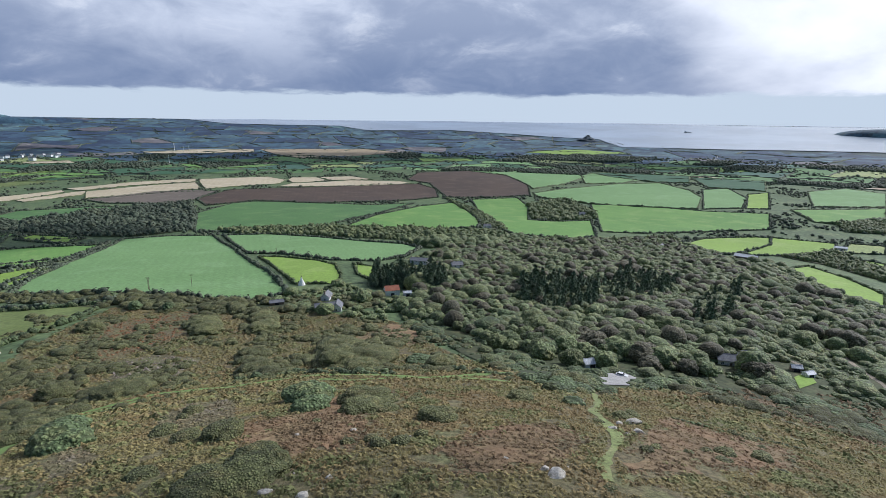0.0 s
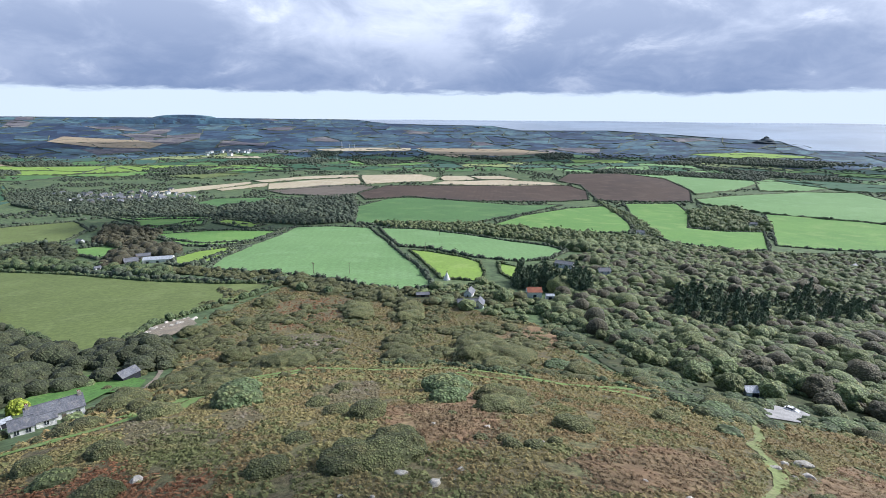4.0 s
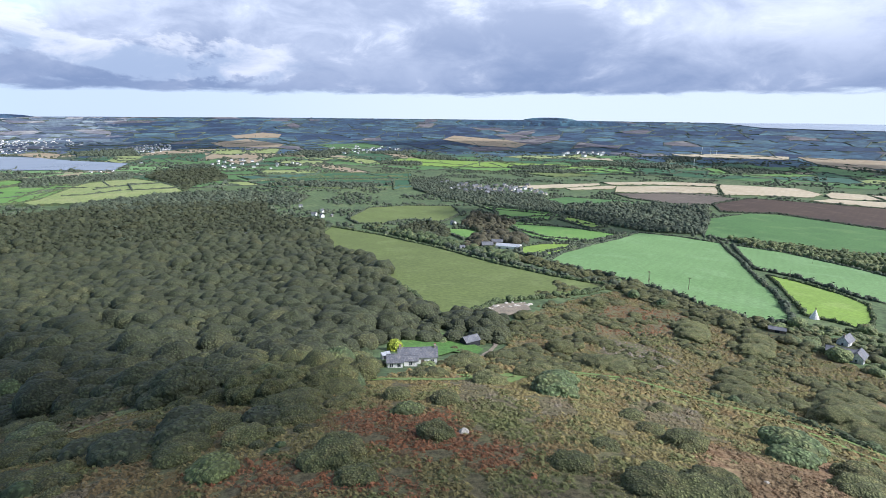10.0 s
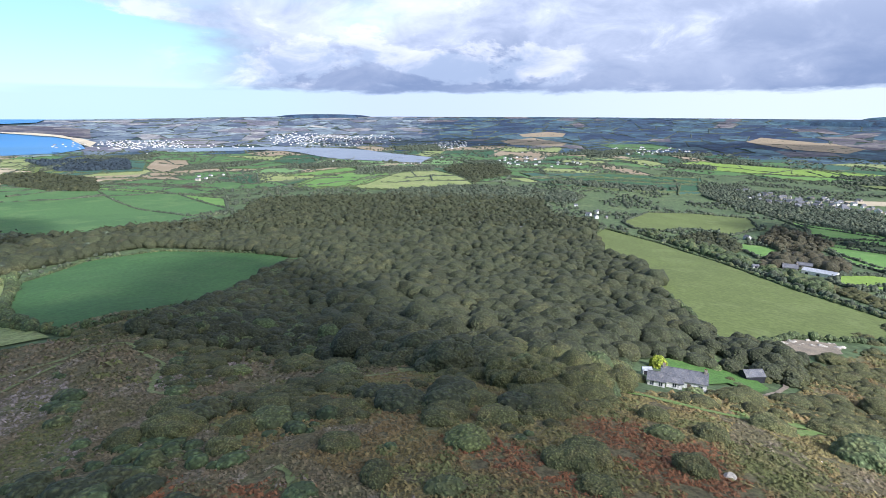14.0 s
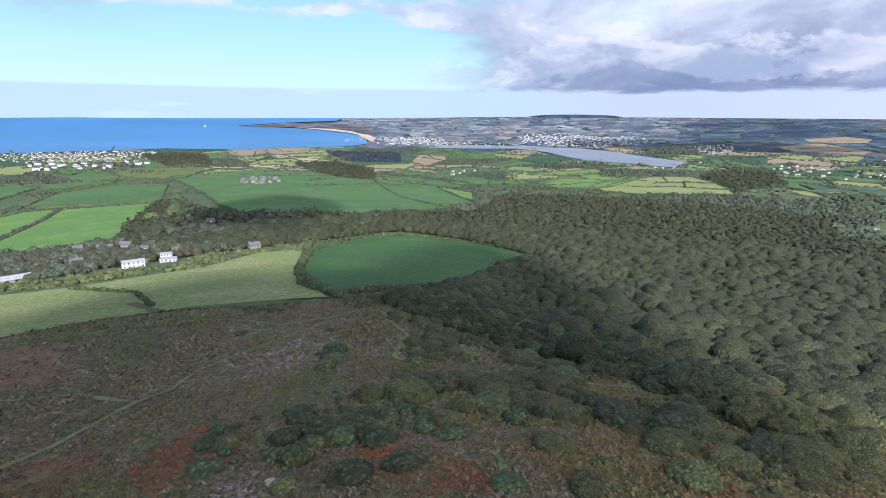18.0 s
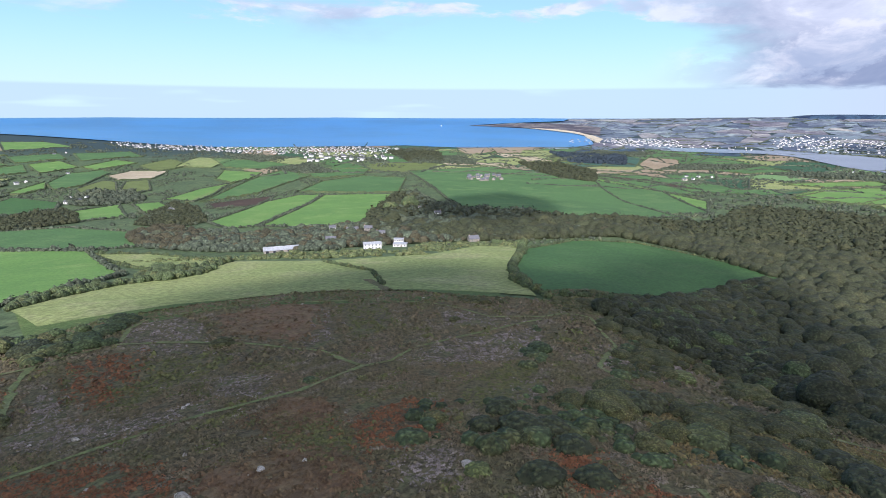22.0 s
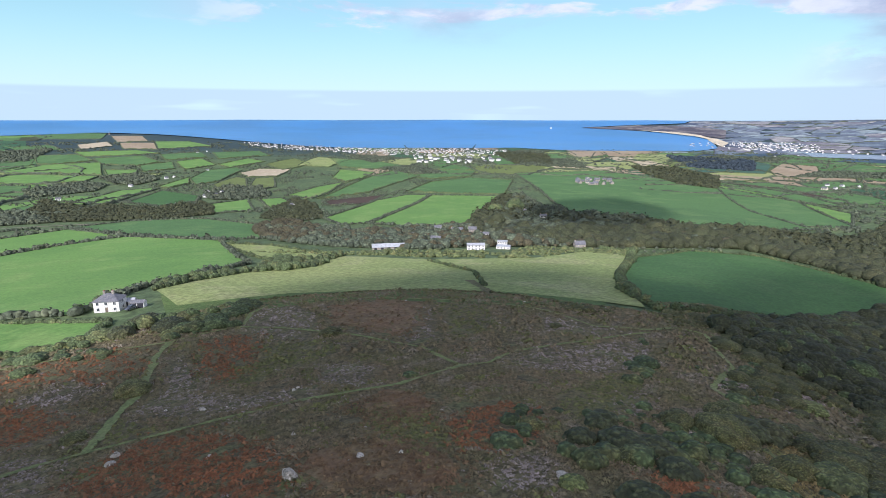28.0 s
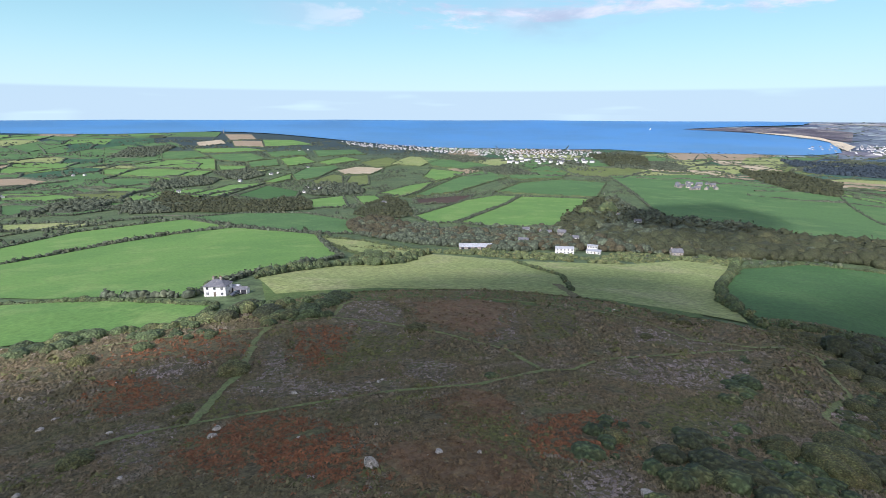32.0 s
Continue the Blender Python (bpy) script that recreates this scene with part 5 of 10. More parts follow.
def cloud_material():
    m = bpy.data.materials.new("cloud_vapour")
    m.use_nodes = True
    n = Nodes(m.node_tree)
    where = n.add("ShaderNodeTexCoord").outputs["Object"]
    thick = n.ramp(n.noise(n.vec("MULTIPLY", where, (0.006, 0.006, 0.0)), 1.0, 5.0, 0.6), 0.25, 0.55)
    mixer = n.add("ShaderNodeMixShader", Fac=n.math("MULTIPLY", thick, 0.68))
    clear_side = n.add("ShaderNodeBsdfTransparent")
    white = n.add("ShaderNodeBsdfDiffuse", Color=(0.9, 0.9, 0.9, 1))
    n.put(mixer, "i1", clear_side.outputs[0])
    n.put(mixer, "i2", white.outputs[0])
    n.add("ShaderNodeOutputMaterial", Surface=mixer.outputs[0])
    return m


CLOUD = cloud_material()



# ---- the ground ----
CLEARINGS += [(58.8, 167.5), (57.6, 156.6), (-128.4, 92.4), (-122.9, 80.3), (-4832, -213), (-3057, 3554), (-2950, 3366), (-555, -487), (-525, -433), (-428, -406), (-402, 395), (-396, 340), (-383, 362), (-382, -274), (-371, 381), (-370, -397), (-361, -411), (-358, -367), (-357, -438), (-324, -311), (-314, -299), (-305, -377), (-303, -414), (-290, -307), (-240, -358), (-158, 141), (-151, 143), (-150, 133), (-142, 104), (-140, 88)]
CLEARINGS += [(-132, 92), (-131, 93), (-97, 301), (-70, 312), (-64, 285), (-59, 287), (-36, -227), (-33, -233), (-31, 325), (-27, -231), (-21, 321), (-18, 433), (12, 419), (58, 194), (60, 170), (65, 763), (66, 178), (123, 211), (136, 219), (143, 193), (149, 208), (151, 202), (253, 959), (328, 560), (522, 685), (2730, 3253)]
build_ground()
HEDGE = "dark green field hedge of hawthorn and bramble"

# ---- water ----
EDGE_SEA_NORTH = [(550.3, -3644), (42.1, -3404), (-489.3, -3602), (-745, -3250), (-924, -2971), (-1134, -2676), (-1353, -2458), (-1560, -2249), (-1824, -1967), (-2017, -1864), (-2093, -1604), (-2319, -1328), (-2442, -1167), (-2700, -1179), (-3164, -1414), (-3393, -1666), (-3464, -2003), (-3413, -2496), (-3754, -2338), (-4105, -2066), (-4397, -2139), (-4701, -1348), (-4235, -2445), (-3143, -3746), (-1672, -4595), (0, -4890), (1672, -4595), (1385, -3806)]
tagged(blanket('water', EDGE_SEA_NORTH, SEA_NORTH, 2), 'deep blue open sea beyond the coast', "sea", kind="structure")
EDGE_SEA_SOUTH = [(2076, 2556), (1740, 2728), (1243, 2888), (963, 2947), (978, 3438), (726, 3595), (457.7, 3834), (67.7, 4062), (-543.2, 3963), (-800, 4255), (-1625, 4142), (-2016, 4353), (-1511, 4651), (0, 4890), (1672, 4595), (3458, 3458), (2333, 2333)]
tagged(blanket('water', EDGE_SEA_SOUTH, SEA_SOUTH, 2), 'silvery grey bay under the cloud bank', "sea", kind="structure")
EDGE_ESTUARY = [(-2637, -806), (-2659, -461.3), (-2667, -315.4), (-2325, 82.8), (-1924, 285), (-1694, 215.1), (-1835, -9), (-2218, -201.6), (-2465, -383.7), (-2425, -701)]
tagged(blanket("water", EDGE_ESTUARY, ESTUARY, 2), "pale grey tidal estuary among low fields", "estuary", kind="structure")

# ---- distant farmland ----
patchwork(-46, 64, [1750, 1860, 1990, 2140, 2310, 2500, 2710, 2940, 3180, 3430, 3680, 3930, 4170, 4400, 4610, 4780, 4880], 150, (("far", 9), ("dark", 3), ("green", 2), ("teal", 2), ("mint", 1), ("pale", 3), ("tan", 2)), 0.28, 11, "distant hedged field, its green tinted blue for haze", water_areas=(EDGE_SEA_SOUTH,))
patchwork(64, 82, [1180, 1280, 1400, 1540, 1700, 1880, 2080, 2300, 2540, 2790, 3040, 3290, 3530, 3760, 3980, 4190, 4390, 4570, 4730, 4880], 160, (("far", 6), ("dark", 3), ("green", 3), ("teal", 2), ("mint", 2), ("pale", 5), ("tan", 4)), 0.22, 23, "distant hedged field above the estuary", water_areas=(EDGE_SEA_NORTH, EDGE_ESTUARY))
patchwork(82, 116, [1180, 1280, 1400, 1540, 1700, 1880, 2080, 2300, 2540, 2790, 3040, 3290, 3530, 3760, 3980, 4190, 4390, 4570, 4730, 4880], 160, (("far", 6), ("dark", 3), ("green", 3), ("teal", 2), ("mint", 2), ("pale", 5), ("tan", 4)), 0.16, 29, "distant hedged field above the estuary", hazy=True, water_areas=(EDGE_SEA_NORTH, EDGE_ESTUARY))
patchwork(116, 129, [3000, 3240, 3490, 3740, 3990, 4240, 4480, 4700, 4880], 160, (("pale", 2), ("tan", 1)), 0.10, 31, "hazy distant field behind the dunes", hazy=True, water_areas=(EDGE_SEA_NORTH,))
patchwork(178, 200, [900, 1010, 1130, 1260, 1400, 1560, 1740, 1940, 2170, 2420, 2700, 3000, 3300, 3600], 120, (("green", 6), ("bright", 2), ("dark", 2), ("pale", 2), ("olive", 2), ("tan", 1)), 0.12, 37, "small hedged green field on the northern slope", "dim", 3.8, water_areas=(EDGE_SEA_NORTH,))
patchwork(116, 148, [1450, 1650, 1900, 2200, 2520, 2840], 150, (("green", 6), ("bright", 1), ("dark", 2), ("pale", 2), ("tan", 2), ("olive", 1)), 0.16, 41, "hedged green field above the bay", "dim", 3.8, water_areas=(EDGE_SEA_NORTH,))

# ---- fields to the south and east ----
field('mint', 'pale green crop field with faint drill lines', [(-294.8, 349.1), (-325.3, 410.2), (-350.7, 484.6), (-381.5, 592.6), (-404, 668.6), (-361.4, 697.7), (-305.7, 704.3), (-232.6, 581.7), (-168.6, 460.6), (-133, 401.1), (-98.7, 331.5), (-112, 313.4), (-137.1, 319.2), (-165.1, 328.5), (-204.8, 340), (-250.3, 342.2)])
hedge(HEDGE, [(-294.8, 349.1), (-325.3, 410.2), (-350.7, 484.6), (-381.5, 592.6), (-404, 668.6), (-361.4, 697.7), (-305.7, 704.3), (-232.6, 581.7), (-168.6, 460.6), (-133, 401.1), (-98.7, 331.5), (-112, 313.4), (-137.1, 319.2), (-165.1, 328.5), (-204.8, 340), (-250.3, 342.2), (-294.8, 349.1)], 2.1)
field('mint', 'pale green crop field with faint drill lines', [(-292.2, 706), (-233.8, 711), (-160.3, 673.9), (-91.8, 616.6), (-42.4, 584.5), (-21.9, 547.3), (-34.4, 477.7), (-57.6, 454.8), (-100.5, 465.5), (-159, 518.1), (-196, 528.1), (-240.9, 611.9)])
hedge(HEDGE, [(-292.2, 706), (-233.8, 711), (-160.3, 673.9), (-91.8, 616.6), (-42.4, 584.5), (-21.9, 547.3), (-34.4, 477.7), (-57.6, 454.8), (-100.5, 465.5), (-159, 518.1), (-196, 528.1), (-240.9, 611.9), (-292.2, 706)], 2.1)
field('lime', 'yellow-green meadow beside the wood', [(-175.3, 498.8), (-150.6, 490.2), (-109.9, 460.5), (-89.3, 436.4), (-74.4, 384.6), (-71.6, 359.7), (-102.6, 359.4), (-123.8, 401.8)])
hedge(HEDGE, [(-175.3, 498.8), (-150.6, 490.2), (-109.9, 460.5), (-89.3, 436.4), (-74.4, 384.6), (-71.6, 359.7), (-102.6, 359.4), (-123.8, 401.8), (-175.3, 498.8)], 2.1)
field('lime', 'yellow-green meadow beside the wood', [(-74, 438.9), (-53.4, 422.7), (-6.5, 389.4), (-0.1, 376.2), (-45.6, 362.1), (-64.1, 393.4)])
hedge(HEDGE, [(-74, 438.9), (-53.4, 422.7), (-6.5, 389.4), (-0.1, 376.2), (-45.6, 362.1), (-64.1, 393.4), (-74, 438.9)], 2.1)
field('bright', 'bright green grazing field bounded by hedges', [(-553.1, 556.3), (-499.1, 586.9), (-399.2, 620.8), (-373.6, 517.1), (-419.1, 490), (-485.9, 512.1)])
hedge(HEDGE, [(-553.1, 556.3), (-499.1, 586.9), (-399.2, 620.8), (-373.6, 517.1), (-419.1, 490), (-485.9, 512.1), (-553.1, 556.3)], 2.1)
field('lime', 'yellow-green meadow beside the wood', [(-371, 399.3), (-382.7, 468.8), (-348.2, 481), (-320, 396.4), (-316.4, 360.6), (-337.6, 362)])
hedge(HEDGE, [(-371, 399.3), (-382.7, 468.8), (-348.2, 481), (-320, 396.4), (-316.4, 360.6), (-337.6, 362), (-371, 399.3)], 2.1)
field('bright', 'bright green grazing field bounded by hedges', [(-675.1, 651.2), (-591.8, 700), (-546.8, 689), (-564.8, 646.1), (-572.7, 598.3), (-603.7, 588)])
hedge(HEDGE, [(-675.1, 651.2), (-591.8, 700), (-546.8, 689), (-564.8, 646.1), (-572.7, 598.3), (-603.7, 588), (-675.1, 651.2)], 2.1)
field('lime', 'yellow-green meadow beside the wood', [(-545.3, 689.3), (-458.1, 674.6), (-497.2, 646.3), (-527.3, 654.7)])
hedge(HEDGE, [(-545.3, 689.3), (-458.1, 674.6), (-497.2, 646.3), (-527.3, 654.7), (-545.3, 689.3)], 2.1)
field('green', 'smooth green pasture bounded by hedges', [(-347.5, 740.6), (-421.8, 915.1), (-407.1, 1029.3), (-370.2, 1059.7), (-248, 1046.4), (-133.4, 1044.2), (-58.5, 1098.1), (-116, 909.2), (-158, 818.6), (-185.8, 746.3), (-294.1, 738.4)])
hedge(HEDGE, [(-347.5, 740.6), (-421.8, 915.1), (-407.1, 1029.3), (-370.2, 1059.7), (-248, 1046.4), (-133.4, 1044.2), (-58.5, 1098.1), (-116, 909.2), (-158, 818.6), (-185.8, 746.3), (-294.1, 738.4), (-347.5, 740.6)], 2.1)
field('bright', 'bright green grazing field bounded by hedges', [(-146.1, 756.4), (-113.2, 887.8), (-44.5, 1044.8), (33.9, 1137.8), (61.5, 844), (53.1, 776.2), (-14.8, 738.5), (-79.6, 754.2)])
hedge(HEDGE, [(-146.1, 756.4), (-113.2, 887.8), (-44.5, 1044.8), (33.9, 1137.8), (61.5, 844), (53.1, 776.2), (-14.8, 738.5), (-79.6, 754.2), (-146.1, 756.4)], 2.1)
field('bright', 'bright green grazing field bounded by hedges', [(64.7, 1170.8), (168.4, 1198.1), (173.8, 1074.8), (143.9, 878.8), (185.2, 867.3), (250.9, 891), (206.4, 700.4), (157.1, 664.2), (128.4, 689.5), (95.4, 703.6), (70.4, 847.5)])
hedge(HEDGE, [(64.7, 1170.8), (168.4, 1198.1), (173.8, 1074.8), (143.9, 878.8), (185.2, 867.3), (250.9, 891), (206.4, 700.4), (157.1, 664.2), (128.4, 689.5), (95.4, 703.6), (70.4, 847.5), (64.7, 1170.8)], 2.1)
field('bright', 'bright green grazing field bounded by hedges', [(304.2, 1093), (397.7, 1065.6), (492.6, 997.4), (599.6, 972), (514.3, 826.4), (417, 805.3), (289.1, 761), (230.8, 761.3), (276.7, 953.5)])
hedge(HEDGE, [(304.2, 1093), (397.7, 1065.6), (492.6, 997.4), (599.6, 972), (514.3, 826.4), (417, 805.3), (289.1, 761), (230.8, 761.3), (276.7, 953.5), (304.2, 1093)], 2.1)
field('mint', 'pale green crop field with faint drill lines', [(215.1, 1268.9), (306.2, 1347.1), (490.3, 1482.9), (605.6, 1497.7), (620.5, 1346.8), (587.4, 1210.5), (492.2, 1026.4), (393, 1052.4), (289.9, 1120.3), (217.7, 1209.5)])
hedge(HEDGE, [(215.1, 1268.9), (306.2, 1347.1), (490.3, 1482.9), (605.6, 1497.7), (620.5, 1346.8), (587.4, 1210.5), (492.2, 1026.4), (393, 1052.4), (289.9, 1120.3), (217.7, 1209.5), (215.1, 1268.9)], 2.1)
field('mint', 'pale green crop field with faint drill lines', [(660.8, 1363.3), (738.2, 1389.6), (691.6, 1214.3), (588.6, 1043.4), (504.1, 1028)])
hedge(HEDGE, [(660.8, 1363.3), (738.2, 1389.6), (691.6, 1214.3), (588.6, 1043.4), (504.1, 1028), (660.8, 1363.3)], 2.1)
field('lime', 'yellow-green meadow beside the wood', [(729, 1278.7), (798.8, 1310.9), (638.6, 1038.2), (592.1, 1038)])
hedge(HEDGE, [(729, 1278.7), (798.8, 1310.9), (638.6, 1038.2), (592.1, 1038), (729, 1278.7)], 2.1)
field('mint', 'pale green crop field with faint drill lines', [(82.5, 1745.1), (336.5, 1920), (421.1, 1802.2), (430.2, 1633.3), (328.8, 1452.2), (227, 1344.3), (226, 1426.5), (194.4, 1652.7)])
hedge(HEDGE, [(82.5, 1745.1), (336.5, 1920), (421.1, 1802.2), (430.2, 1633.3), (328.8, 1452.2), (227, 1344.3), (226, 1426.5), (194.4, 1652.7), (82.5, 1745.1)], 2.1)
field('mint', 'pale green crop field with faint drill lines', [(438.1, 1716.6), (545, 1760.7), (573.7, 1563.6), (494.2, 1495.2), (392.1, 1471.1)])
hedge(HEDGE, [(438.1, 1716.6), (545, 1760.7), (573.7, 1563.6), (494.2, 1495.2), (392.1, 1471.1), (438.1, 1716.6)], 2.1)
field('dark', 'dark green crop field', [(480, 1765.4), (626.5, 1714.1), (759.5, 1662.8), (689.6, 1504), (600.3, 1520), (510.3, 1643.9)])
hedge(HEDGE, [(480, 1765.4), (626.5, 1714.1), (759.5, 1662.8), (689.6, 1504), (600.3, 1520), (510.3, 1643.9), (480, 1765.4)], 2.1)
field('dark', 'dark green crop field', [(748, 1630.3), (916.7, 1531.4), (804.2, 1335.9), (695.9, 1404)])
hedge(HEDGE, [(748, 1630.3), (916.7, 1531.4), (804.2, 1335.9), (695.9, 1404), (748, 1630.3)], 2.1)
field('bright', 'bright green grazing field bounded by hedges', [(560.4, 2072.1), (740.7, 2091.1), (580.3, 1939.6)])
hedge(HEDGE, [(560.4, 2072.1), (740.7, 2091.1), (580.3, 1939.6), (560.4, 2072.1)], 2.1)
field('lime', 'yellow-green meadow beside the wood', [(993.2, 1991.9), (1178.7, 1962.1), (1112.7, 1848), (945.5, 1858.9)])
hedge(HEDGE, [(993.2, 1991.9), (1178.7, 1962.1), (1112.7, 1848), (945.5, 1858.9), (993.2, 1991.9)], 2.1)
field('bright', 'bright green grazing field bounded by hedges', [(746.4, 2052.5), (975.9, 1992.2), (936.9, 1909.7), (724.2, 1939.3)])
hedge(HEDGE, [(746.4, 2052.5), (975.9, 1992.2), (936.9, 1909.7), (724.2, 1939.3), (746.4, 2052.5)], 2.1)
field('lime', 'yellow-green meadow beside the wood', [(409, 2661), (697.1, 2802.1), (904.8, 2643.4), (617.6, 2471.7)])
hedge(HEDGE, [(409, 2661), (697.1, 2802.1), (904.8, 2643.4), (617.6, 2471.7), (409, 2661)], 2.1)
field('lime', 'yellow-green meadow beside the wood', [(294.1, 655.3), (356.5, 722.9), (429.6, 760.9), (472.6, 755.6), (439.7, 700.3), (348.6, 611.2), (294.7, 570.5), (293.6, 614.3)])
hedge(HEDGE, [(294.1, 655.3), (356.5, 722.9), (429.6, 760.9), (472.6, 755.6), (439.7, 700.3), (348.6, 611.2), (294.7, 570.5), (293.6, 614.3), (294.1, 655.3)], 2.1)
field('plough', 'dark brown ploughed field', [(-499.9, 1088.7), (-490.2, 1243.6), (-316.7, 1338.8), (-181.9, 1418.5), (-62.9, 1432.2), (-16.9, 1351), (-8.1, 1209.8), (-96.3, 1131.4), (-250, 1055.1), (-375.7, 1075.5), (-445.5, 1007.3)])
hedge(HEDGE, [(-499.9, 1088.7), (-490.2, 1243.6), (-316.7, 1338.8), (-181.9, 1418.5), (-62.9, 1432.2), (-16.9, 1351), (-8.1, 1209.8), (-96.3, 1131.4), (-250, 1055.1), (-375.7, 1075.5), (-445.5, 1007.3), (-499.9, 1088.7)], 2.1)
field('fallow', 'grey-brown fallow field', [(-718.6, 1071.5), (-660.9, 1131.7), (-608.1, 1189.1), (-507.7, 1216.4), (-496.2, 1080.6), (-552.4, 1028.8), (-651.7, 1027.6)])
hedge(HEDGE, [(-718.6, 1071.5), (-660.9, 1131.7), (-608.1, 1189.1), (-507.7, 1216.4), (-496.2, 1080.6), (-552.4, 1028.8), (-651.7, 1027.6), (-718.6, 1071.5)], 2.1)
field('plough', 'dark brown ploughed field', [(-74.2, 1663.9), (82.5, 1745.1), (192.6, 1636.5), (224.4, 1416), (203.5, 1233.7), (97.1, 1209), (10.7, 1213.8), (-33.6, 1445.1), (-98.3, 1511.8)])
hedge(HEDGE, [(-74.2, 1663.9), (82.5, 1745.1), (192.6, 1636.5), (224.4, 1416), (203.5, 1233.7), (97.1, 1209), (10.7, 1213.8), (-33.6, 1445.1), (-98.3, 1511.8), (-74.2, 1663.9)], 2.1)
field('straw', 'pale straw-coloured stubble field', [(-925.6, 961.3), (-907.2, 1104), (-864.9, 1221.1), (-836.4, 1190.6), (-840, 1053.9), (-861.2, 953.5)])
hedge(HEDGE, [(-925.6, 961.3), (-907.2, 1104), (-864.9, 1221.1), (-836.4, 1190.6), (-840, 1053.9), (-861.2, 953.5), (-925.6, 961.3)], 1.3)
field('straw', 'pale straw-coloured stubble field', [(-841.7, 1052.6), (-816.6, 1194.2), (-798.7, 1207.7), (-768, 1147), (-807.7, 1029.3)])
hedge(HEDGE, [(-841.7, 1052.6), (-816.6, 1194.2), (-798.7, 1207.7), (-768, 1147), (-807.7, 1029.3), (-841.7, 1052.6)], 1.3)
field('straw', 'pale straw-coloured stubble field', [(-727.5, 1091.3), (-794.9, 1197.3), (-721.5, 1292.7), (-625.6, 1368.8), (-561.9, 1249.6), (-648, 1184.2)])
hedge(HEDGE, [(-727.5, 1091.3), (-794.9, 1197.3), (-721.5, 1292.7), (-625.6, 1368.8), (-561.9, 1249.6), (-648, 1184.2), (-727.5, 1091.3)], 1.3)
field('straw', 'pale straw-coloured stubble field', [(-877, 1243), (-790.4, 1359.1), (-660.6, 1446.7), (-628.1, 1381.4), (-757.8, 1301.8), (-813.4, 1216.6)])
hedge(HEDGE, [(-877, 1243), (-790.4, 1359.1), (-660.6, 1446.7), (-628.1, 1381.4), (-757.8, 1301.8), (-813.4, 1216.6), (-877, 1243)], 1.3)
field('straw', 'pale straw-coloured stubble field', [(-617.2, 1371.3), (-645.9, 1436.2), (-503.8, 1550.4), (-427.4, 1477), (-420.9, 1389.1), (-551.3, 1251.9)])
hedge(HEDGE, [(-617.2, 1371.3), (-645.9, 1436.2), (-503.8, 1550.4), (-427.4, 1477), (-420.9, 1389.1), (-551.3, 1251.9), (-617.2, 1371.3)], 1.3)
field('straw', 'pale straw-coloured stubble field', [(-423.2, 1479.5), (-429, 1542.4), (-364.9, 1558.8), (-315.4, 1485.6), (-391.2, 1416.5)])
hedge(HEDGE, [(-423.2, 1479.5), (-429, 1542.4), (-364.9, 1558.8), (-315.4, 1485.6), (-391.2, 1416.5), (-423.2, 1479.5)], 1.3)
field('straw', 'pale straw-coloured stubble field', [(-404.8, 1325.6), (-390.6, 1402.9), (-256.2, 1497), (-111.5, 1478.7), (-81.4, 1440.8), (-236.5, 1382)])
hedge(HEDGE, [(-404.8, 1325.6), (-390.6, 1402.9), (-256.2, 1497), (-111.5, 1478.7), (-81.4, 1440.8), (-236.5, 1382), (-404.8, 1325.6)], 1.3)
field('straw', 'pale straw-coloured stubble field', [(-355.2, 1561), (-267.7, 1583.8), (-194.6, 1516.3), (-311.8, 1499.2)])
hedge(HEDGE, [(-355.2, 1561), (-267.7, 1583.8), (-194.6, 1516.3), (-311.8, 1499.2), (-355.2, 1561)], 1.3)
field('fallow', 'grey-brown fallow field above the wood', [(-715.2, 1082.7), (-644.8, 1205.1), (-542.4, 1231.3), (-509.7, 1096.2), (-514.6, 1027), (-606.5, 1036.5)])
field('teal', 'dark green crop field beyond the valley', [(-1303.1, 415.9), (-1312.5, 522.1), (-1325.4, 705.2), (-1330.4, 935.2), (-1248.8, 884), (-1239, 803.7), (-1227.3, 588.5), (-1218.7, 413.7)])
hedge(HEDGE, [(-1303.1, 415.9), (-1312.5, 522.1), (-1325.4, 705.2), (-1330.4, 935.2), (-1248.8, 884), (-1239, 803.7), (-1227.3, 588.5), (-1218.7, 413.7), (-1303.1, 415.9)])
field('dark', 'dark green crop field beyond the valley', [(-1173.1, 399.2), (-1196.5, 573.3), (-1202.5, 782.7), (-1039.9, 683.1), (-1034.2, 546.5), (-1068.2, 412)])
hedge(HEDGE, [(-1173.1, 399.2), (-1196.5, 573.3), (-1202.5, 782.7), (-1039.9, 683.1), (-1034.2, 546.5), (-1068.2, 412), (-1173.1, 399.2)])
field('teal', 'dark green crop field beyond the valley', [(-995, 653), (-1186.8, 783.1), (-1226.7, 861.2), (-1013.9, 719.5)])
hedge(HEDGE, [(-995, 653), (-1186.8, 783.1), (-1226.7, 861.2), (-1013.9, 719.5), (-995, 653)])
field('bright', 'bright green grazing field bounded by hedges', [(-1535.7, 1403.4), (-1384, 1484.5), (-1116.9, 1591.7), (-924.6, 1530.1), (-1108.4, 1423.4), (-1219.5, 1267.1), (-1421.5, 1296.2)])
hedge(HEDGE, [(-1535.7, 1403.4), (-1384, 1484.5), (-1116.9, 1591.7), (-924.6, 1530.1), (-1108.4, 1423.4), (-1219.5, 1267.1), (-1421.5, 1296.2), (-1535.7, 1403.4)], 2.1)
field('olive', 'olive-green ley field below the hill', [(-1149.5, 1245.1), (-1136.5, 1368.6), (-1000.6, 1397.1), (-1039.3, 1249)])
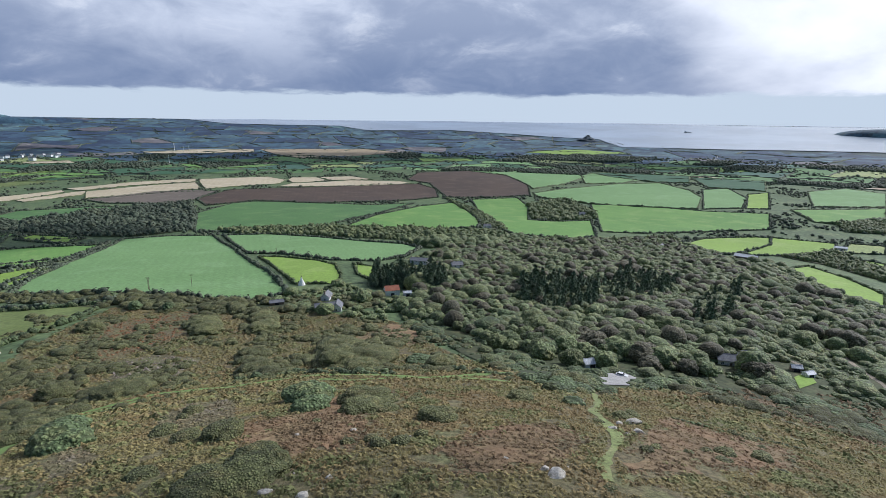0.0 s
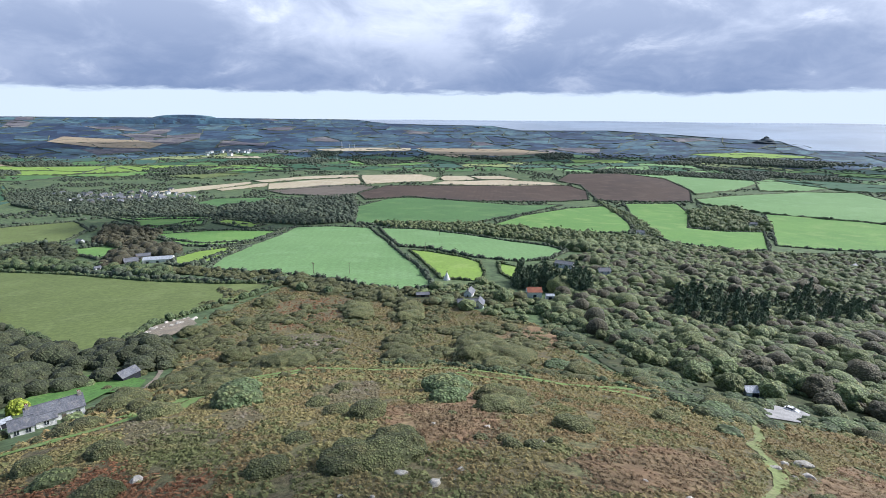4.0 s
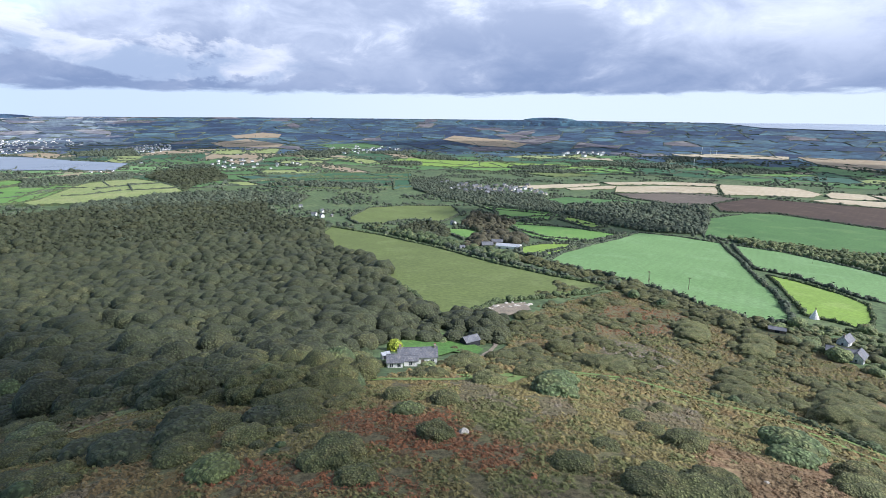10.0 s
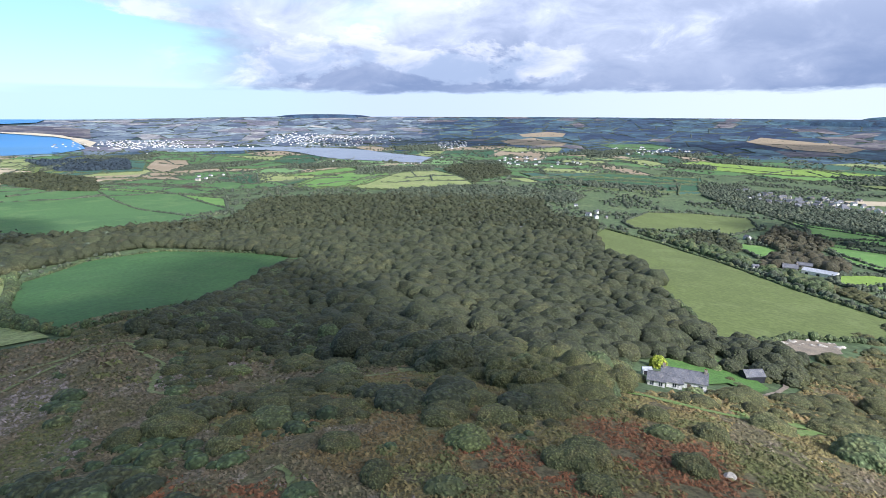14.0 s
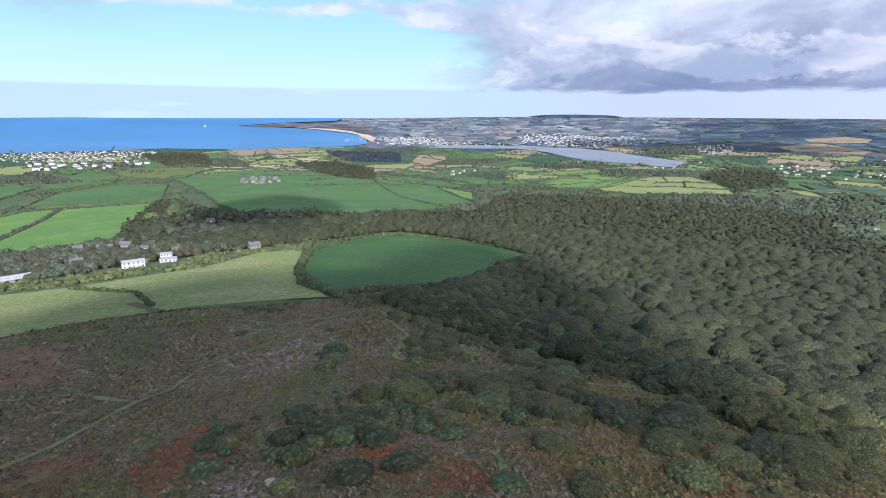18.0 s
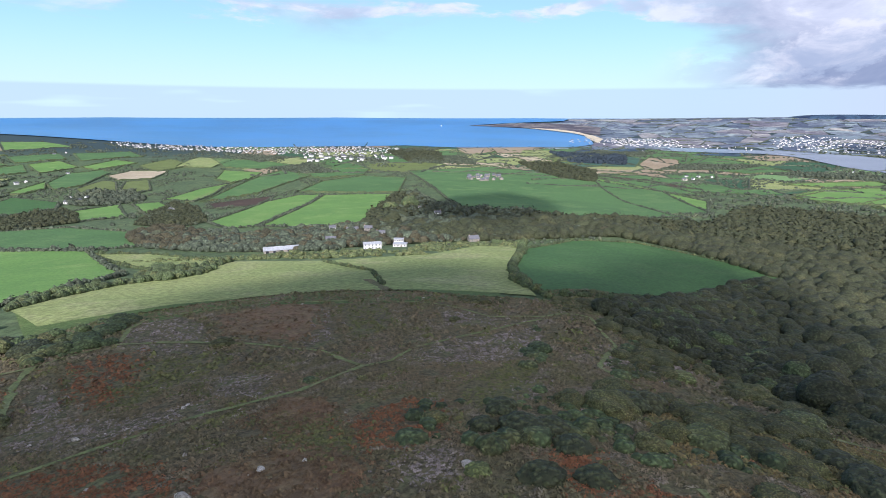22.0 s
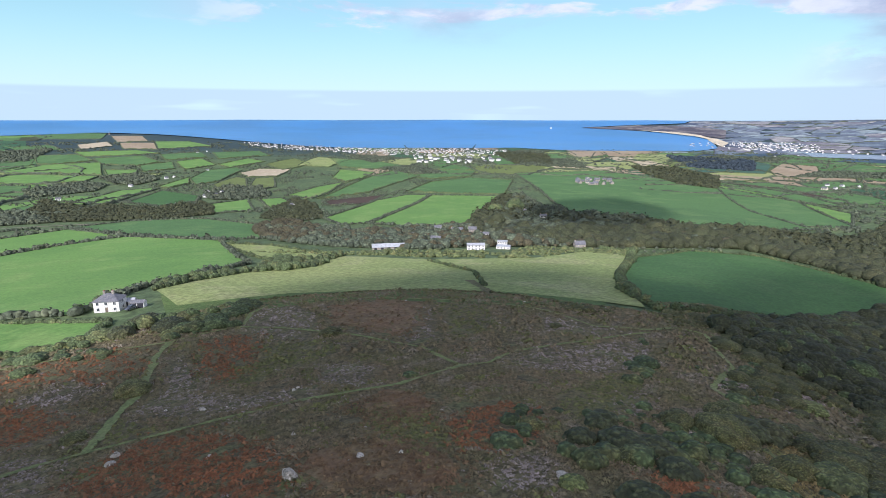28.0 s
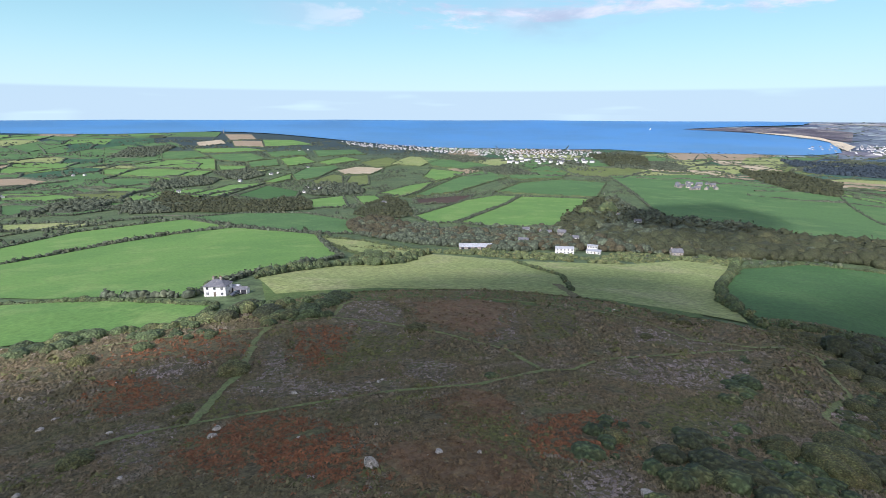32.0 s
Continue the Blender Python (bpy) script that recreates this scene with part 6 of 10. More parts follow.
hedge(HEDGE, [(-1149.5, 1245.1), (-1136.5, 1368.6), (-1000.6, 1397.1), (-1039.3, 1249), (-1149.5, 1245.1)], 2.1)
field('green', 'smooth green pasture bounded by hedges', [(-706.4, 801.5), (-725.4, 906.6), (-633, 977.9), (-540.2, 982.9), (-602.4, 911.3), (-637.2, 820.5), (-633.4, 750.8)])
hedge(HEDGE, [(-706.4, 801.5), (-725.4, 906.6), (-633, 977.9), (-540.2, 982.9), (-602.4, 911.3), (-637.2, 820.5), (-633.4, 750.8), (-706.4, 801.5)], 2.1)
field('tan', 'tan harvested field with faint rows', [(-2493, 2306.4), (-2380.5, 2379.1), (-2150.1, 2296.3), (-2058.7, 2106.1), (-2252, 2077.6)])
hedge(HEDGE, [(-2493, 2306.4), (-2380.5, 2379.1), (-2150.1, 2296.3), (-2058.7, 2106.1), (-2252, 2077.6), (-2493, 2306.4)], 2.1)
field('straw', 'pale straw-coloured stubble field', [(-1341, 2427.5), (-1180.6, 2573.1), (-905.5, 2621.3), (-848.9, 2456), (-1248.8, 2360.1)])
hedge(HEDGE, [(-1341, 2427.5), (-1180.6, 2573.1), (-905.5, 2621.3), (-848.9, 2456), (-1248.8, 2360.1), (-1341, 2427.5)], 2.1)
field('tan', 'tan harvested field with faint rows', [(-879.3, 2630.2), (-692.1, 2690.2), (-377.7, 2708.5), (-197.1, 2569.7), (-403.5, 2356.8), (-702.6, 2331.2)])
hedge(HEDGE, [(-879.3, 2630.2), (-692.1, 2690.2), (-377.7, 2708.5), (-197.1, 2569.7), (-403.5, 2356.8), (-702.6, 2331.2), (-879.3, 2630.2)], 2.1)
field('lime', 'yellow-green meadow beside the wood', [(-102.3, 2252.9), (103, 2236.2), (120.2, 2134.3), (-73.2, 2096.3)])
hedge(HEDGE, [(-102.3, 2252.9), (103, 2236.2), (120.2, 2134.3), (-73.2, 2096.3), (-102.3, 2252.9)], 2.1)
field('straw', 'pale straw-coloured stubble field', [(-1457.7, 1883), (-1324.9, 1929.3), (-1247.2, 1847.9), (-1387.3, 1820.6)])
hedge(HEDGE, [(-1457.7, 1883), (-1324.9, 1929.3), (-1247.2, 1847.9), (-1387.3, 1820.6), (-1457.7, 1883)], 2.1)
field('bright', 'bright green grazing field bounded by hedges', [(-908.4, 1877.3), (-783.4, 2000.3), (-592.4, 1962.3), (-641.9, 1850.8), (-814.9, 1767.3)])
hedge(HEDGE, [(-908.4, 1877.3), (-783.4, 2000.3), (-592.4, 1962.3), (-641.9, 1850.8), (-814.9, 1767.3), (-908.4, 1877.3)], 2.1)
field('olive', 'olive-green ley field below the hill', [(-619.1, 309.4), (-514.1, 324.9), (-406.8, 321.2), (-309.5, 304), (-247.2, 302.2), (-204.3, 312.6), (-199.8, 273.7), (-204.8, 245.7), (-210.2, 206.8), (-201.6, 185.6), (-195, 156.8), (-217.2, 167), (-254.9, 179.1), (-325.3, 204.2), (-404.4, 231.7), (-454.1, 225.3), (-532.1, 245.6)])
hedge(HEDGE, [(-619.1, 309.4), (-514.1, 324.9), (-406.8, 321.2), (-309.5, 304), (-247.2, 302.2), (-204.3, 312.6), (-199.8, 273.7), (-204.8, 245.7), (-210.2, 206.8), (-201.6, 185.6), (-195, 156.8), (-217.2, 167), (-254.9, 179.1), (-325.3, 204.2), (-404.4, 231.7), (-454.1, 225.3), (-532.1, 245.6), (-619.1, 309.4)], 2.1)
field('bright', 'bright green grazing field bounded by hedges', [(-557.6, 399.3), (-540.2, 427.2), (-510.2, 469.4), (-450.5, 419), (-446, 384.6), (-488.7, 403.5), (-524.5, 379.6)])
hedge(HEDGE, [(-557.6, 399.3), (-540.2, 427.2), (-510.2, 469.4), (-450.5, 419), (-446, 384.6), (-488.7, 403.5), (-524.5, 379.6), (-557.6, 399.3)], 2.1)
field('bright', 'bright green grazing field bounded by hedges', [(-532.6, 533.7), (-482, 585.5), (-405, 639.7), (-368.9, 511.5), (-386.1, 469.9), (-434.7, 474.8)])
hedge(HEDGE, [(-532.6, 533.7), (-482, 585.5), (-405, 639.7), (-368.9, 511.5), (-386.1, 469.9), (-434.7, 474.8), (-532.6, 533.7)], 2.1)
field('lime', 'yellow-green meadow beside the wood', [(-346.3, 362.8), (-383, 418.7), (-358.7, 486.8), (-337.6, 411.4), (-324, 362.3)])
hedge(HEDGE, [(-346.3, 362.8), (-383, 418.7), (-358.7, 486.8), (-337.6, 411.4), (-324, 362.3), (-346.3, 362.8)], 2.1)
field('olive', 'olive-green ley field below the hill', [(-679.4, 365.9), (-773, 458.3), (-771, 535.5), (-729.5, 603.1), (-645.2, 550.7), (-589.9, 466.6), (-634.1, 439.6), (-607.4, 384.5), (-627.2, 353.7)])
hedge(HEDGE, [(-679.4, 365.9), (-773, 458.3), (-771, 535.5), (-729.5, 603.1), (-645.2, 550.7), (-589.9, 466.6), (-634.1, 439.6), (-607.4, 384.5), (-627.2, 353.7), (-679.4, 365.9)], 2.1)
field('bright', 'bright green grazing field bounded by hedges', [(-781.3, 674.3), (-653.4, 640.6), (-562.8, 682.6), (-529, 628.5), (-564.3, 602.6), (-558.7, 547.9), (-628.1, 615.8)])
hedge(HEDGE, [(-781.3, 674.3), (-653.4, 640.6), (-562.8, 682.6), (-529, 628.5), (-564.3, 602.6), (-558.7, 547.9), (-628.1, 615.8), (-781.3, 674.3)], 2.1)
field('lime', 'yellow-green meadow beside the wood', [(-530.8, 651), (-532.6, 689.1), (-455.2, 671.7), (-452.5, 625.8)])
hedge(HEDGE, [(-530.8, 651), (-532.6, 689.1), (-455.2, 671.7), (-452.5, 625.8), (-530.8, 651)], 2.1)
field('dark', 'dark green crop field', [(-1125.3, 425.2), (-1221.6, 534.4), (-1335.4, 677.9), (-1317.6, 918.6), (-1055.9, 743.2), (-1019.4, 593), (-1044.8, 490.9), (-1069.2, 420)])
hedge(HEDGE, [(-1125.3, 425.2), (-1221.6, 534.4), (-1335.4, 677.9), (-1317.6, 918.6), (-1055.9, 743.2), (-1019.4, 593), (-1044.8, 490.9), (-1069.2, 420), (-1125.3, 425.2)], 2.1)
field('lime', 'yellow-green meadow beside the wood', [(-1641.7, 1027.1), (-1786, 1247.6), (-1591.4, 1374.5), (-1303.5, 1570.9), (-1133.8, 1617.3), (-1276.3, 1386.6), (-1383.2, 1245.7), (-1539.4, 1097.9)])
hedge(HEDGE, [(-1641.7, 1027.1), (-1786, 1247.6), (-1591.4, 1374.5), (-1303.5, 1570.9), (-1133.8, 1617.3), (-1276.3, 1386.6), (-1383.2, 1245.7), (-1539.4, 1097.9), (-1641.7, 1027.1)], 2.1)
field('bright', 'bright green grazing field bounded by hedges', [(-1452, 1152.4), (-1263.7, 1372.9), (-1143.5, 1531.3), (-1133.5, 1367.3), (-1299.2, 1170.1)])
hedge(HEDGE, [(-1452, 1152.4), (-1263.7, 1372.9), (-1143.5, 1531.3), (-1133.5, 1367.3), (-1299.2, 1170.1), (-1452, 1152.4)], 2.1)
field('tan', 'tan harvested field with faint rows', [(-2767.5, 2294.3), (-2494.7, 2341.6), (-2123.9, 2303), (-2008.8, 2090.8), (-2228.4, 2007), (-2613, 2077.1)])
field('tan', 'tan harvested field with faint rows', [(-3401.4, 1068.9), (-3519.8, 1308.9), (-3370.9, 1372.3), (-3177.9, 1275.5), (-3223.9, 1041.1)])
field('tan', 'tan harvested field with faint rows', [(-3001.6, 832.3), (-3164, 1080.8), (-2710.9, 1113.3), (-2543.5, 1016.8), (-2604.3, 789.1)])
field('green', 'smooth green pasture bounded by hedges', [(-2667.6, 1271), (-2629.1, 1543.8), (-2330.7, 1494.5), (-2202.2, 1178.7)])
hedge(HEDGE, [(-2667.6, 1271), (-2629.1, 1543.8), (-2330.7, 1494.5), (-2202.2, 1178.7), (-2667.6, 1271)], 2.1)
hedge(HEDGE, [(-1126.8, 443.4), (-1179.7, 597.6), (-1172.4, 816.8)], 2.2, 'hedge')
hedge(HEDGE, [(-1250.5, 589.7), (-1255.9, 732.4), (-1247.4, 875.1)], 2.2, 'hedge')
hedge(HEDGE, [(-603.9, 348.5), (-531.1, 351.4), (-422.5, 333.7), (-333.4, 313.6), (-250.3, 306), (-205.5, 314.4)], 3, 'hedge')
field('bright', 'bright green grazing field bounded by hedges', [(-1143.5, -118.5), (-1292.9, -81.5), (-1428.9, -3.1), (-1448.9, 86.1), (-1268.9, 22.6), (-1112.1, -26.2)])
hedge(HEDGE, [(-1143.5, -118.5), (-1292.9, -81.5), (-1428.9, -3.1), (-1448.9, 86.1), (-1268.9, 22.6), (-1112.1, -26.2), (-1143.5, -118.5)], 2.1)
field('tan', 'tan harvested field with faint rows', [(-1679.2, -582.8), (-1887.9, -623.6), (-1872.3, -524.8), (-1628.2, -443.9), (-1503, -424.9), (-1567.8, -528.7)])
hedge(HEDGE, [(-1679.2, -582.8), (-1887.9, -623.6), (-1872.3, -524.8), (-1628.2, -443.9), (-1503, -424.9), (-1567.8, -528.7), (-1679.2, -582.8)], 2.1)
field('lime', 'yellow-green meadow beside the wood', [(295.8, 672.2), (369.7, 734.3), (465.3, 761.9), (545.9, 725.1), (501.9, 664), (416.1, 620.6), (326.6, 592.9), (287.2, 605.6)])
hedge(HEDGE, [(295.8, 672.2), (369.7, 734.3), (465.3, 761.9), (545.9, 725.1), (501.9, 664), (416.1, 620.6), (326.6, 592.9), (287.2, 605.6), (295.8, 672.2)], 2.1)
field('lime', 'yellow-green meadow beside the wood', [(328.8, 499.2), (381.4, 539.8), (370.2, 470), (342.3, 393.8), (293.7, 335.4), (292, 367.2), (297, 416.5), (302.7, 454.4)])
hedge(HEDGE, [(328.8, 499.2), (381.4, 539.8), (370.2, 470), (342.3, 393.8), (293.7, 335.4), (292, 367.2), (297, 416.5), (302.7, 454.4), (328.8, 499.2)], 2.1)
field('lime', 'yellow-green meadow beside the wood', [(431.8, 585.1), (499.5, 614.1), (510.2, 595.9), (445.7, 517.6), (419.8, 535.2)])
hedge(HEDGE, [(431.8, 585.1), (499.5, 614.1), (510.2, 595.9), (445.7, 517.6), (419.8, 535.2), (431.8, 585.1)], 2.1)
field('pale', 'pale dry grazing land on the slope', [(563.1, 727.1), (606, 713.9), (564.9, 662.9), (507.4, 661.6)])
hedge(HEDGE, [(563.1, 727.1), (606, 713.9), (564.9, 662.9), (507.4, 661.6), (563.1, 727.1)], 2.1)
field('bright', 'bright green grazing field bounded by hedges', [(676.7, 1031.9), (782, 1055.7), (910.5, 1092.1), (808.7, 965.9), (655.7, 879.3), (630.4, 897.7)])
hedge(HEDGE, [(676.7, 1031.9), (782, 1055.7), (910.5, 1092.1), (808.7, 965.9), (655.7, 879.3), (630.4, 897.7), (676.7, 1031.9)], 2.1)
field('mint', 'pale green crop field with faint drill lines', [(901.8, 1322.8), (1039.3, 1377.5), (1070, 1292.4), (928.2, 1114.3), (765.7, 1098.3)])
hedge(HEDGE, [(901.8, 1322.8), (1039.3, 1377.5), (1070, 1292.4), (928.2, 1114.3), (765.7, 1098.3), (901.8, 1322.8)], 2.1)
field('pale', 'pale dry grazing land on the slope', [(-1093.3, -2.5), (-1253.6, 48.7), (-1394.2, 125.3), (-1447.1, 218.1), (-1255.3, 253.6), (-1081.8, 247.1), (-1045.6, 149), (-1032.9, 73)])
hedge(HEDGE, [(-1093.3, -2.5), (-1253.6, 48.7), (-1394.2, 125.3), (-1447.1, 218.1), (-1255.3, 253.6), (-1081.8, 247.1), (-1045.6, 149), (-1032.9, 73), (-1093.3, -2.5)], 2.1)
field('bright', 'bright green grazing field bounded by hedges', [(-1184.9, -121.3), (-1322.9, -86.6), (-1424.2, 10.6), (-1378.2, 109.8), (-1145.5, 27), (-1098.2, -71.7)])
hedge(HEDGE, [(-1184.9, -121.3), (-1322.9, -86.6), (-1424.2, 10.6), (-1378.2, 109.8), (-1145.5, 27), (-1098.2, -71.7), (-1184.9, -121.3)], 2.1)
field('bright', 'bright green grazing field bounded by hedges', [(-1359.8, -167.9), (-1550.3, -4.9), (-1482.6, 26.2), (-1358.2, -89)])
hedge(HEDGE, [(-1359.8, -167.9), (-1550.3, -4.9), (-1482.6, 26.2), (-1358.2, -89), (-1359.8, -167.9)], 2.1)
field('green', 'smooth green pasture bounded by hedges', [(-1677.6, -466.7), (-2071, -485.6), (-1856.1, -277.8), (-1658.7, -178.4), (-1544.6, -264.3)])
hedge(HEDGE, [(-1677.6, -466.7), (-2071, -485.6), (-1856.1, -277.8), (-1658.7, -178.4), (-1544.6, -264.3), (-1677.6, -466.7)], 2.1)

# ---- fields to the north ----
field('bright', 'bright green grazing field bounded by hedges', [(88.7, -491.5), (56.9, -516.1), (13.5, -553.9), (-28.2, -577.2), (-88.4, -587.7), (-116.3, -537.1), (-147.6, -490.7), (-116.9, -334.1), (-81, -306.5), (-55.1, -289.4), (-32.2, -256.8), (-15.8, -232.6), (15.9, -261.4), (60.7, -322.2)])
hedge(HEDGE, [(88.7, -491.5), (56.9, -516.1), (13.5, -553.9), (-28.2, -577.2), (-88.4, -587.7), (-116.3, -537.1), (-147.6, -490.7), (-116.9, -334.1), (-81, -306.5), (-55.1, -289.4), (-32.2, -256.8), (-15.8, -232.6), (15.9, -261.4)], 2.1)
field('bright', 'bright green grazing field bounded by hedges', [(107.5, -608.3), (57, -679), (-54.7, -706.7), (-88.9, -598.1), (-28.7, -586.3), (13.6, -562.7), (58, -528.1), (91.1, -506)])
hedge(HEDGE, [(107.5, -608.3), (57, -679), (-54.7, -706.7), (-88.9, -598.1), (-28.7, -586.3), (13.6, -562.7), (58, -528.1)], 2.1)
field('green', 'smooth green pasture bounded by hedges', [(-56.9, -717.2), (-115.4, -721), (-190.6, -677.3), (-221.6, -597.6), (-197.3, -486.3), (-151.1, -498.5), (-119.4, -545.8), (-91.7, -601.2)])
hedge(HEDGE, [(-56.9, -717.2), (-115.4, -721), (-190.6, -677.3), (-221.6, -597.6), (-197.3, -486.3), (-151.1, -498.5), (-119.4, -545.8), (-91.7, -601.2), (-56.9, -717.2)], 2.1)
field('bright', 'bright green grazing field bounded by hedges', [(56.6, -297.6), (-13.7, -220.9), (-23.5, -209.9), (-12.5, -186.7), (13.3, -192.6), (40.5, -202.2)])
hedge(HEDGE, [(56.6, -297.6), (-13.7, -220.9), (-23.5, -209.9), (-12.5, -186.7), (13.3, -192.6)], 2.1)
hedge(HEDGE, [(123.5, -710), (67.6, -754.7), (-26.8, -757.3)], 1.8)
field('pale', 'pale dry grazing land on the slope', [(-47.9, -257.1), (-71.1, -296.5), (-111.6, -296.6), (-185.7, -341.1), (-216.6, -275.3), (-280.3, -240.7), (-384.9, -254.4), (-396.5, -231.3), (-246.3, -151.7), (-181, -98.4), (-174.7, -114), (-159.6, -145.9), (-124.3, -181.6), (-88.3, -206.6), (-46.6, -215.7)])
hedge(HEDGE, [(-384.9, -254.4), (-397.4, -230.8), (-252.2, -154.6), (-198.3, -112.8)], 2.6, 'hedge')
hedge(HEDGE, [(-50, -267.5), (-71.1, -296.5), (-110.7, -294.2), (-183.9, -337.9)], 3, 'hedge')
hedge(HEDGE, [(-212.7, -270.4), (-198.9, -212.1), (-162, -165.3)], 1.4, 'hedge')
field('deep', 'deep green pasture beside the oak wood', [(-367.3, -211.6), (-451.7, -210.8), (-500.3, -170.7), (-496.1, -111.7), (-485.7, -48.9), (-434.5, -42.3), (-337.9, -72.9), (-206.7, -82.5), (-181.3, -93.4), (-213.2, -129.8), (-285.2, -170.5)])
hedge(HEDGE, [(-367.3, -211.6), (-451.7, -210.8), (-500.3, -170.7), (-496.1, -111.7), (-485.7, -48.9), (-434.5, -42.3), (-337.9, -72.9), (-206.7, -82.5), (-181.3, -93.4), (-213.2, -129.8), (-285.2, -170.5), (-367.3, -211.6)], 2.3)
hedge(HEDGE, [(-384.9, -254.4), (-397.4, -230.8), (-252.2, -154.6), (-198.3, -112.8)], 2.6, 'hedge')
hedge(HEDGE, [(-212.7, -270.4), (-198.9, -212.1), (-162, -165.3)], 1.4, 'hedge')
field('green', 'smooth green pasture bounded by hedges', [(-1082, -997), (-1336, -898), (-1309, -705), (-1203, -523.7), (-1093, -326.4), (-830, -176.2), (-712, -227.1), (-590.5, -313.2), (-605, -449.4), (-811, -672)])
hedge(HEDGE, [(-1082, -997), (-1336, -898), (-1309, -705), (-1203, -523.7), (-1093, -326.4), (-830, -176.2), (-712, -227.1), (-590.5, -313.2), (-605, -449.4), (-811, -672), (-1082, -997)], 2.3)
field('pale', 'pale dry grazing land on the slope', [(-2097, -1243), (-2131, -1106), (-1610, -852), (-1721, -1041)])
hedge(HEDGE, [(-2097, -1243), (-2131, -1106), (-1610, -852), (-1721, -1041)], 2.3)
field('green', 'smooth green pasture bounded by hedges', [(-1237, -525.5), (-1265, -414.4), (-1078, -241.7), (-1101, -319.1)])
hedge(HEDGE, [(-1237, -525.5), (-1265, -414.4), (-1078, -241.7), (-1101, -319.1)], 2.3)
field('tan', 'tan harvested field with faint rows', [(-1492, -669), (-1519, -529), (-1409, -476.3), (-1408, -615)])
field('pale', 'pale dry grazing land on the slope', [(-143.8, -469.4), (-174.3, -439.3), (-185, -374.5), (-193.2, -353.1), (-153.5, -311.6), (-142, -330), (-134.6, -361.7), (-138.4, -419.9)])
hedge(HEDGE, [(-143.8, -469.4), (-174.3, -439.3), (-185, -374.5), (-193.2, -353.1), (-153.5, -311.6), (-142, -330), (-134.6, -361.7), (-138.4, -419.9), (-143.8, -469.4)], 2.1)
field('bright', 'bright green grazing field bounded by hedges', [(-316.7, -620.6), (-500.9, -787.5), (-591.6, -820.8), (-626.2, -790.6), (-334, -538.6), (-300.9, -547.7)])
hedge(HEDGE, [(-316.7, -620.6), (-500.9, -787.5), (-591.6, -820.8), (-626.2, -790.6), (-334, -538.6), (-300.9, -547.7), (-316.7, -620.6)], 2.1)
field('bright', 'bright green grazing field bounded by hedges', [(-332.4, -533.5), (-622.7, -782.8), (-718.9, -687.1), (-669.2, -613.1), (-464.8, -471.4), (-405.7, -447.7), (-351.9, -483.2)])
hedge(HEDGE, [(-332.4, -533.5), (-622.7, -782.8), (-718.9, -687.1), (-669.2, -613.1), (-464.8, -471.4), (-405.7, -447.7), (-351.9, -483.2), (-332.4, -533.5)], 2.1)
field('green', 'smooth green pasture bounded by hedges', [(-439.5, -880.3), (-562.4, -904.2), (-841.1, -1104.5), (-904, -1295.8), (-771.2, -1209.9), (-541.4, -980.1)])
hedge(HEDGE, [(-439.5, -880.3), (-562.4, -904.2), (-841.1, -1104.5), (-904, -1295.8), (-771.2, -1209.9), (-541.4, -980.1), (-439.5, -880.3)], 2.1)
field('green', 'smooth green pasture bounded by hedges', [(-623.4, -861.1), (-767.5, -965.1), (-909.8, -986.8), (-939.1, -872.3), (-736.8, -704.4), (-680.1, -768.3)])
hedge(HEDGE, [(-623.4, -861.1), (-767.5, -965.1), (-909.8, -986.8), (-939.1, -872.3), (-736.8, -704.4), (-680.1, -768.3), (-623.4, -861.1)], 2.1)
field('green', 'smooth green pasture bounded by hedges', [(-829.4, -1137.7), (-812.3, -1021.5), (-942.5, -1022.4), (-1046.7, -1112.6), (-976.8, -1228.6), (-944.7, -1295.7)])
hedge(HEDGE, [(-829.4, -1137.7), (-812.3, -1021.5), (-942.5, -1022.4), (-1046.7, -1112.6), (-976.8, -1228.6), (-944.7, -1295.7), (-829.4, -1137.7)], 2.1)
field('plough', 'dark brown ploughed field', [(-432.4, -844.6), (-493.4, -852.1), (-563.3, -845.5), (-470.3, -757.1), (-411, -783.5)])
hedge(HEDGE, [(-432.4, -844.6), (-493.4, -852.1), (-563.3, -845.5), (-470.3, -757.1), (-411, -783.5), (-432.4, -844.6)], 2.1)
field('bright', 'bright green grazing field bounded by hedges', [(-642.3, -1203.9), (-780.4, -1408.5), (-815.1, -1278.5), (-704, -1157.1), (-625.6, -1104.2)])
hedge(HEDGE, [(-642.3, -1203.9), (-780.4, -1408.5), (-815.1, -1278.5), (-704, -1157.1), (-625.6, -1104.2), (-642.3, -1203.9)], 2.1)
field('bright', 'bright green grazing field bounded by hedges', [(-412.3, -953.5), (-524.8, -1048.6), (-617.2, -1094.6), (-502.1, -955.1), (-434.9, -893.4)])
hedge(HEDGE, [(-412.3, -953.5), (-524.8, -1048.6), (-617.2, -1094.6), (-502.1, -955.1), (-434.9, -893.4), (-412.3, -953.5)], 2.1)
field('straw', 'pale straw-coloured stubble field', [(-498.7, -1439.8), (-593.5, -1543), (-668.4, -1494.3), (-549.5, -1316.5), (-476.2, -1316.3)])
hedge(HEDGE, [(-498.7, -1439.8), (-593.5, -1543), (-668.4, -1494.3), (-549.5, -1316.5), (-476.2, -1316.3), (-498.7, -1439.8)], 2.1)
field('olive', 'olive-green ley field below the hill', [(-352.1, -1179.5), (-450.2, -1321.8), (-457.3, -1272.5), (-397, -1108.5), (-333.1, -1082.6)])
hedge(HEDGE, [(-352.1, -1179.5), (-450.2, -1321.8), (-457.3, -1272.5), (-397, -1108.5), (-333.1, -1082.6), (-352.1, -1179.5)], 2.1)
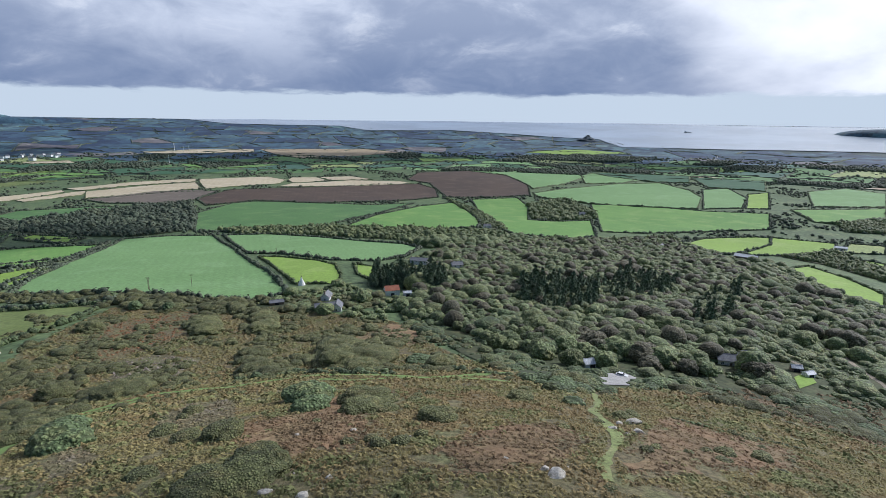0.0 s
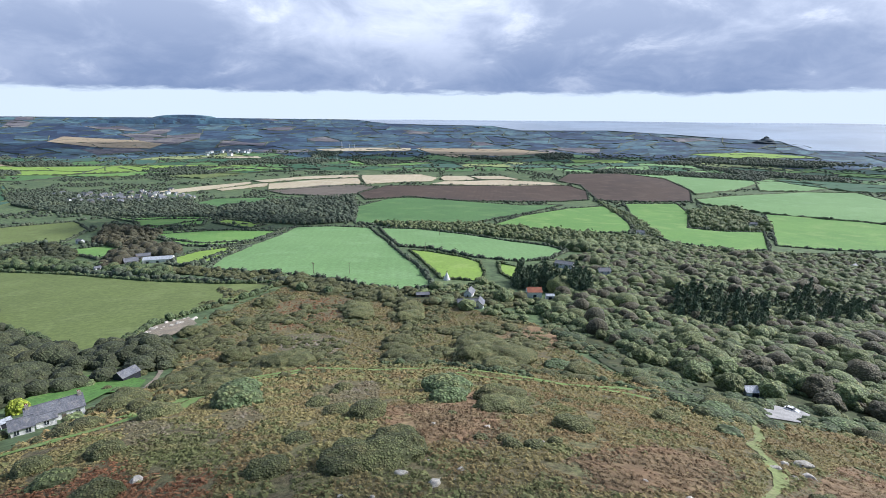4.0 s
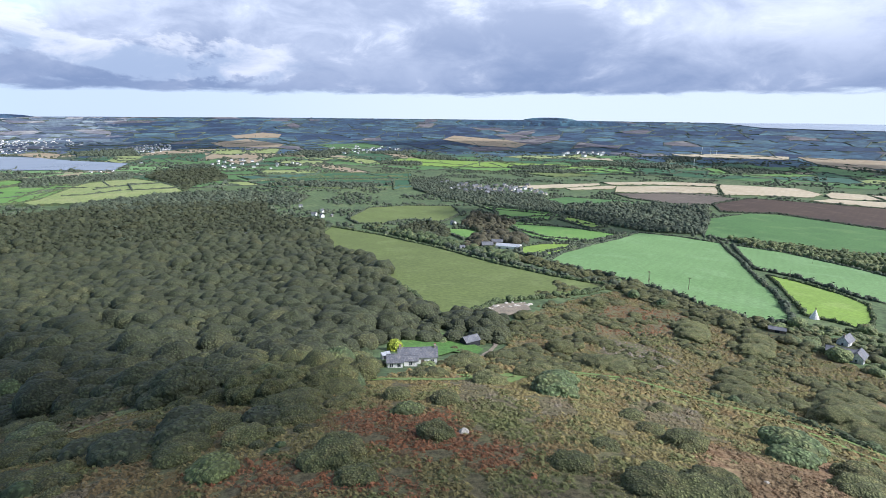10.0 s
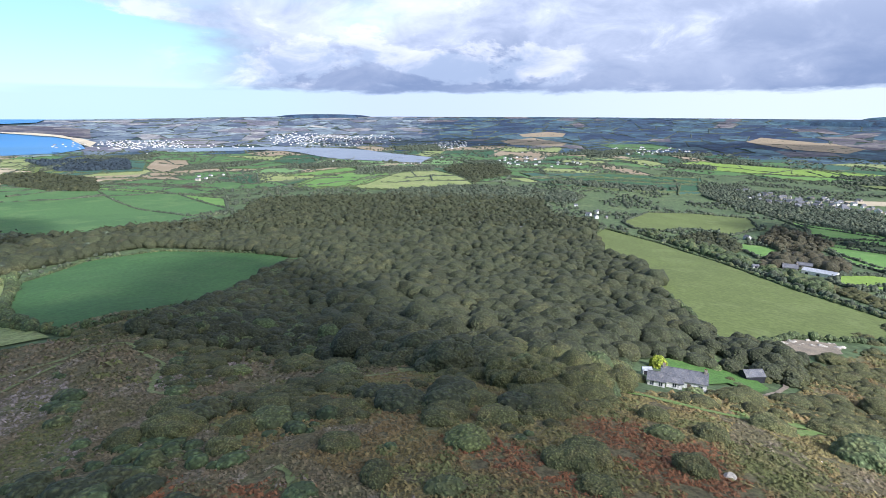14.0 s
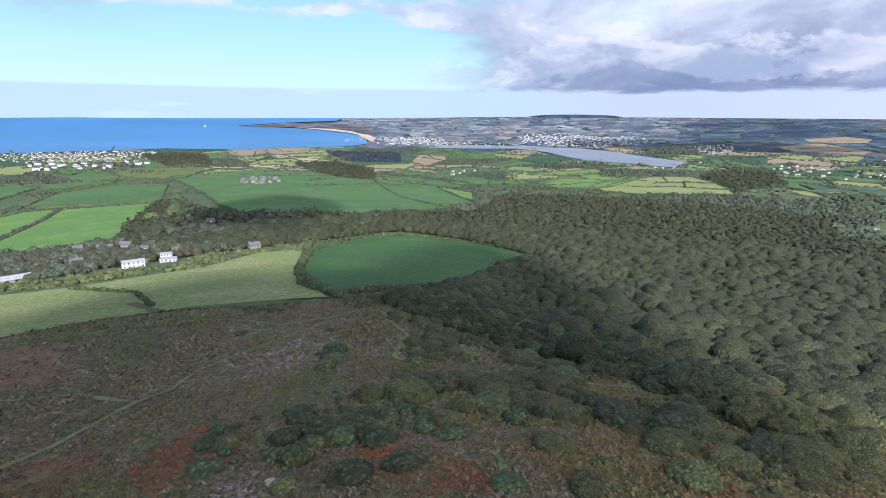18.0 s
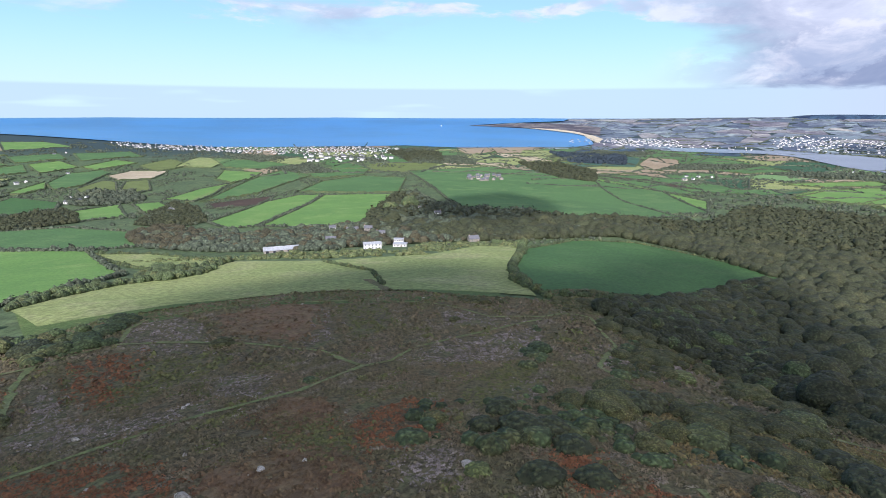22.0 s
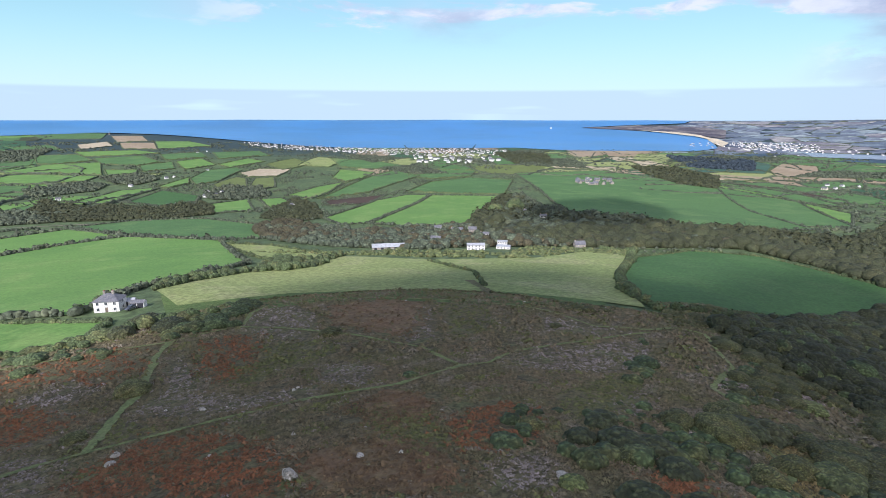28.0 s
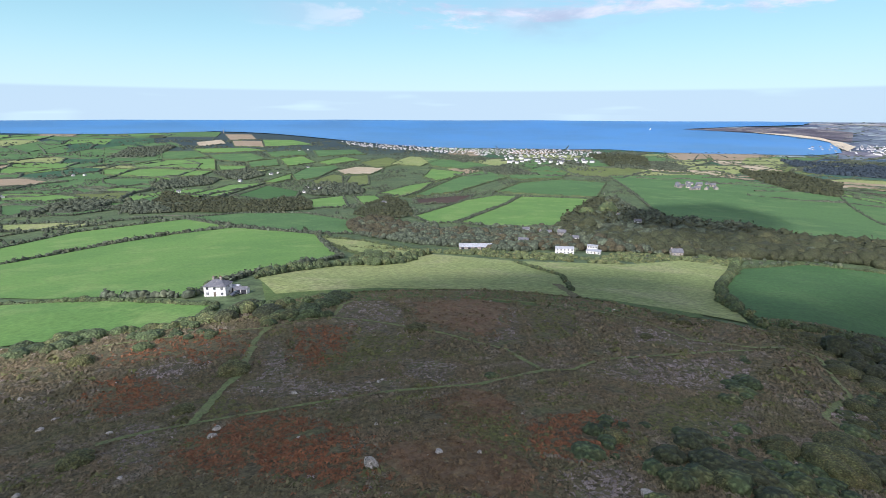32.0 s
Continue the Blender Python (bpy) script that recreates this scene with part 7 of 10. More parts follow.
field('olive', 'olive-green ley field below the hill', [(-401.2, -1107), (-475.1, -1268.4), (-529.2, -1286), (-453.5, -1096.1), (-403, -1055.6)])
hedge(HEDGE, [(-401.2, -1107), (-475.1, -1268.4), (-529.2, -1286), (-453.5, -1096.1), (-403, -1055.6), (-401.2, -1107)], 2.1)
field('green', 'smooth green pasture bounded by hedges', [(-341.2, -1309.6), (-450.5, -1548.7), (-550.2, -1608.7), (-537.4, -1526.3), (-383.2, -1239.7), (-321.3, -1193.6)])
hedge(HEDGE, [(-341.2, -1309.6), (-450.5, -1548.7), (-550.2, -1608.7), (-537.4, -1526.3), (-383.2, -1239.7), (-321.3, -1193.6), (-341.2, -1309.6)], 2.1)
# sunlit end of the spur pasture, its light put into a brighter colour
field('bright', 'bright green grazing field bounded by hedges', [(-1251, -544.9), (-1154.4, -388), (-1003.9, -224.2), (-839.5, -184.8), (-772.7, -217.6), (-894.1, -326.8), (-1078, -446.5)])
hedge(HEDGE, [(-1251, -544.9), (-1154.4, -388), (-1003.9, -224.2), (-839.5, -184.8), (-772.7, -217.6), (-894.1, -326.8), (-1078, -446.5), (-1251, -544.9)], 2.1)
field('tan', 'tan harvested field with faint rows', [(-1323.5, -1080.6), (-1400.7, -993.1), (-1389.2, -871), (-1286.6, -988)])
hedge(HEDGE, [(-1323.5, -1080.6), (-1400.7, -993.1), (-1389.2, -871), (-1286.6, -988), (-1323.5, -1080.6)], 2.1)
field('tan', 'tan harvested field with faint rows', [(-1958.7, -1510.1), (-2191.3, -1498.7), (-1880.4, -1258.6), (-1707.3, -1262.9)])
hedge(HEDGE, [(-1958.7, -1510.1), (-2191.3, -1498.7), (-1880.4, -1258.6), (-1707.3, -1262.9), (-1958.7, -1510.1)], 2.1)
field('tan', 'tan harvested field with faint rows', [(-2204.7, -1486.8), (-2284.1, -1412.6), (-2197.3, -1226.4), (-1996, -1135.7), (-1821.9, -1194.5)])
hedge(HEDGE, [(-2204.7, -1486.8), (-2284.1, -1412.6), (-2197.3, -1226.4), (-1996, -1135.7), (-1821.9, -1194.5), (-2204.7, -1486.8)], 2.1)
field('tan', 'tan harvested field with faint rows', [(-1705.2, -1072.8), (-1825, -995), (-1581.2, -824.7), (-1576.3, -931.6)])
hedge(HEDGE, [(-1705.2, -1072.8), (-1825, -995), (-1581.2, -824.7), (-1576.3, -931.6), (-1705.2, -1072.8)], 2.1)
field('straw', 'pale straw-coloured stubble field', [(-1441.1, -644.5), (-1454.8, -543.3), (-1412.3, -490.9), (-1368.2, -584.4)])
hedge(HEDGE, [(-1441.1, -644.5), (-1454.8, -543.3), (-1412.3, -490.9), (-1368.2, -584.4), (-1441.1, -644.5)], 2.1)
field('plough', 'dark brown ploughed field', [(-1329.2, -580.1), (-1284.2, -434), (-1175.7, -272.6), (-1186.4, -343.2)])
hedge(HEDGE, [(-1329.2, -580.1), (-1284.2, -434), (-1175.7, -272.6), (-1186.4, -343.2), (-1329.2, -580.1)], 2.1)
field('teal', 'blue-green brassica field', [(-1887.3, -946.7), (-2116.8, -895.4), (-1833, -629.4), (-1597.7, -564.8), (-1560, -654.6), (-1604.4, -785.4)])
hedge(HEDGE, [(-1887.3, -946.7), (-2116.8, -895.4), (-1833, -629.4), (-1597.7, -564.8), (-1560, -654.6), (-1604.4, -785.4), (-1887.3, -946.7)], 2.1)
field('green', 'smooth green pasture bounded by hedges', [(65.5, -2466.3), (-15.8, -2558.1), (-93.4, -2387.3), (-87.3, -2274.1), (63.3, -2258.1)])
hedge(HEDGE, [(65.5, -2466.3), (-15.8, -2558.1), (-93.4, -2387.3), (-87.3, -2274.1), (63.3, -2258.1), (65.5, -2466.3)], 2.1)
field('green', 'smooth green pasture bounded by hedges', [(62, -2166.9), (-116.2, -2274.7), (-104.2, -1998.6), (-15.5, -1826.4), (56.2, -1852.9)])
hedge(HEDGE, [(62, -2166.9), (-116.2, -2274.7), (-104.2, -1998.6), (-15.5, -1826.4), (56.2, -1852.9), (62, -2166.9)], 2.1)
field('bright', 'bright green grazing field bounded by hedges', [(-8.5, -1767.3), (-84.4, -1945.9), (-154, -1938.4), (-253.6, -1924.6), (-198.2, -1512.1), (-114.6, -1627.5), (-24, -1677.7)])
hedge(HEDGE, [(-8.5, -1767.3), (-84.4, -1945.9), (-154, -1938.4), (-253.6, -1924.6), (-198.2, -1512.1), (-114.6, -1627.5), (-24, -1677.7), (-8.5, -1767.3)], 2.1)
field('green', 'smooth green pasture bounded by hedges', [(-90.6, -2007.6), (-122.7, -2251.9), (-230.2, -2217.5), (-244.9, -2008), (-142.2, -1968.4)])
hedge(HEDGE, [(-90.6, -2007.6), (-122.7, -2251.9), (-230.2, -2217.5), (-244.9, -2008), (-142.2, -1968.4), (-90.6, -2007.6)], 2.1)
field('bright', 'bright green grazing field bounded by hedges', [(52.5, -1657.8), (-34.6, -1651.5), (-119.8, -1549.5), (-186.3, -1469.9), (-146.1, -1376), (-64.1, -1378.8), (50, -1519.2)])
hedge(HEDGE, [(52.5, -1657.8), (-34.6, -1651.5), (-119.8, -1549.5), (-186.3, -1469.9), (-146.1, -1376), (-64.1, -1378.8), (50, -1519.2), (52.5, -1657.8)], 2.1)
field('green', 'smooth green pasture bounded by hedges', [(48.7, -1447.1), (-53.5, -1363.4), (-35.5, -1179.8), (12.5, -1216.8), (46.7, -1343.6)])
hedge(HEDGE, [(48.7, -1447.1), (-53.5, -1363.4), (-35.5, -1179.8), (12.5, -1216.8), (46.7, -1343.6), (48.7, -1447.1)], 2.1)
field('bright', 'bright green grazing field bounded by hedges', [(-231.7, -2305.8), (-420.8, -2276.9), (-461.6, -2107.2), (-317.8, -2108.6), (-238.8, -2149.3)])
hedge(HEDGE, [(-231.7, -2305.8), (-420.8, -2276.9), (-461.6, -2107.2), (-317.8, -2108.6), (-238.8, -2149.3), (-231.7, -2305.8)], 2.1)
field('green', 'smooth green pasture bounded by hedges', [(-254.9, -2057.8), (-390.7, -2031.2), (-400.3, -1840), (-323.5, -1776.3), (-251.2, -1866.2)])
hedge(HEDGE, [(-254.9, -2057.8), (-390.7, -2031.2), (-400.3, -1840), (-323.5, -1776.3), (-251.2, -1866.2), (-254.9, -2057.8)], 2.1)
field('bright', 'bright green grazing field bounded by hedges', [(-226, -1662.6), (-294.2, -1622.7), (-265.1, -1468.9), (-206.8, -1488.3)])
hedge(HEDGE, [(-226, -1662.6), (-294.2, -1622.7), (-265.1, -1468.9), (-206.8, -1488.3), (-226, -1662.6)], 2.1)
field('green', 'smooth green pasture bounded by hedges', [(-327.2, -1756.1), (-429.6, -1823.8), (-388.7, -1626.6), (-294.7, -1554.9)])
hedge(HEDGE, [(-327.2, -1756.1), (-429.6, -1823.8), (-388.7, -1626.6), (-294.7, -1554.9), (-327.2, -1756.1)], 2.1)
field('bright', 'bright green grazing field bounded by hedges', [(-440, -1818.2), (-527.3, -1863.3), (-521.6, -1700.8), (-407.3, -1599.4)])
hedge(HEDGE, [(-440, -1818.2), (-527.3, -1863.3), (-521.6, -1700.8), (-407.3, -1599.4), (-440, -1818.2)], 2.1)
field('pale', 'pale dry grazing land on the slope', [(-234.9, -1438.4), (-331.3, -1475.7), (-249.8, -1328.9), (-213.5, -1316.2)])
hedge(HEDGE, [(-234.9, -1438.4), (-331.3, -1475.7), (-249.8, -1328.9), (-213.5, -1316.2), (-234.9, -1438.4)], 2.1)
field('bright', 'bright green grazing field bounded by hedges', [(-242.8, -1179.2), (-351.9, -1348.9), (-314.3, -1218.8), (-264.3, -1166.4)])
hedge(HEDGE, [(-242.8, -1179.2), (-351.9, -1348.9), (-314.3, -1218.8), (-264.3, -1166.4), (-242.8, -1179.2)], 2.1)
field('bright', 'bright green grazing field bounded by hedges', [(-89.3, -1028.2), (-178.2, -1169.8), (-250.2, -1174.6), (-178.6, -1063.2), (-129.1, -967.2)])
hedge(HEDGE, [(-89.3, -1028.2), (-178.2, -1169.8), (-250.2, -1174.6), (-178.6, -1063.2), (-129.1, -967.2), (-89.3, -1028.2)], 2.1)
# shaded field in the valley; its shade is the darker field colour
field('deep', 'pasture in the valley, its green darkened for shade', [(-156.1, -974.7), (-241.5, -1126.9), (-278.4, -1005.3), (-244.8, -919.2), (-185.1, -882.4)])
hedge(HEDGE, [(-156.1, -974.7), (-241.5, -1126.9), (-278.4, -1005.3), (-244.8, -919.2), (-185.1, -882.4), (-156.1, -974.7)], 2.1)
field('straw', 'pale straw-coloured stubble field', [(-285.1, -2697.2), (-406.8, -2801.6), (-393.4, -2579.4), (-264.3, -2432.6)])
hedge(HEDGE, [(-285.1, -2697.2), (-406.8, -2801.6), (-393.4, -2579.4), (-264.3, -2432.6), (-285.1, -2697.2)], 2.1)
field('tan', 'tan harvested field with faint rows', [(-494.3, -3254.2), (-627.1, -3201), (-563.4, -2767.2), (-442.2, -2782.1)])
hedge(HEDGE, [(-494.3, -3254.2), (-627.1, -3201), (-563.4, -2767.2), (-442.2, -2782.1), (-494.3, -3254.2)], 2.1)
field('tan', 'tan harvested field with faint rows', [(-442, -2714.8), (-562.5, -2653.3), (-498.8, -2316.4), (-397.8, -2398)])
hedge(HEDGE, [(-442, -2714.8), (-562.5, -2653.3), (-498.8, -2316.4), (-397.8, -2398), (-442, -2714.8)], 2.1)
field('green', 'smooth green pasture bounded by hedges', [(-174.6, -3526), (-366.6, -3651.3), (-512.4, -3492.9), (-414.5, -3007.9), (-193.3, -3078.1)])
hedge(HEDGE, [(-174.6, -3526), (-366.6, -3651.3), (-512.4, -3492.9), (-414.5, -3007.9), (-193.3, -3078.1), (-174.6, -3526)], 2.1)
field('bright', 'bright green grazing field bounded by hedges', [(-582.7, -2723.1), (-728.9, -2733.1), (-744, -2443.2), (-510.4, -2350.1)])
hedge(HEDGE, [(-582.7, -2723.1), (-728.9, -2733.1), (-744, -2443.2), (-510.4, -2350.1), (-582.7, -2723.1)], 2.1)
field('bright', 'bright green grazing field bounded by hedges', [(-529.3, -1698.4), (-662.9, -1819.5), (-682.4, -1720.3), (-535.1, -1613.7)])
hedge(HEDGE, [(-529.3, -1698.4), (-662.9, -1819.5), (-682.4, -1720.3), (-535.1, -1613.7), (-529.3, -1698.4)], 2.1)
field('olive', 'olive-green ley field below the hill', [(-656.4, -1647.1), (-811.2, -1784.9), (-778, -1586.8), (-640.4, -1490.4)])
hedge(HEDGE, [(-656.4, -1647.1), (-811.2, -1784.9), (-778, -1586.8), (-640.4, -1490.4), (-656.4, -1647.1)], 2.1)
field('pale', 'pale dry grazing land on the slope', [(-729.8, -1579.4), (-926.2, -1830.5), (-964.3, -1657.3), (-788, -1492.3)])
hedge(HEDGE, [(-729.8, -1579.4), (-926.2, -1830.5), (-964.3, -1657.3), (-788, -1492.3), (-729.8, -1579.4)], 2.1)
field('green', 'smooth green pasture bounded by hedges', [(-930.7, -1751.4), (-984.1, -1542.3), (-970, -1330.3), (-862.9, -1353.2), (-818.4, -1469.5)])
hedge(HEDGE, [(-930.7, -1751.4), (-984.1, -1542.3), (-970, -1330.3), (-862.9, -1353.2), (-818.4, -1469.5), (-930.7, -1751.4)], 2.1)
field('green', 'smooth green pasture bounded by hedges', [(-446.4, -2040.7), (-597.6, -2104.4), (-559, -1908), (-425.9, -1877.7)])
hedge(HEDGE, [(-446.4, -2040.7), (-597.6, -2104.4), (-559, -1908), (-425.9, -1877.7), (-446.4, -2040.7)], 2.1)
field('green', 'smooth green pasture bounded by hedges', [(-639.6, -2107.1), (-850.3, -2197.1), (-790.8, -1935.3), (-576.7, -1845.3)])
hedge(HEDGE, [(-639.6, -2107.1), (-850.3, -2197.1), (-790.8, -1935.3), (-576.7, -1845.3), (-639.6, -2107.1)], 2.1)
field('bright', 'bright green grazing field bounded by hedges', [(-237.7, -862.8), (-332.4, -926.9), (-276, -750.3), (-210.8, -742.3)])
hedge(HEDGE, [(-237.7, -862.8), (-332.4, -926.9), (-276, -750.3), (-210.8, -742.3), (-237.7, -862.8)], 2.1)
field('green', 'smooth green pasture bounded by hedges', [(39.1, -995.4), (-6.4, -972.6), (-41, -870.7), (1.8, -878.2), (37.4, -917.3)])
hedge(HEDGE, [(39.1, -995.4), (-6.4, -972.6), (-41, -870.7), (1.8, -878.2), (37.4, -917.3), (39.1, -995.4)], 2.1)
field('bright', 'bright green grazing field bounded by hedges', [(-350.2, -920.3), (-393.5, -923.2), (-366.7, -816.4), (-298.4, -743.1)])
hedge(HEDGE, [(-350.2, -920.3), (-393.5, -923.2), (-366.7, -816.4), (-298.4, -743.1), (-350.2, -920.3)], 2.1)
strip('lane', 'pale lane along the valley', [(3, -787), (-72.1, -737.6), (-145.7, -702.7), (-201, -685.3)], 4, TRACK, 1, 'path')
strip('track', 'muddy cattle track at the field edge', [(-169.8, -184.4), (-158.5, -164.7), (-148.7, -149.5), (-148, -140.9)], 5, MOOR, 2, 'path')
field('bright', 'bright green grazing field bounded by hedges', [(289.3, -1823.3), (216, -1815.2), (134, -1721.8), (199.9, -1663.2), (268.9, -1681.6)])
hedge(HEDGE, [(289.3, -1823.3), (216, -1815.2), (134, -1721.8), (199.9, -1663.2), (268.9, -1681.6), (289.3, -1823.3)], 2.1)
field('bright', 'bright green grazing field bounded by hedges', [(197.5, -1201.8), (120.1, -1152.9), (57.7, -1051.9), (117.1, -1040), (180.6, -1089.3)])
hedge(HEDGE, [(197.5, -1201.8), (120.1, -1152.9), (57.7, -1051.9), (117.1, -1040), (180.6, -1089.3), (197.5, -1201.8)], 2.1)
field('green', 'smooth green pasture bounded by hedges', [(171.5, -1028.1), (106.7, -1004.5), (23.9, -885.1), (68.8, -856.8), (153.9, -909)])
hedge(HEDGE, [(171.5, -1028.1), (106.7, -1004.5), (23.9, -885.1), (68.8, -856.8), (153.9, -909), (171.5, -1028.1)], 2.1)
field('pale', 'pale dry grazing land on the slope', [(140.3, -819.1), (81.4, -788), (27.4, -729.1), (81.3, -726.9), (130.1, -752.3)])
hedge(HEDGE, [(140.3, -819.1), (81.4, -788), (27.4, -729.1), (81.3, -726.9), (130.1, -752.3), (140.3, -819.1)], 2.1)
field('green', 'smooth green pasture bounded by hedges', [(385.8, -2615.6), (270.3, -2910.9), (191.4, -2626.1), (306.1, -2369.4)])
hedge(HEDGE, [(385.8, -2615.6), (270.3, -2910.9), (191.4, -2626.1), (306.1, -2369.4), (385.8, -2615.6)], 2.1)
hedge(HEDGE, [(-48.3, -260.7), (-66.8, -275.2), (-99.5, -295.5), (-157.8, -320.1), (-187.5, -342.8)], 2.6, 'hedge')

tagged(blanket('turf', [(-50.6, -266.1), (-71.7, -253.9), (-125, -229.6), (-175.3, -176.5), (-240.1, -154.5), (-170.7, -108.9), (-145.8, -117.8), (-132.1, -132.5), (-105.9, -167.9), (-88, -180.2), (-63.1, -184.6), (-38.5, -194.8)], FIELD['grass'], 0.5), 'rough turf between pasture and moor', 'ground', kind='structure')

# ---- paths and lanes ----
strip('lane', 'pale lane running towards the coast', [(-417.8, -888), (-644, -1115), (-878, -1292)], 4, GRASS_PATH, 2, 'path')
strip('lane', 'pale lane below the scrubby bank', [(185.4, 248.5), (189.8, 235.3), (181.1, 207.5), (176.8, 194.1)], 3, TRACK, 2, 'path')
strip('path', 'worn grass path over the hilltop', [(9.8, -95), (4.3, -94.7), (-4.5, -92.7), (-15.1, -90.7), (-28.7, -88.1), (-37.2, -87.6), (-45.3, -84.8), (-56.8, -82.1), (-65.1, -83.4), (-75.5, -84.2), (-82.7, -82.4), (-96.1, -85.8), (-115.2, -82.8), (-132, -79.7), (-145.6, -77)], 1.5, GRASS_PATH, 2, 'path')
strip('path', 'trodden grass path up to the farm', [(-4.6, -93.2), (-7.4, -100.5), (-12, -111.5), (-16.5, -119.7), (-22, -137.1), (-25.1, -147.8), (-28.9, -157.9), (-32.5, -163.9)], 2.2, GRASS_PATH, 2, 'path')
strip('path', 'faint grass path along the moor edge', [(-32.5, -163.9), (-26, -166.4), (-12.1, -171.3), (3.7, -175.6), (13.5, -177.4)], 1.6, GRASS_PATH, 2, 'path')
strip('path', 'faint grass path through the heath', [(-32.5, -163.9), (-41.9, -165.3), (-52.4, -165.1), (-60.6, -152.5), (-67.2, -138.5), (-72.3, -127.3), (-75.4, -114.2), (-78.9, -102.6), (-75.5, -84.2)], 1.6, GRASS_PATH, 2, 'path')
strip('path', 'thin grass path above the pasture wall', [(-54.5, -165.9), (-61.8, -180.9), (-73.3, -188.8), (-89, -182.2), (-108.6, -172.1), (-118.8, -156), (-130.7, -143.3), (-139.9, -123.3), (-141.6, -111.9), (-137.3, -90.9), (-148.8, -78.8)], 1.6, GRASS_PATH, 2, 'path')
strip('path', 'narrow grass path down the slope', [(-148.8, -78.8), (-159.6, -75.4), (-163.7, -68.6), (-149.7, -57.9), (-140.5, -50.6), (-122.1, -47.1), (-113.9, -44.3), (-110.9, -39.2), (-101.8, -35.6)], 1.7, GRASS_PATH, 2, 'path')
strip('path', 'narrow grass path beside the wood', [(-166.8, -68.2), (-167, -63.2), (-172.5, -53.9), (-170.1, -41.2), (-167.8, -30.2)], 1.9, GRASS_PATH, 2, 'path')
strip('path', 'narrow trodden path in the gorse', [(-87.7, -25), (-85.5, -22.2), (-81.8, -19.6), (-75.5, -18.4)], 1.3, GRASS_PATH, 2, 'path')
strip('path', 'grassy hollow in the bracken', [(-64.9, -11.5), (-62.5, -9.9), (-57.8, -8.4), (-53.6, -7.3)], 1.5, GRASS_PATH, 2, 'path')
strip('path', 'grassy path along the foot of the wood', [(-122.6, 0.8), (-127.6, 12.3), (-130.4, 23.7), (-128.6, 32.8), (-127.4, 37)], 2.2, GRASS_PATH, 2, 'path')
strip('path', 'grassy path along the foot of the oaks', [(-156, 53.1), (-150.9, 57.1), (-148.9, 63.1)], 3, GRASS_PATH, 2, 'path')
strip('path', 'grassy path along the edge of the oaks', [(-131.7, 10.8), (-126, 17.5), (-124.8, 25.2), (-123.2, 32.1)], 3.2, GRASS_PATH, 2, 'path')
strip('path', 'grassy bank before the oaks', [(-151.5, 51.3), (-153.2, 57.1), (-150.7, 63.3), (-147, 68.2)], 2.6, GRASS_PATH, 2, 'path')
strip('path', 'bright grassy path across the moor', [(-118.7, 37.1), (-112.8, 45.6), (-107.5, 54.5), (-101, 66), (-95.1, 74.7), (-90.5, 87.7), (-99.7, 128.2), (-87.1, 151.2), (-63.1, 149.3), (-41.1, 157.8), (-24.7, 153.9), (-4.8, 140.6), (8.1, 149.2), (22.2, 158.5)], 4.6, MEADOW_PATH, 2, 'path')
strip('path', 'bright grassy path to the valley', [(-37, 146.8), (-25.4, 140.3), (-14, 141.3), (-1, 142.9), (13.4, 141.1), (19.9, 136.9)], 3.6, MEADOW_PATH, 2, 'path')
strip('path', 'grassy path past the cottage', [(-99, 85.6), (-90, 84.5), (-84.4, 85.2), (-89.3, 98), (-91, 106.8), (-95.3, 120.1), (-92.5, 130.4), (-86.9, 141.2)], 3.6, MEADOW_PATH, 2, 'path')
strip('path', 'green path winding down past the rocks', [(42.9, 138.3), (37.2, 114.7), (31.4, 101.2), (31.3, 90.7), (29.9, 82.1), (26.2, 72.1), (23.1, 64.5), (22.3, 59.3)], 2.2, GRASS_PATH, 2, 'path')
strip('track', 'pale stony track across the slope', [(87.1, 146.9), (95.7, 145.7), (100.8, 134.4)], 1.3, TRACK, 2, 'path')
strip('track', 'pale lane above the chalets', [(150.1, 229.5), (153.8, 224.3), (156.3, 216)], 2.5, TRACK, 2, 'path')
hedge(HEDGE, [(-67, 164.4), (-54.7, 171.2), (-38.6, 169.2), (-26.4, 162.4), (-15.5, 155.8)], 1.5, 'hedge')
hedge(HEDGE, [(-61.7, 165.5), (-46.1, 167.5), (-28.4, 157.1), (-14.9, 150.8)], 1.5, 'hedge')
hedge(HEDGE, [(-8.8, 166.6), (4.4, 164.5), (21.1, 151.7)], 1.5, 'hedge')
hedge(HEDGE, [(51.5, 106.6), (60.2, 99.7), (68.7, 99.7), (75.1, 98.7)], 0.6, 'hedge')
tagged(blanket('quarry_floor', [(-200.1, 185.5), (-206.4, 204.2), (-200.9, 221.7), (-187, 211.1), (-184.8, 191.3)], TRACK, 3), 'bare sandy earth in the small quarry', 'ground', kind="structure")
boulder(-201.5, 188.8, 2.47)
boulder(-206.9, 196.1, 4.13)
boulder(-201.2, 192.9, 3.43)
boulder(-200.3, 194.2, 2.81)
boulder(-202.8, 198.9, 4.44)
boulder(-202.8, 201.2, 3.82)
boulder(-199.0, 199.8, 3.15)
boulder(-200.0, 203.0, 2.54)
boulder(-204.7, 210.0, 4.24)
boulder(-197.9, 205.5, 3.50)
boulder(-205.0, 215.1, 2.97)
boulder(-197.7, 209.9, 4.50)
boulder(-196.8, 211.4, 3.86)
boulder(-200.9, 218.2, 3.30)
boulder(-201.1, 220.8, 2.66)
boulder(-195.8, 217.5, 4.24)
boulder(-197.0, 221.2, 3.62)
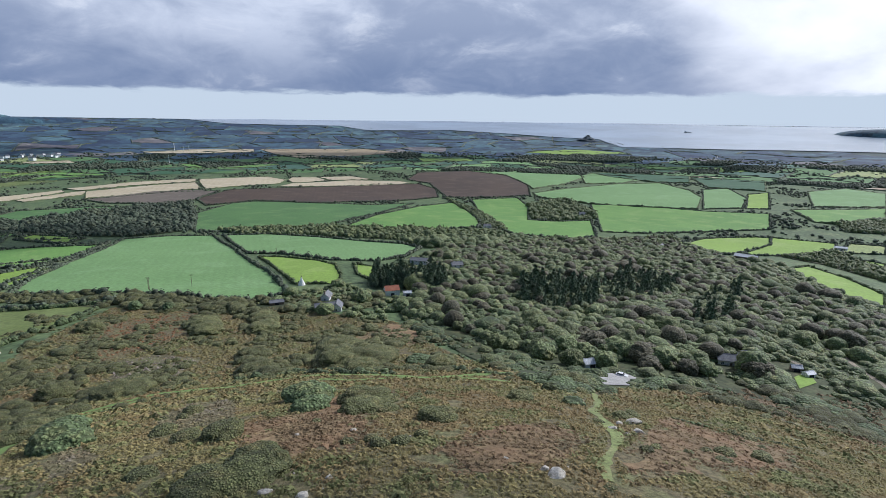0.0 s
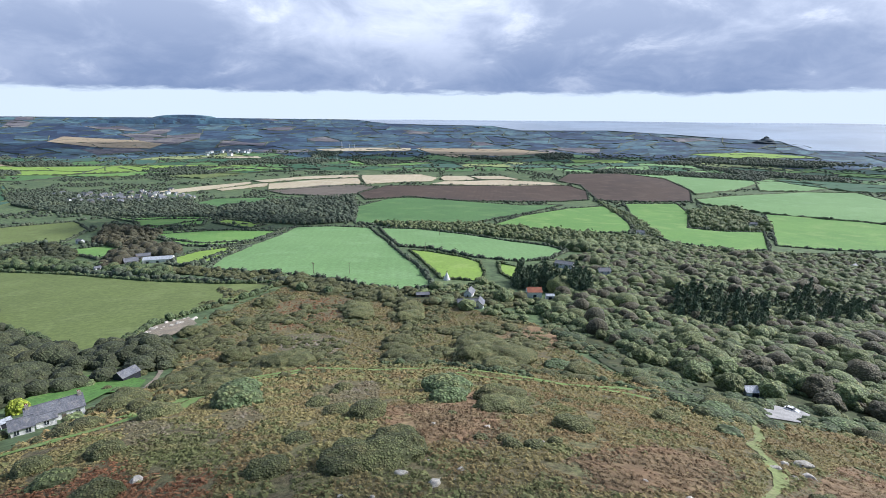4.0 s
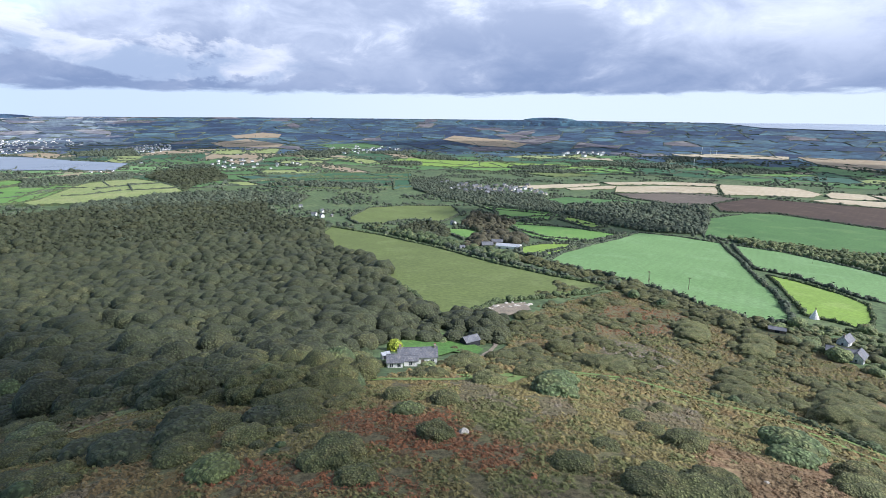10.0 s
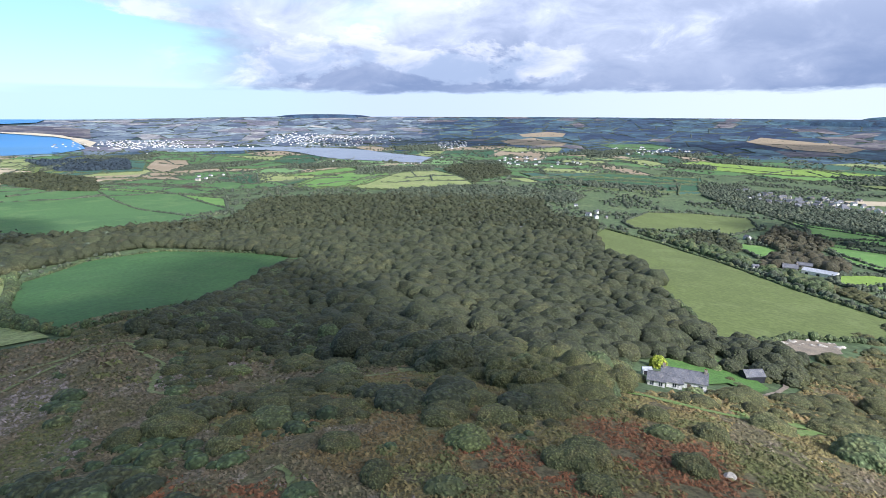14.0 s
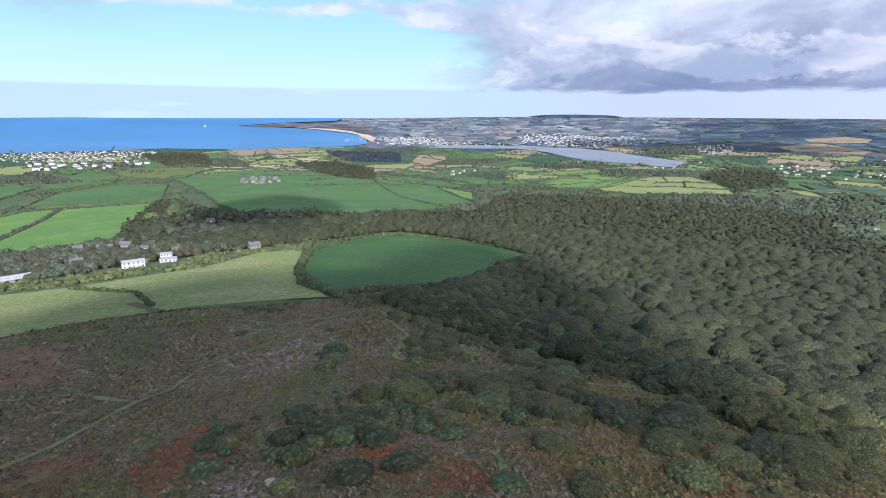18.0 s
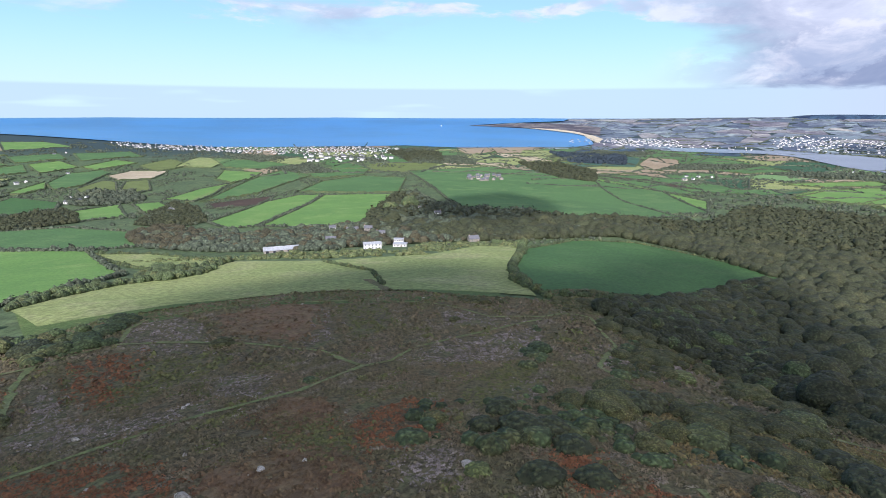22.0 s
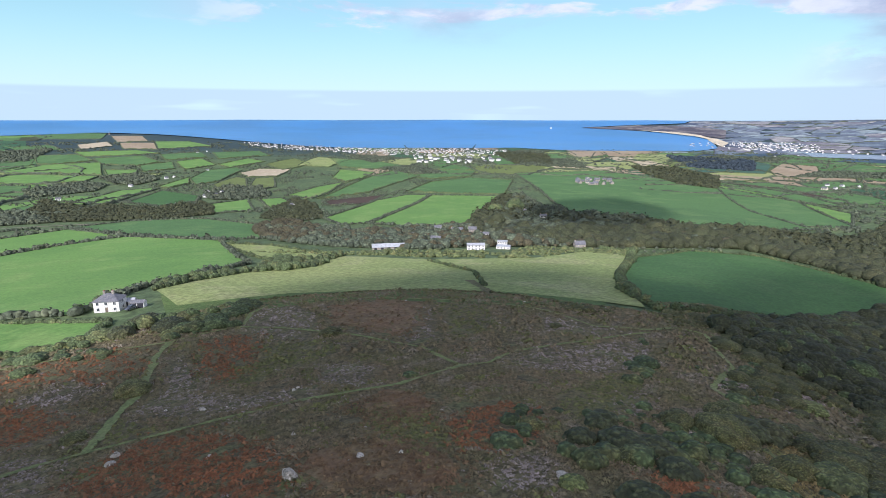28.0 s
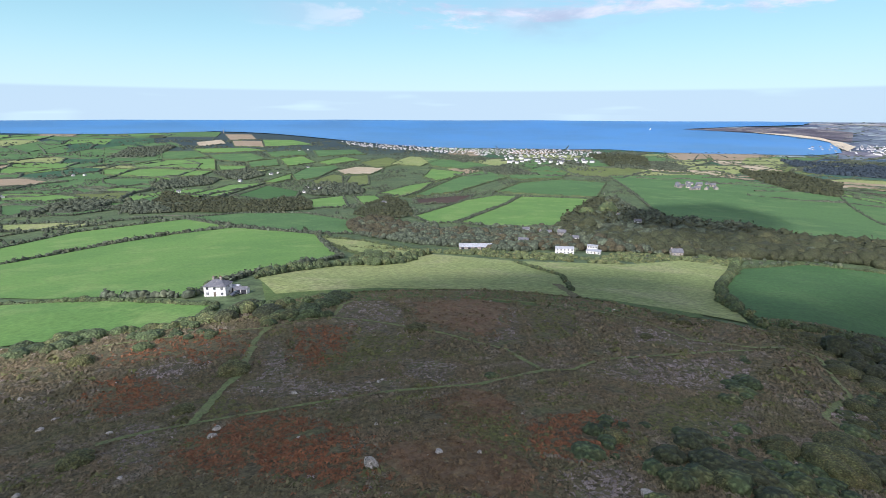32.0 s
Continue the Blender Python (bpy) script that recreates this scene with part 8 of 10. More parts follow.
tagged(blanket('car_park', [(53.2, 173.1), (62.5, 190.9), (68, 192.2), (71.1, 178.5), (59.7, 154.9), (50.3, 149.7)], TARMAC, 4), 'small gravel car park among the trees', 'car park', kind="structure")
tagged(blanket('lawn', [(-171.7, 114.7), (-181.1, 134.6), (-167.7, 143.8), (-155.1, 136.1), (-137.2, 107.2), (-159.1, 122.6), (-151, 102.4)], FIELD["lawn"], 3), 'bright green garden lawn behind the cottage', 'lawn', kind="structure")
tagged(blanket('lawn', [(-182.3, 123.5), (-181.4, 135.5), (-171, 146.4), (-147.1, 138.8), (-135.2, 123.4), (-149.4, 122.2), (-140.5, 109.2), (-168.7, 120.7)], FIELD["lawn"], 3), 'green garden lawn beside the cottage', 'lawn', kind="structure")
strip('track', 'pale stony drive beside the garden', [(-127.7, 98.4), (-126.2, 109.3), (-137, 129), (-150.8, 149), (-163.6, 160.1)], 2.2, TRACK, 1, 'path')
tagged(blanket('lawn', [(143, 199), (154.4, 207.3), (149, 194.4), (137.1, 186.7)], FIELD["lime"], 3), 'bright garden lawn among the trees', 'lawn', kind="structure")
tagged(blanket('lawn', [(33.5, 388), (52.1, 401), (47, 359.2), (35.1, 358)], FIELD["lime"], 3), 'clearing of bright grass in the wood', 'lawn', kind="structure")

# ---- moor ----
MOOR_EDGE = [(117.2, 124.6), (115.2, 158.8), (80.8, 166.2), (33.7, 132), (23.5, 170.3), (-23.4, 261.1), (-91.6, 294.4), (-195, 302.7), (-192.3, 251.8), (-182.5, 205.3), (-139.4, 139.8), (-105.1, 60.7), (-105.3, 39.4), (-135.1, 17.5), (-179.5, -4.3), (-177.2, -74.4), (-191.5, -104.8), (-248.6, -81.8), (-180.1, -83.9), (-163.5, -113.7), (-156.1, -147.2), (-135.2, -175.8), (-92.1, -197.6), (-59.6, -202.7), (-34.6, -197.9), (-19.4, -185.3), (10.2, -193.8), (39.9, -198.4), (44.5, -122.2), (76.6, -64.3), (90, -0), (86.6, 50)]
tagged(blanket("moor", MOOR_EDGE, MOOR, 0, 3.0, 120), "brown and green moorland over the hilltop", "moorland", kind="structure")
moor_zone('rust', 'rust-red dying bracken on the moor', [(13.3, -171.1), (6.2, -171.9), (-5.3, -171.9), (-17.8, -171), (-24, -155.4), (-20.9, -138.4), (-12, -135.5), (-3.8, -148.1), (4, -150.9), (12.6, -155.1)], 1.3, 0.55)
moor_zone('rust', 'rust-red dying bracken on the moor', [(11.9, -139.5), (3.1, -136.4), (-2.3, -122.4), (-3.4, -110.2), (1.9, -107.4), (10.6, -111.7)], 1, 0.55)
moor_zone('rust', 'rust-red dying bracken on the moor', [(-38.7, -156.6), (-51.2, -156.2), (-53, -147.1), (-46.4, -130.4), (-36.4, -113.5), (-31.2, -113.3), (-29.4, -124.8)], 1, 0.55)
moor_zone('brown', 'dark brown heath on the moor', [(-86, -171.6), (-107.2, -170), (-120.4, -156.2), (-95.9, -123), (-81.9, -112.7), (-76.7, -125.1), (-73, -142.4)], 1.3, 0.55)
moor_zone('rust', 'rust-red dying bracken on the moor', [(-3.8, -84.8), (-12.3, -89.8), (-19.1, -85.3), (-24.4, -76), (-24.5, -67), (-20.6, -53.7), (0.2, -75.4)], 0.8, 0.55)
moor_zone('rust', 'rust-red dying bracken on the moor', [(-50, -59.6), (-63.1, -62.5), (-67.3, -58.2), (-64.4, -51.8), (-55.6, -45), (-48.2, -47.4), (-44.9, -52.1)], 0.8, 0.55)
moor_zone('rust', 'rust-red dying bracken on the moor', [(-57.4, -28.9), (-62.4, -28.5), (-65.3, -26.2), (-63.4, -24), (-56, -28)], 0.8, 0.55)
moor_zone('brown', 'dark brown heath on the moor', [(-26.9, -64.6), (-38.8, -62.3), (-42.2, -54.1), (-43.1, -46.6), (-36.8, -40.6), (-22.7, -51.8)], 0.8, 0.55)
moor_zone('brown', 'dark brown heath on the moor', [(-40.5, -78.2), (-52.9, -80.5), (-57.7, -72.2), (-48.6, -62.2), (-40, -64.2)], 0.8, 0.55)
moor_zone('heather', 'faded grey-mauve heather on the moor', [(-86.1, -80.2), (-104.6, -83.8), (-121, -77.8), (-135.9, -73.3), (-123.4, -63), (-112.9, -58.7), (-100.4, -61.1), (-88.9, -70.8)], 1, 0.55)
moor_zone('heather', 'faded grey-mauve heather on the moor', [(-50.5, -105), (-57.2, -106.4), (-60.2, -96), (-51.1, -86), (-46.4, -94.1)], 1, 0.55)
moor_zone('heather', 'faded grey-mauve heather on the moor', [(-81.4, -48.9), (-93, -50.1), (-90.4, -46.3), (-80.7, -41.9), (-78.3, -45.9)], 1, 0.55)
moor_zone('heather', 'faded grey-mauve heather on the moor', [(-20, -115.2), (-32.3, -98.2), (-44.6, -93.1), (-40.5, -87.2), (-24.2, -93.2), (-16.9, -99.7), (-12.7, -109.3)], 1, 0.55)
moor_zone('heather', 'faded grey-mauve heather on the moor', [(-100.9, -134), (-116.2, -145.7), (-87.6, -108.5), (-77.8, -107), (-80.1, -114.2)], 1.3, 0.55)
moor_zone('heather', 'faded grey-mauve heather on the moor', [(-62.5, -182.8), (-80.6, -184.5), (-75.9, -156), (-61.6, -130.7), (-54.6, -138), (-52.4, -159.9)], 1.3, 0.55)
moor_zone('heather', 'faded grey-mauve heather on the moor', [(-27.6, -144.9), (-30.5, -133.8), (-26.4, -113.1), (-20.9, -114.1)], 1, 0.55)
moor_zone('heather', 'faded grey-mauve heather on the moor', [(-44.5, -43.7), (-53.7, -43.9), (-51.5, -39.1), (-46.2, -35.6), (-40.6, -37.8)], 0.8, 0.55)
moor_zone('heather', 'faded grey-mauve heather on the moor', [(-125.7, -47.5), (-147.1, -47.9), (-138.2, -42.1), (-156.4, -34.9), (-138.9, -32.7), (-122.3, -39), (-114.6, -44.1)], 1, 0.55)
moor_zone('heather', 'faded grey-mauve heather on the moor', [(6.6, -103.4), (-0.2, -98), (1.9, -79.5), (6.8, -83.3)], 1, 0.55)
moor_zone('heather', 'faded grey-mauve heather on the moor', [(-135.3, -111.5), (-137.4, -97.1), (-141.9, -76.7), (-127.3, -84), (-119, -95.6)], 1.3, 0.55)
moor_zone('heather', 'faded grey-mauve heather on the moor', [(4, -145.4), (-5.9, -144.3), (-11.5, -131.4), (-4.6, -126.7), (3.1, -136.4)], 1, 0.55)
moor_zone('green', 'green bracken and bramble on the moor', [(-48.8, -135.8), (-62.7, -129.5), (-61.8, -114.8), (-46.7, -108.9), (-40.9, -115)], 1, 0.55)
moor_zone('green', 'green bracken and bramble on the moor', [(-5.9, -108.2), (-12.6, -102.7), (-15.2, -91.3), (-7.8, -93.5)], 1, 0.55)
moor_zone('green', 'green bracken and bramble on the moor', [(-78.3, -59.2), (-98.9, -60.1), (-99.5, -52.6), (-86, -48.3), (-68.9, -45.1), (-71.4, -52.6)], 1, 0.55)
moor_zone('green', 'green bracken and bramble on the moor', [(-119.6, -143.3), (-129.9, -130.4), (-104.4, -104.5), (-90.8, -106.1)], 1.3, 0.55)
moor_zone('green', 'green bracken and bramble on the moor', [(-37.7, -125.4), (-44.7, -117.6), (-37.2, -105.3), (-31.5, -110)], 1, 0.55)
moor_zone('rust', 'rust-red dying bracken on the moor', [(-61.6, -30.1), (-65.3, -25.4), (-62.1, -22.2), (-53.1, -18.9), (-55.4, -26.3)], 0.8, 0.55)
moor_zone('rust', 'rust-red dying bracken on the moor', [(-57.5, -19.3), (-62.4, -15.3), (-57.5, -9), (-53.3, -8.3), (-50.9, -17)], 0.8, 0.55)
moor_zone('rust', 'rust-red dying bracken on the moor', [(-95.7, -13.6), (-103.6, -5.6), (-91.9, -2.8), (-82.4, -7.8)], 1, 0.55)
moor_zone('dusk', 'brown tangle of heather and bracken', [(-71.4, -15), (-77.2, -10.8), (-80.6, -0.5), (-77.1, 2.9), (-70.5, -3.3), (-68.3, -11.8)], 0.8, 0.55)
moor_zone('heather', 'faded grey-mauve heather on the moor', [(-139.5, -47.2), (-165.1, -35.9), (-142.9, -32.6), (-114.6, -38.7)], 1, 0.55)
moor_zone('green', 'green bracken and bramble on the moor', [(-45.5, -76.4), (-49.7, -63.4), (-44.6, -50.6), (-41.6, -52), (-39.4, -65.2)], 0.8, 0.55)
moor_zone('rust', 'rust-red dying bracken on the moor', [(-78.3, 37.2), (-78.6, 44), (-76.4, 48.7), (-67.9, 48.9), (-71.4, 57.3), (-63.5, 54.1), (-51.5, 45.5), (-48.9, 38.8), (-55.6, 36.1), (-63.1, 35.1)], 0.8, 0.55)
moor_zone('rust', 'rust-red dying bracken on the moor', [(-66.2, 12.8), (-68.1, 20.4), (-62.3, 23.6), (-54.6, 27), (-48, 33.5), (-42.5, 32), (-64.2, 12.3)], 0.8, 0.55)
moor_zone('rust', 'rust-red dying bracken on the moor', [(-163.7, 222.3), (-173.6, 268.6), (-141, 288.9), (-119.8, 259.7), (-129.7, 222), (-141, 201.1)], 1.3, 0.55)
moor_zone('rust', 'rust-red dying bracken on the moor', [(-56.8, 47.3), (-50.5, 50.8), (-44.2, 51.4), (-41.9, 44.4), (-45.6, 39.9)], 0.8, 0.55)
moor_zone('brown', 'dark brown heath on the moor', [(-28, 75), (-24.4, 111.1), (-10.8, 117.7), (-8.6, 99.5), (-22.7, 60.4)], 1, 0.55)
moor_zone('green', 'green bracken and bramble on the moor', [(-68.7, 60.6), (-71.4, 75), (-55, 66.6), (-49.4, 54.6), (-56.7, 51.9)], 0.8, 0.55)
moor_zone('green', 'green bracken and bramble on the moor', [(-41.4, 39.9), (-36.2, 53.5), (-28.1, 53.8), (-27.2, 52.3), (-39.8, 35.1)], 0.8, 0.55)
moor_zone('dusk', 'brown tangle of heather and bracken', [(-59.9, 100.3), (-64.4, 124.2), (-51.3, 122.3), (-39.9, 93.6), (-48, 89.1)], 1, 0.55)
moor_zone('dusk', 'brown tangle of heather and bracken', [(-69, 80.4), (-66.8, 88.3), (-55.1, 76.6), (-56.3, 68.1)], 1, 0.55)
moor_zone('heather', 'faded grey-mauve heather on the moor', [(-138.2, 202.2), (-121, 213.4), (-98.8, 205.5), (-99.1, 181.2), (-117.8, 177.6)], 1.3, 0.55)
moor_zone('dusk', 'brown tangle of heather and bracken', [(-93.3, 80.4), (-79.9, 78), (-64.1, 68.1), (-63.3, 61.9), (-71.3, 60.4)], 1, 0.55)
moor_zone('brown', 'dark brown heath on the moor', [(26.2, 69.9), (50.6, 107.2), (59.4, 98.3), (72.4, 95.9), (60, 78.6), (24.2, 59.8)], 1, 0.55)
moor_zone('brown', 'dark brown heath on the moor', [(-1.7, 67.1), (12.1, 83), (21.7, 84.1), (24.1, 76), (16.7, 65.8), (2.1, 58.2)], 0.8, 0.55)
moor_zone('brown', 'dark brown heath on the moor', [(-25.8, 258.2), (0.2, 254), (1.7, 228.4), (-19.3, 218.7), (-45.1, 221.8)], 1.3, 0.55)
moor_zone('brown', 'dark brown heath on the moor', [(-39.4, 86.8), (-26.2, 94.3), (-11.3, 84.4), (-12.4, 68.1), (-27, 70.8)], 0.8, 0.55)
moor_zone('green', 'green bracken and bramble on the moor', [(-74.1, 64.8), (-66.8, 69.9), (-55.8, 63.9), (-43.8, 53), (-66.2, 57.4)], 0.8, 0.55)
moor_zone('green', 'green bracken and bramble on the moor', [(-25.9, 63.4), (-21.7, 65.5), (-14.5, 56.2), (-20, 51.5), (-25.3, 54.4)], 0.8, 0.55)
moor_growth("moor", "low tangle of bracken, heather and gorse", MOOR_EDGE, 0.85, 0.6, -0.42, (-110, 92))
moor_growth("green", "green bracken and bramble spreading over the moor", MOOR_EDGE, 1.15, 0.8, 0.22, (-110, 84))
moor_growth("green", "dark green bracken among the heather", MOOR_EDGE, 1.2, 0.75, 0.24, (92, 260))
moor_growth("heather", "faded heather strewn over the moor", MOOR_EDGE, 1.5, 0.45, 0.30, (84, 260))
moor_growth("dusk", "brown tangle of heather and bracken", MOOR_EDGE, 0.85, 0.6, -0.42, (92, 260))

# ---- scrub on the slopes ----
shrubs('dense green scrub of gorse and bramble', [(-231.6, 288.6), (-180.7, 301.4), (-98.3, 294.9), (-23.4, 261.1), (18.4, 232.6), (34.9, 168.7), (17.7, 152.9), (-33.4, 162.7), (-64.6, 156.3), (-90.9, 123.7), (-102.5, 111.4), (-215.8, 245.7)], 3.2, 1.5, 'gorse', 0.02)
shrubs('dense green scrub below the car park', [(-24.4, 272.6), (15.2, 273.9), (50.6, 201.5), (91, 188.3), (156.1, 220.9), (201.1, 223.3), (133.9, 143.2), (120.9, 167.1), (80.8, 166.2), (31.1, 121.4), (22.4, 162.1)], 3.2, 1.7, 'hedge', -0.15)
shrubs('scattered gorse in the bracken', [(-102.5, 111.4), (-81.3, 146.8), (20.5, 147.4), (90, 148.4), (117.2, 124.6), (71.7, 74.4), (-61.9, 65.4)], 5.0, 1.0, 'gorse', 0.28)
shrubs('thick gorse scrub above the cottage', [(-186.1, 160), (-179.8, 206.6), (-127.1, 200.3), (-97.1, 152.7), (-85.1, 96.4), (-100.8, 66.8), (-104.7, 46.4), (-120, 43.6), (-157.4, 58.4), (-114.8, 62.7), (-115, 89.8)], 3.0, 1.5, 'gorse', -0.02)
shrubs('thick scrub along the edge of the wood', [(-173, -71.2), (-195.5, -36.7), (-140.4, 18.2), (-151.1, 52.4), (-150.7, 88.2), (-105.6, 68.5), (-84.8, 43.3), (-71.5, 27), (-78.1, 0.9), (-94.3, -19), (-117.6, -40.3)], 3.2, 1.7, 'gorse', -0.05)
shrubs('gorse drifts on the shaded slope', [(-162.3, -89.8), (-151.7, -57.7), (-98.8, -19.8), (-71.5, 27), (-49.8, 19.1), (-74.1, -44.3)], 3.8, 1.2, 'hedge', 0.14)
shrubs('gorse and heather bushes on the slope', [(-66.2, -60.5), (-75, -44.6), (-161.2, -50.7), (-85.9, -24.6), (-43.6, -38.8)], 3.2, 1.3, 'hedge', 0)
shrubs('scrub along the moor edge', [(-12.9, -190.8), (-34.6, -197.9), (-59.6, -202.7), (-79.2, -197.2), (-55.9, -165.2), (-34.2, -168.4), (-19.3, -159.7), (9.9, -182), (37.5, -183.9), (40.1, -199.9), (10.2, -192.2)], 3.5, 1.8, 'hedge', -0.1)
shrubs('scrub along the moor edge', [(-158.3, -134.7), (-173.7, -99), (-248.6, -81.8), (-174.1, -55.3), (-167.7, -69.7), (-147.9, -102.4)], 3.2, 1.3, 'gorse', 0)
tagged(blanket('scrub_floor', [(-369, 344.6), (-291.5, 350.9), (-195.3, 337), (-121.7, 313.6), (-64.7, 320.6), (-36.2, 324), (-32.6, 292), (-108.3, 277.9), (-172.2, 295.4), (-230.5, 309.5), (-270.1, 324.1)], FIELD['scrub'], 1.2), 'rough scrubby bank below the crops', 'ground', kind='structure')
shrubs('scrub along the bank below the crops', [(-369, 344.6), (-291.5, 350.9), (-195.3, 337), (-121.7, 313.6), (-64.7, 320.6), (-36.2, 324), (-32.6, 292), (-108.3, 277.9), (-172.2, 295.4), (-230.5, 309.5), (-270.1, 324.1)], 3.2, 1.9, 'gorse', -0.35)
shrubs('hillside scrub in the valley', [(61.3, 732), (124.8, 651), (323.4, 737), (310.9, 552.3), (355.9, 537.2), (263.8, 465.9), (106.4, 446.9), (34.8, 467.2)], 5, 2.2, 'mixed', -0.3)
shrubs('garden shrubs and scrub round the houses', [(-106.2, 308.9), (-95, 330.6), (-70.5, 355.1), (-28.5, 320.5), (-0.2, 329.2), (6, 273.4), (-22.9, 255.7), (-54.9, 273.2), (-89, 285.4)], 4, 1.9, 'mixed', -0.25)
shrubs('bramble scrub at the foot of the valley wood', [(-141, -408.7), (-190.1, -384.3), (-234.9, -335.8), (-292.5, -273.2), (-342.3, -295.9), (-408.2, -239.9), (-365.4, -218.2), (-353, -250.9), (-279.3, -240.5), (-223.7, -292), (-191.4, -348.4)], 4, 1.4, 'mixed', -0.3)
shrubs('bramble scrub between wood and cottage', [(-145.7, 50.5), (-161.1, 94.2), (-129.5, 76.1), (-100.5, 51), (-105.3, 36.7), (-130.4, 35.5)], 3.2, 1.5, 'hedge', -0.3)
shrubs('scrub among the farm buildings', [(-208.7, -529.6), (-299.9, -471.1), (-414, -439.4), (-373.4, -329.8), (-244.7, -349.8), (-209, -422.3)], 5, 1.6, 'oak', -0.1)
moor_zone("brown", "brown bracken on the lower slope", [(82.9, 158.7), (116.1, 182.5), (162.1, 176.4), (117.2, 124.6), (108.5, 137.3), (95.9, 149.2)], 1.3, 0.8)
shrubs('tangled scrub below the lane', [(74.9, 161.7), (107, 198.6), (133.4, 186), (176.8, 194.1), (125.9, 134.3), (110.4, 137.5), (88.5, 145.8)], 3.4, 1.7, 'gorse', -0.3)
shrubs('tall scrub and garden hedges round the chalets', [(100.3, 194.1), (136.8, 232.1), (180.1, 257.8), (222.7, 249.5), (162.1, 176.4), (134.3, 181), (108.5, 180.4)], 4.2, 2.2, 'mixed', -0.35)
shrubs('light green shrubs in the wood', [(-24.4, 272.6), (5.6, 251.2), (29.4, 216), (55.5, 202.6), (80.4, 207.4), (136.8, 232.1), (207.8, 231.4), (171.6, 187.9), (80.8, 166.2), (33.7, 132), (5.3, 231.9)], 11, 2.6, 'light', -0.1)
tagged(blanket('scrub_floor', [(-26.7, 298.9), (31.6, 233.6), (75.4, 206.6), (141.8, 241.3), (282.8, 322.1), (144.9, 155.9), (123.2, 170.6), (80.8, 166.2), (33.7, 132), (15.4, 192)], FIELD["scrub"], 1), 'rough scrubby ground below the wood', 'ground', kind="structure")

# ---- woods ----
wood('mixed broadleaf wood covering the valley side', [(-41.7, 419.7), (-25.5, 457), (11, 549.2), (58.8, 701), (124.8, 651), (323.4, 737), (278.6, 601), (297.6, 527.8), (327, 492.2), (303, 418.5), (289.3, 330), (207.8, 231.4), (180.1, 257.8), (136.8, 232.1), (100.3, 194.1), (80.4, 207.4), (55.5, 202.6), (29.4, 216), (5.6, 251.2), (-18.3, 272.6), (-27.9, 313), (7.7, 365.5)], 2.8, 'mixed', 2.0)
shrubs('thicket of young trees under the valley wood', [(-41.7, 419.7), (-25.5, 457), (11, 549.2), (58.8, 701), (124.8, 651), (323.4, 737), (278.6, 601), (297.6, 527.8), (327, 492.2), (303, 418.5), (289.3, 330), (207.8, 231.4), (180.1, 257.8), (136.8, 232.1), (100.3, 194.1), (80.4, 207.4), (55.5, 202.6), (29.4, 216), (5.6, 251.2), (-18.3, 272.6), (-27.9, 313), (7.7, 365.5)], 4.8, 2.2, 'mixed', -0.3)
shrubs('dark hazel thicket in the valley wood', [(-41.7, 419.7), (-25.5, 457), (11, 549.2), (58.8, 701), (124.8, 651), (323.4, 737), (278.6, 601), (297.6, 527.8), (327, 492.2), (303, 418.5), (289.3, 330), (207.8, 231.4), (180.1, 257.8), (136.8, 232.1), (100.3, 194.1), (80.4, 207.4), (55.5, 202.6), (29.4, 216), (5.6, 251.2), (-18.3, 272.6), (-27.9, 313), (7.7, 365.5)], 7.5, 2.6, 'hedge', -0.1)
wood('ash trees among the wood', [(-28.8, 433.1), (11, 549.2), (118.9, 619), (311.7, 710), (285.4, 505.5), (275.5, 379), (270.7, 307.6), (207.8, 231.4), (180.1, 257.8), (136.8, 232.1), (100.3, 194.1), (80.4, 207.4), (55.5, 202.6), (29.4, 216), (5.6, 251.2), (-18.7, 278.7)], 3.7, 'light', 4.2)
wood('brown-leaved trees among the wood', [(-28.8, 433.1), (11, 549.2), (118.9, 619), (311.7, 710), (285.4, 505.5), (275.5, 379), (270.7, 307.6), (207.8, 231.4), (180.1, 257.8), (136.8, 232.1), (100.3, 194.1), (80.4, 207.4), (55.5, 202.6), (29.4, 216), (5.6, 251.2), (-18.7, 278.7)], 3.7, 'brown', 3.6)
wood('darker trees among the wood', [(-205.2, -554.3), (-294.7, -474.1), (-414, -439.4), (-541.9, -405), (-656, -232), (-548.2, -191.4), (-425.7, -250.6), (-244.7, -349.8)], 3.2, 'dim', 3)
wood('brown-leaved trees among the wood', [(-205.2, -554.3), (-294.7, -474.1), (-414, -439.4), (-541.9, -405), (-656, -232), (-548.2, -191.4), (-425.7, -250.6), (-244.7, -349.8)], 3.2, 'brown', 3)
wood('scattered dark firs in the wood', [(137.5, 277.8), (176.9, 342), (205.6, 351.5), (161.4, 275.8), (139.1, 258.3)], 4.4, 'fir', 2.4)
wood('stand of dark conifers within the wood', [(48.2, 349.2), (78.9, 375.2), (111.5, 366.9), (90, 296.1), (67.2, 283.8), (51.4, 298.3)], 3.8, 'fir', 1.5)
wood('second stand of dark conifers', [(119.5, 381.6), (152.3, 397.5), (175.9, 378.9), (139.9, 326.1), (100.9, 318)], 3.6, 'fir', 1.6)
wood('clipped row of dark pines behind the barn', [(-50.8, 368.1), (-34.1, 384.6), (3.6, 365.3), (3.4, 337.8), (-22.9, 342), (-45.9, 345.5)], 4, 'fir', 0.9)
wood('small dark copse between the pastures', [(175.7, 1086), (266.8, 1160), (281.8, 1030), (267.1, 918), (185.3, 877), (151.6, 901)], 5, 'mixed', 1.2)
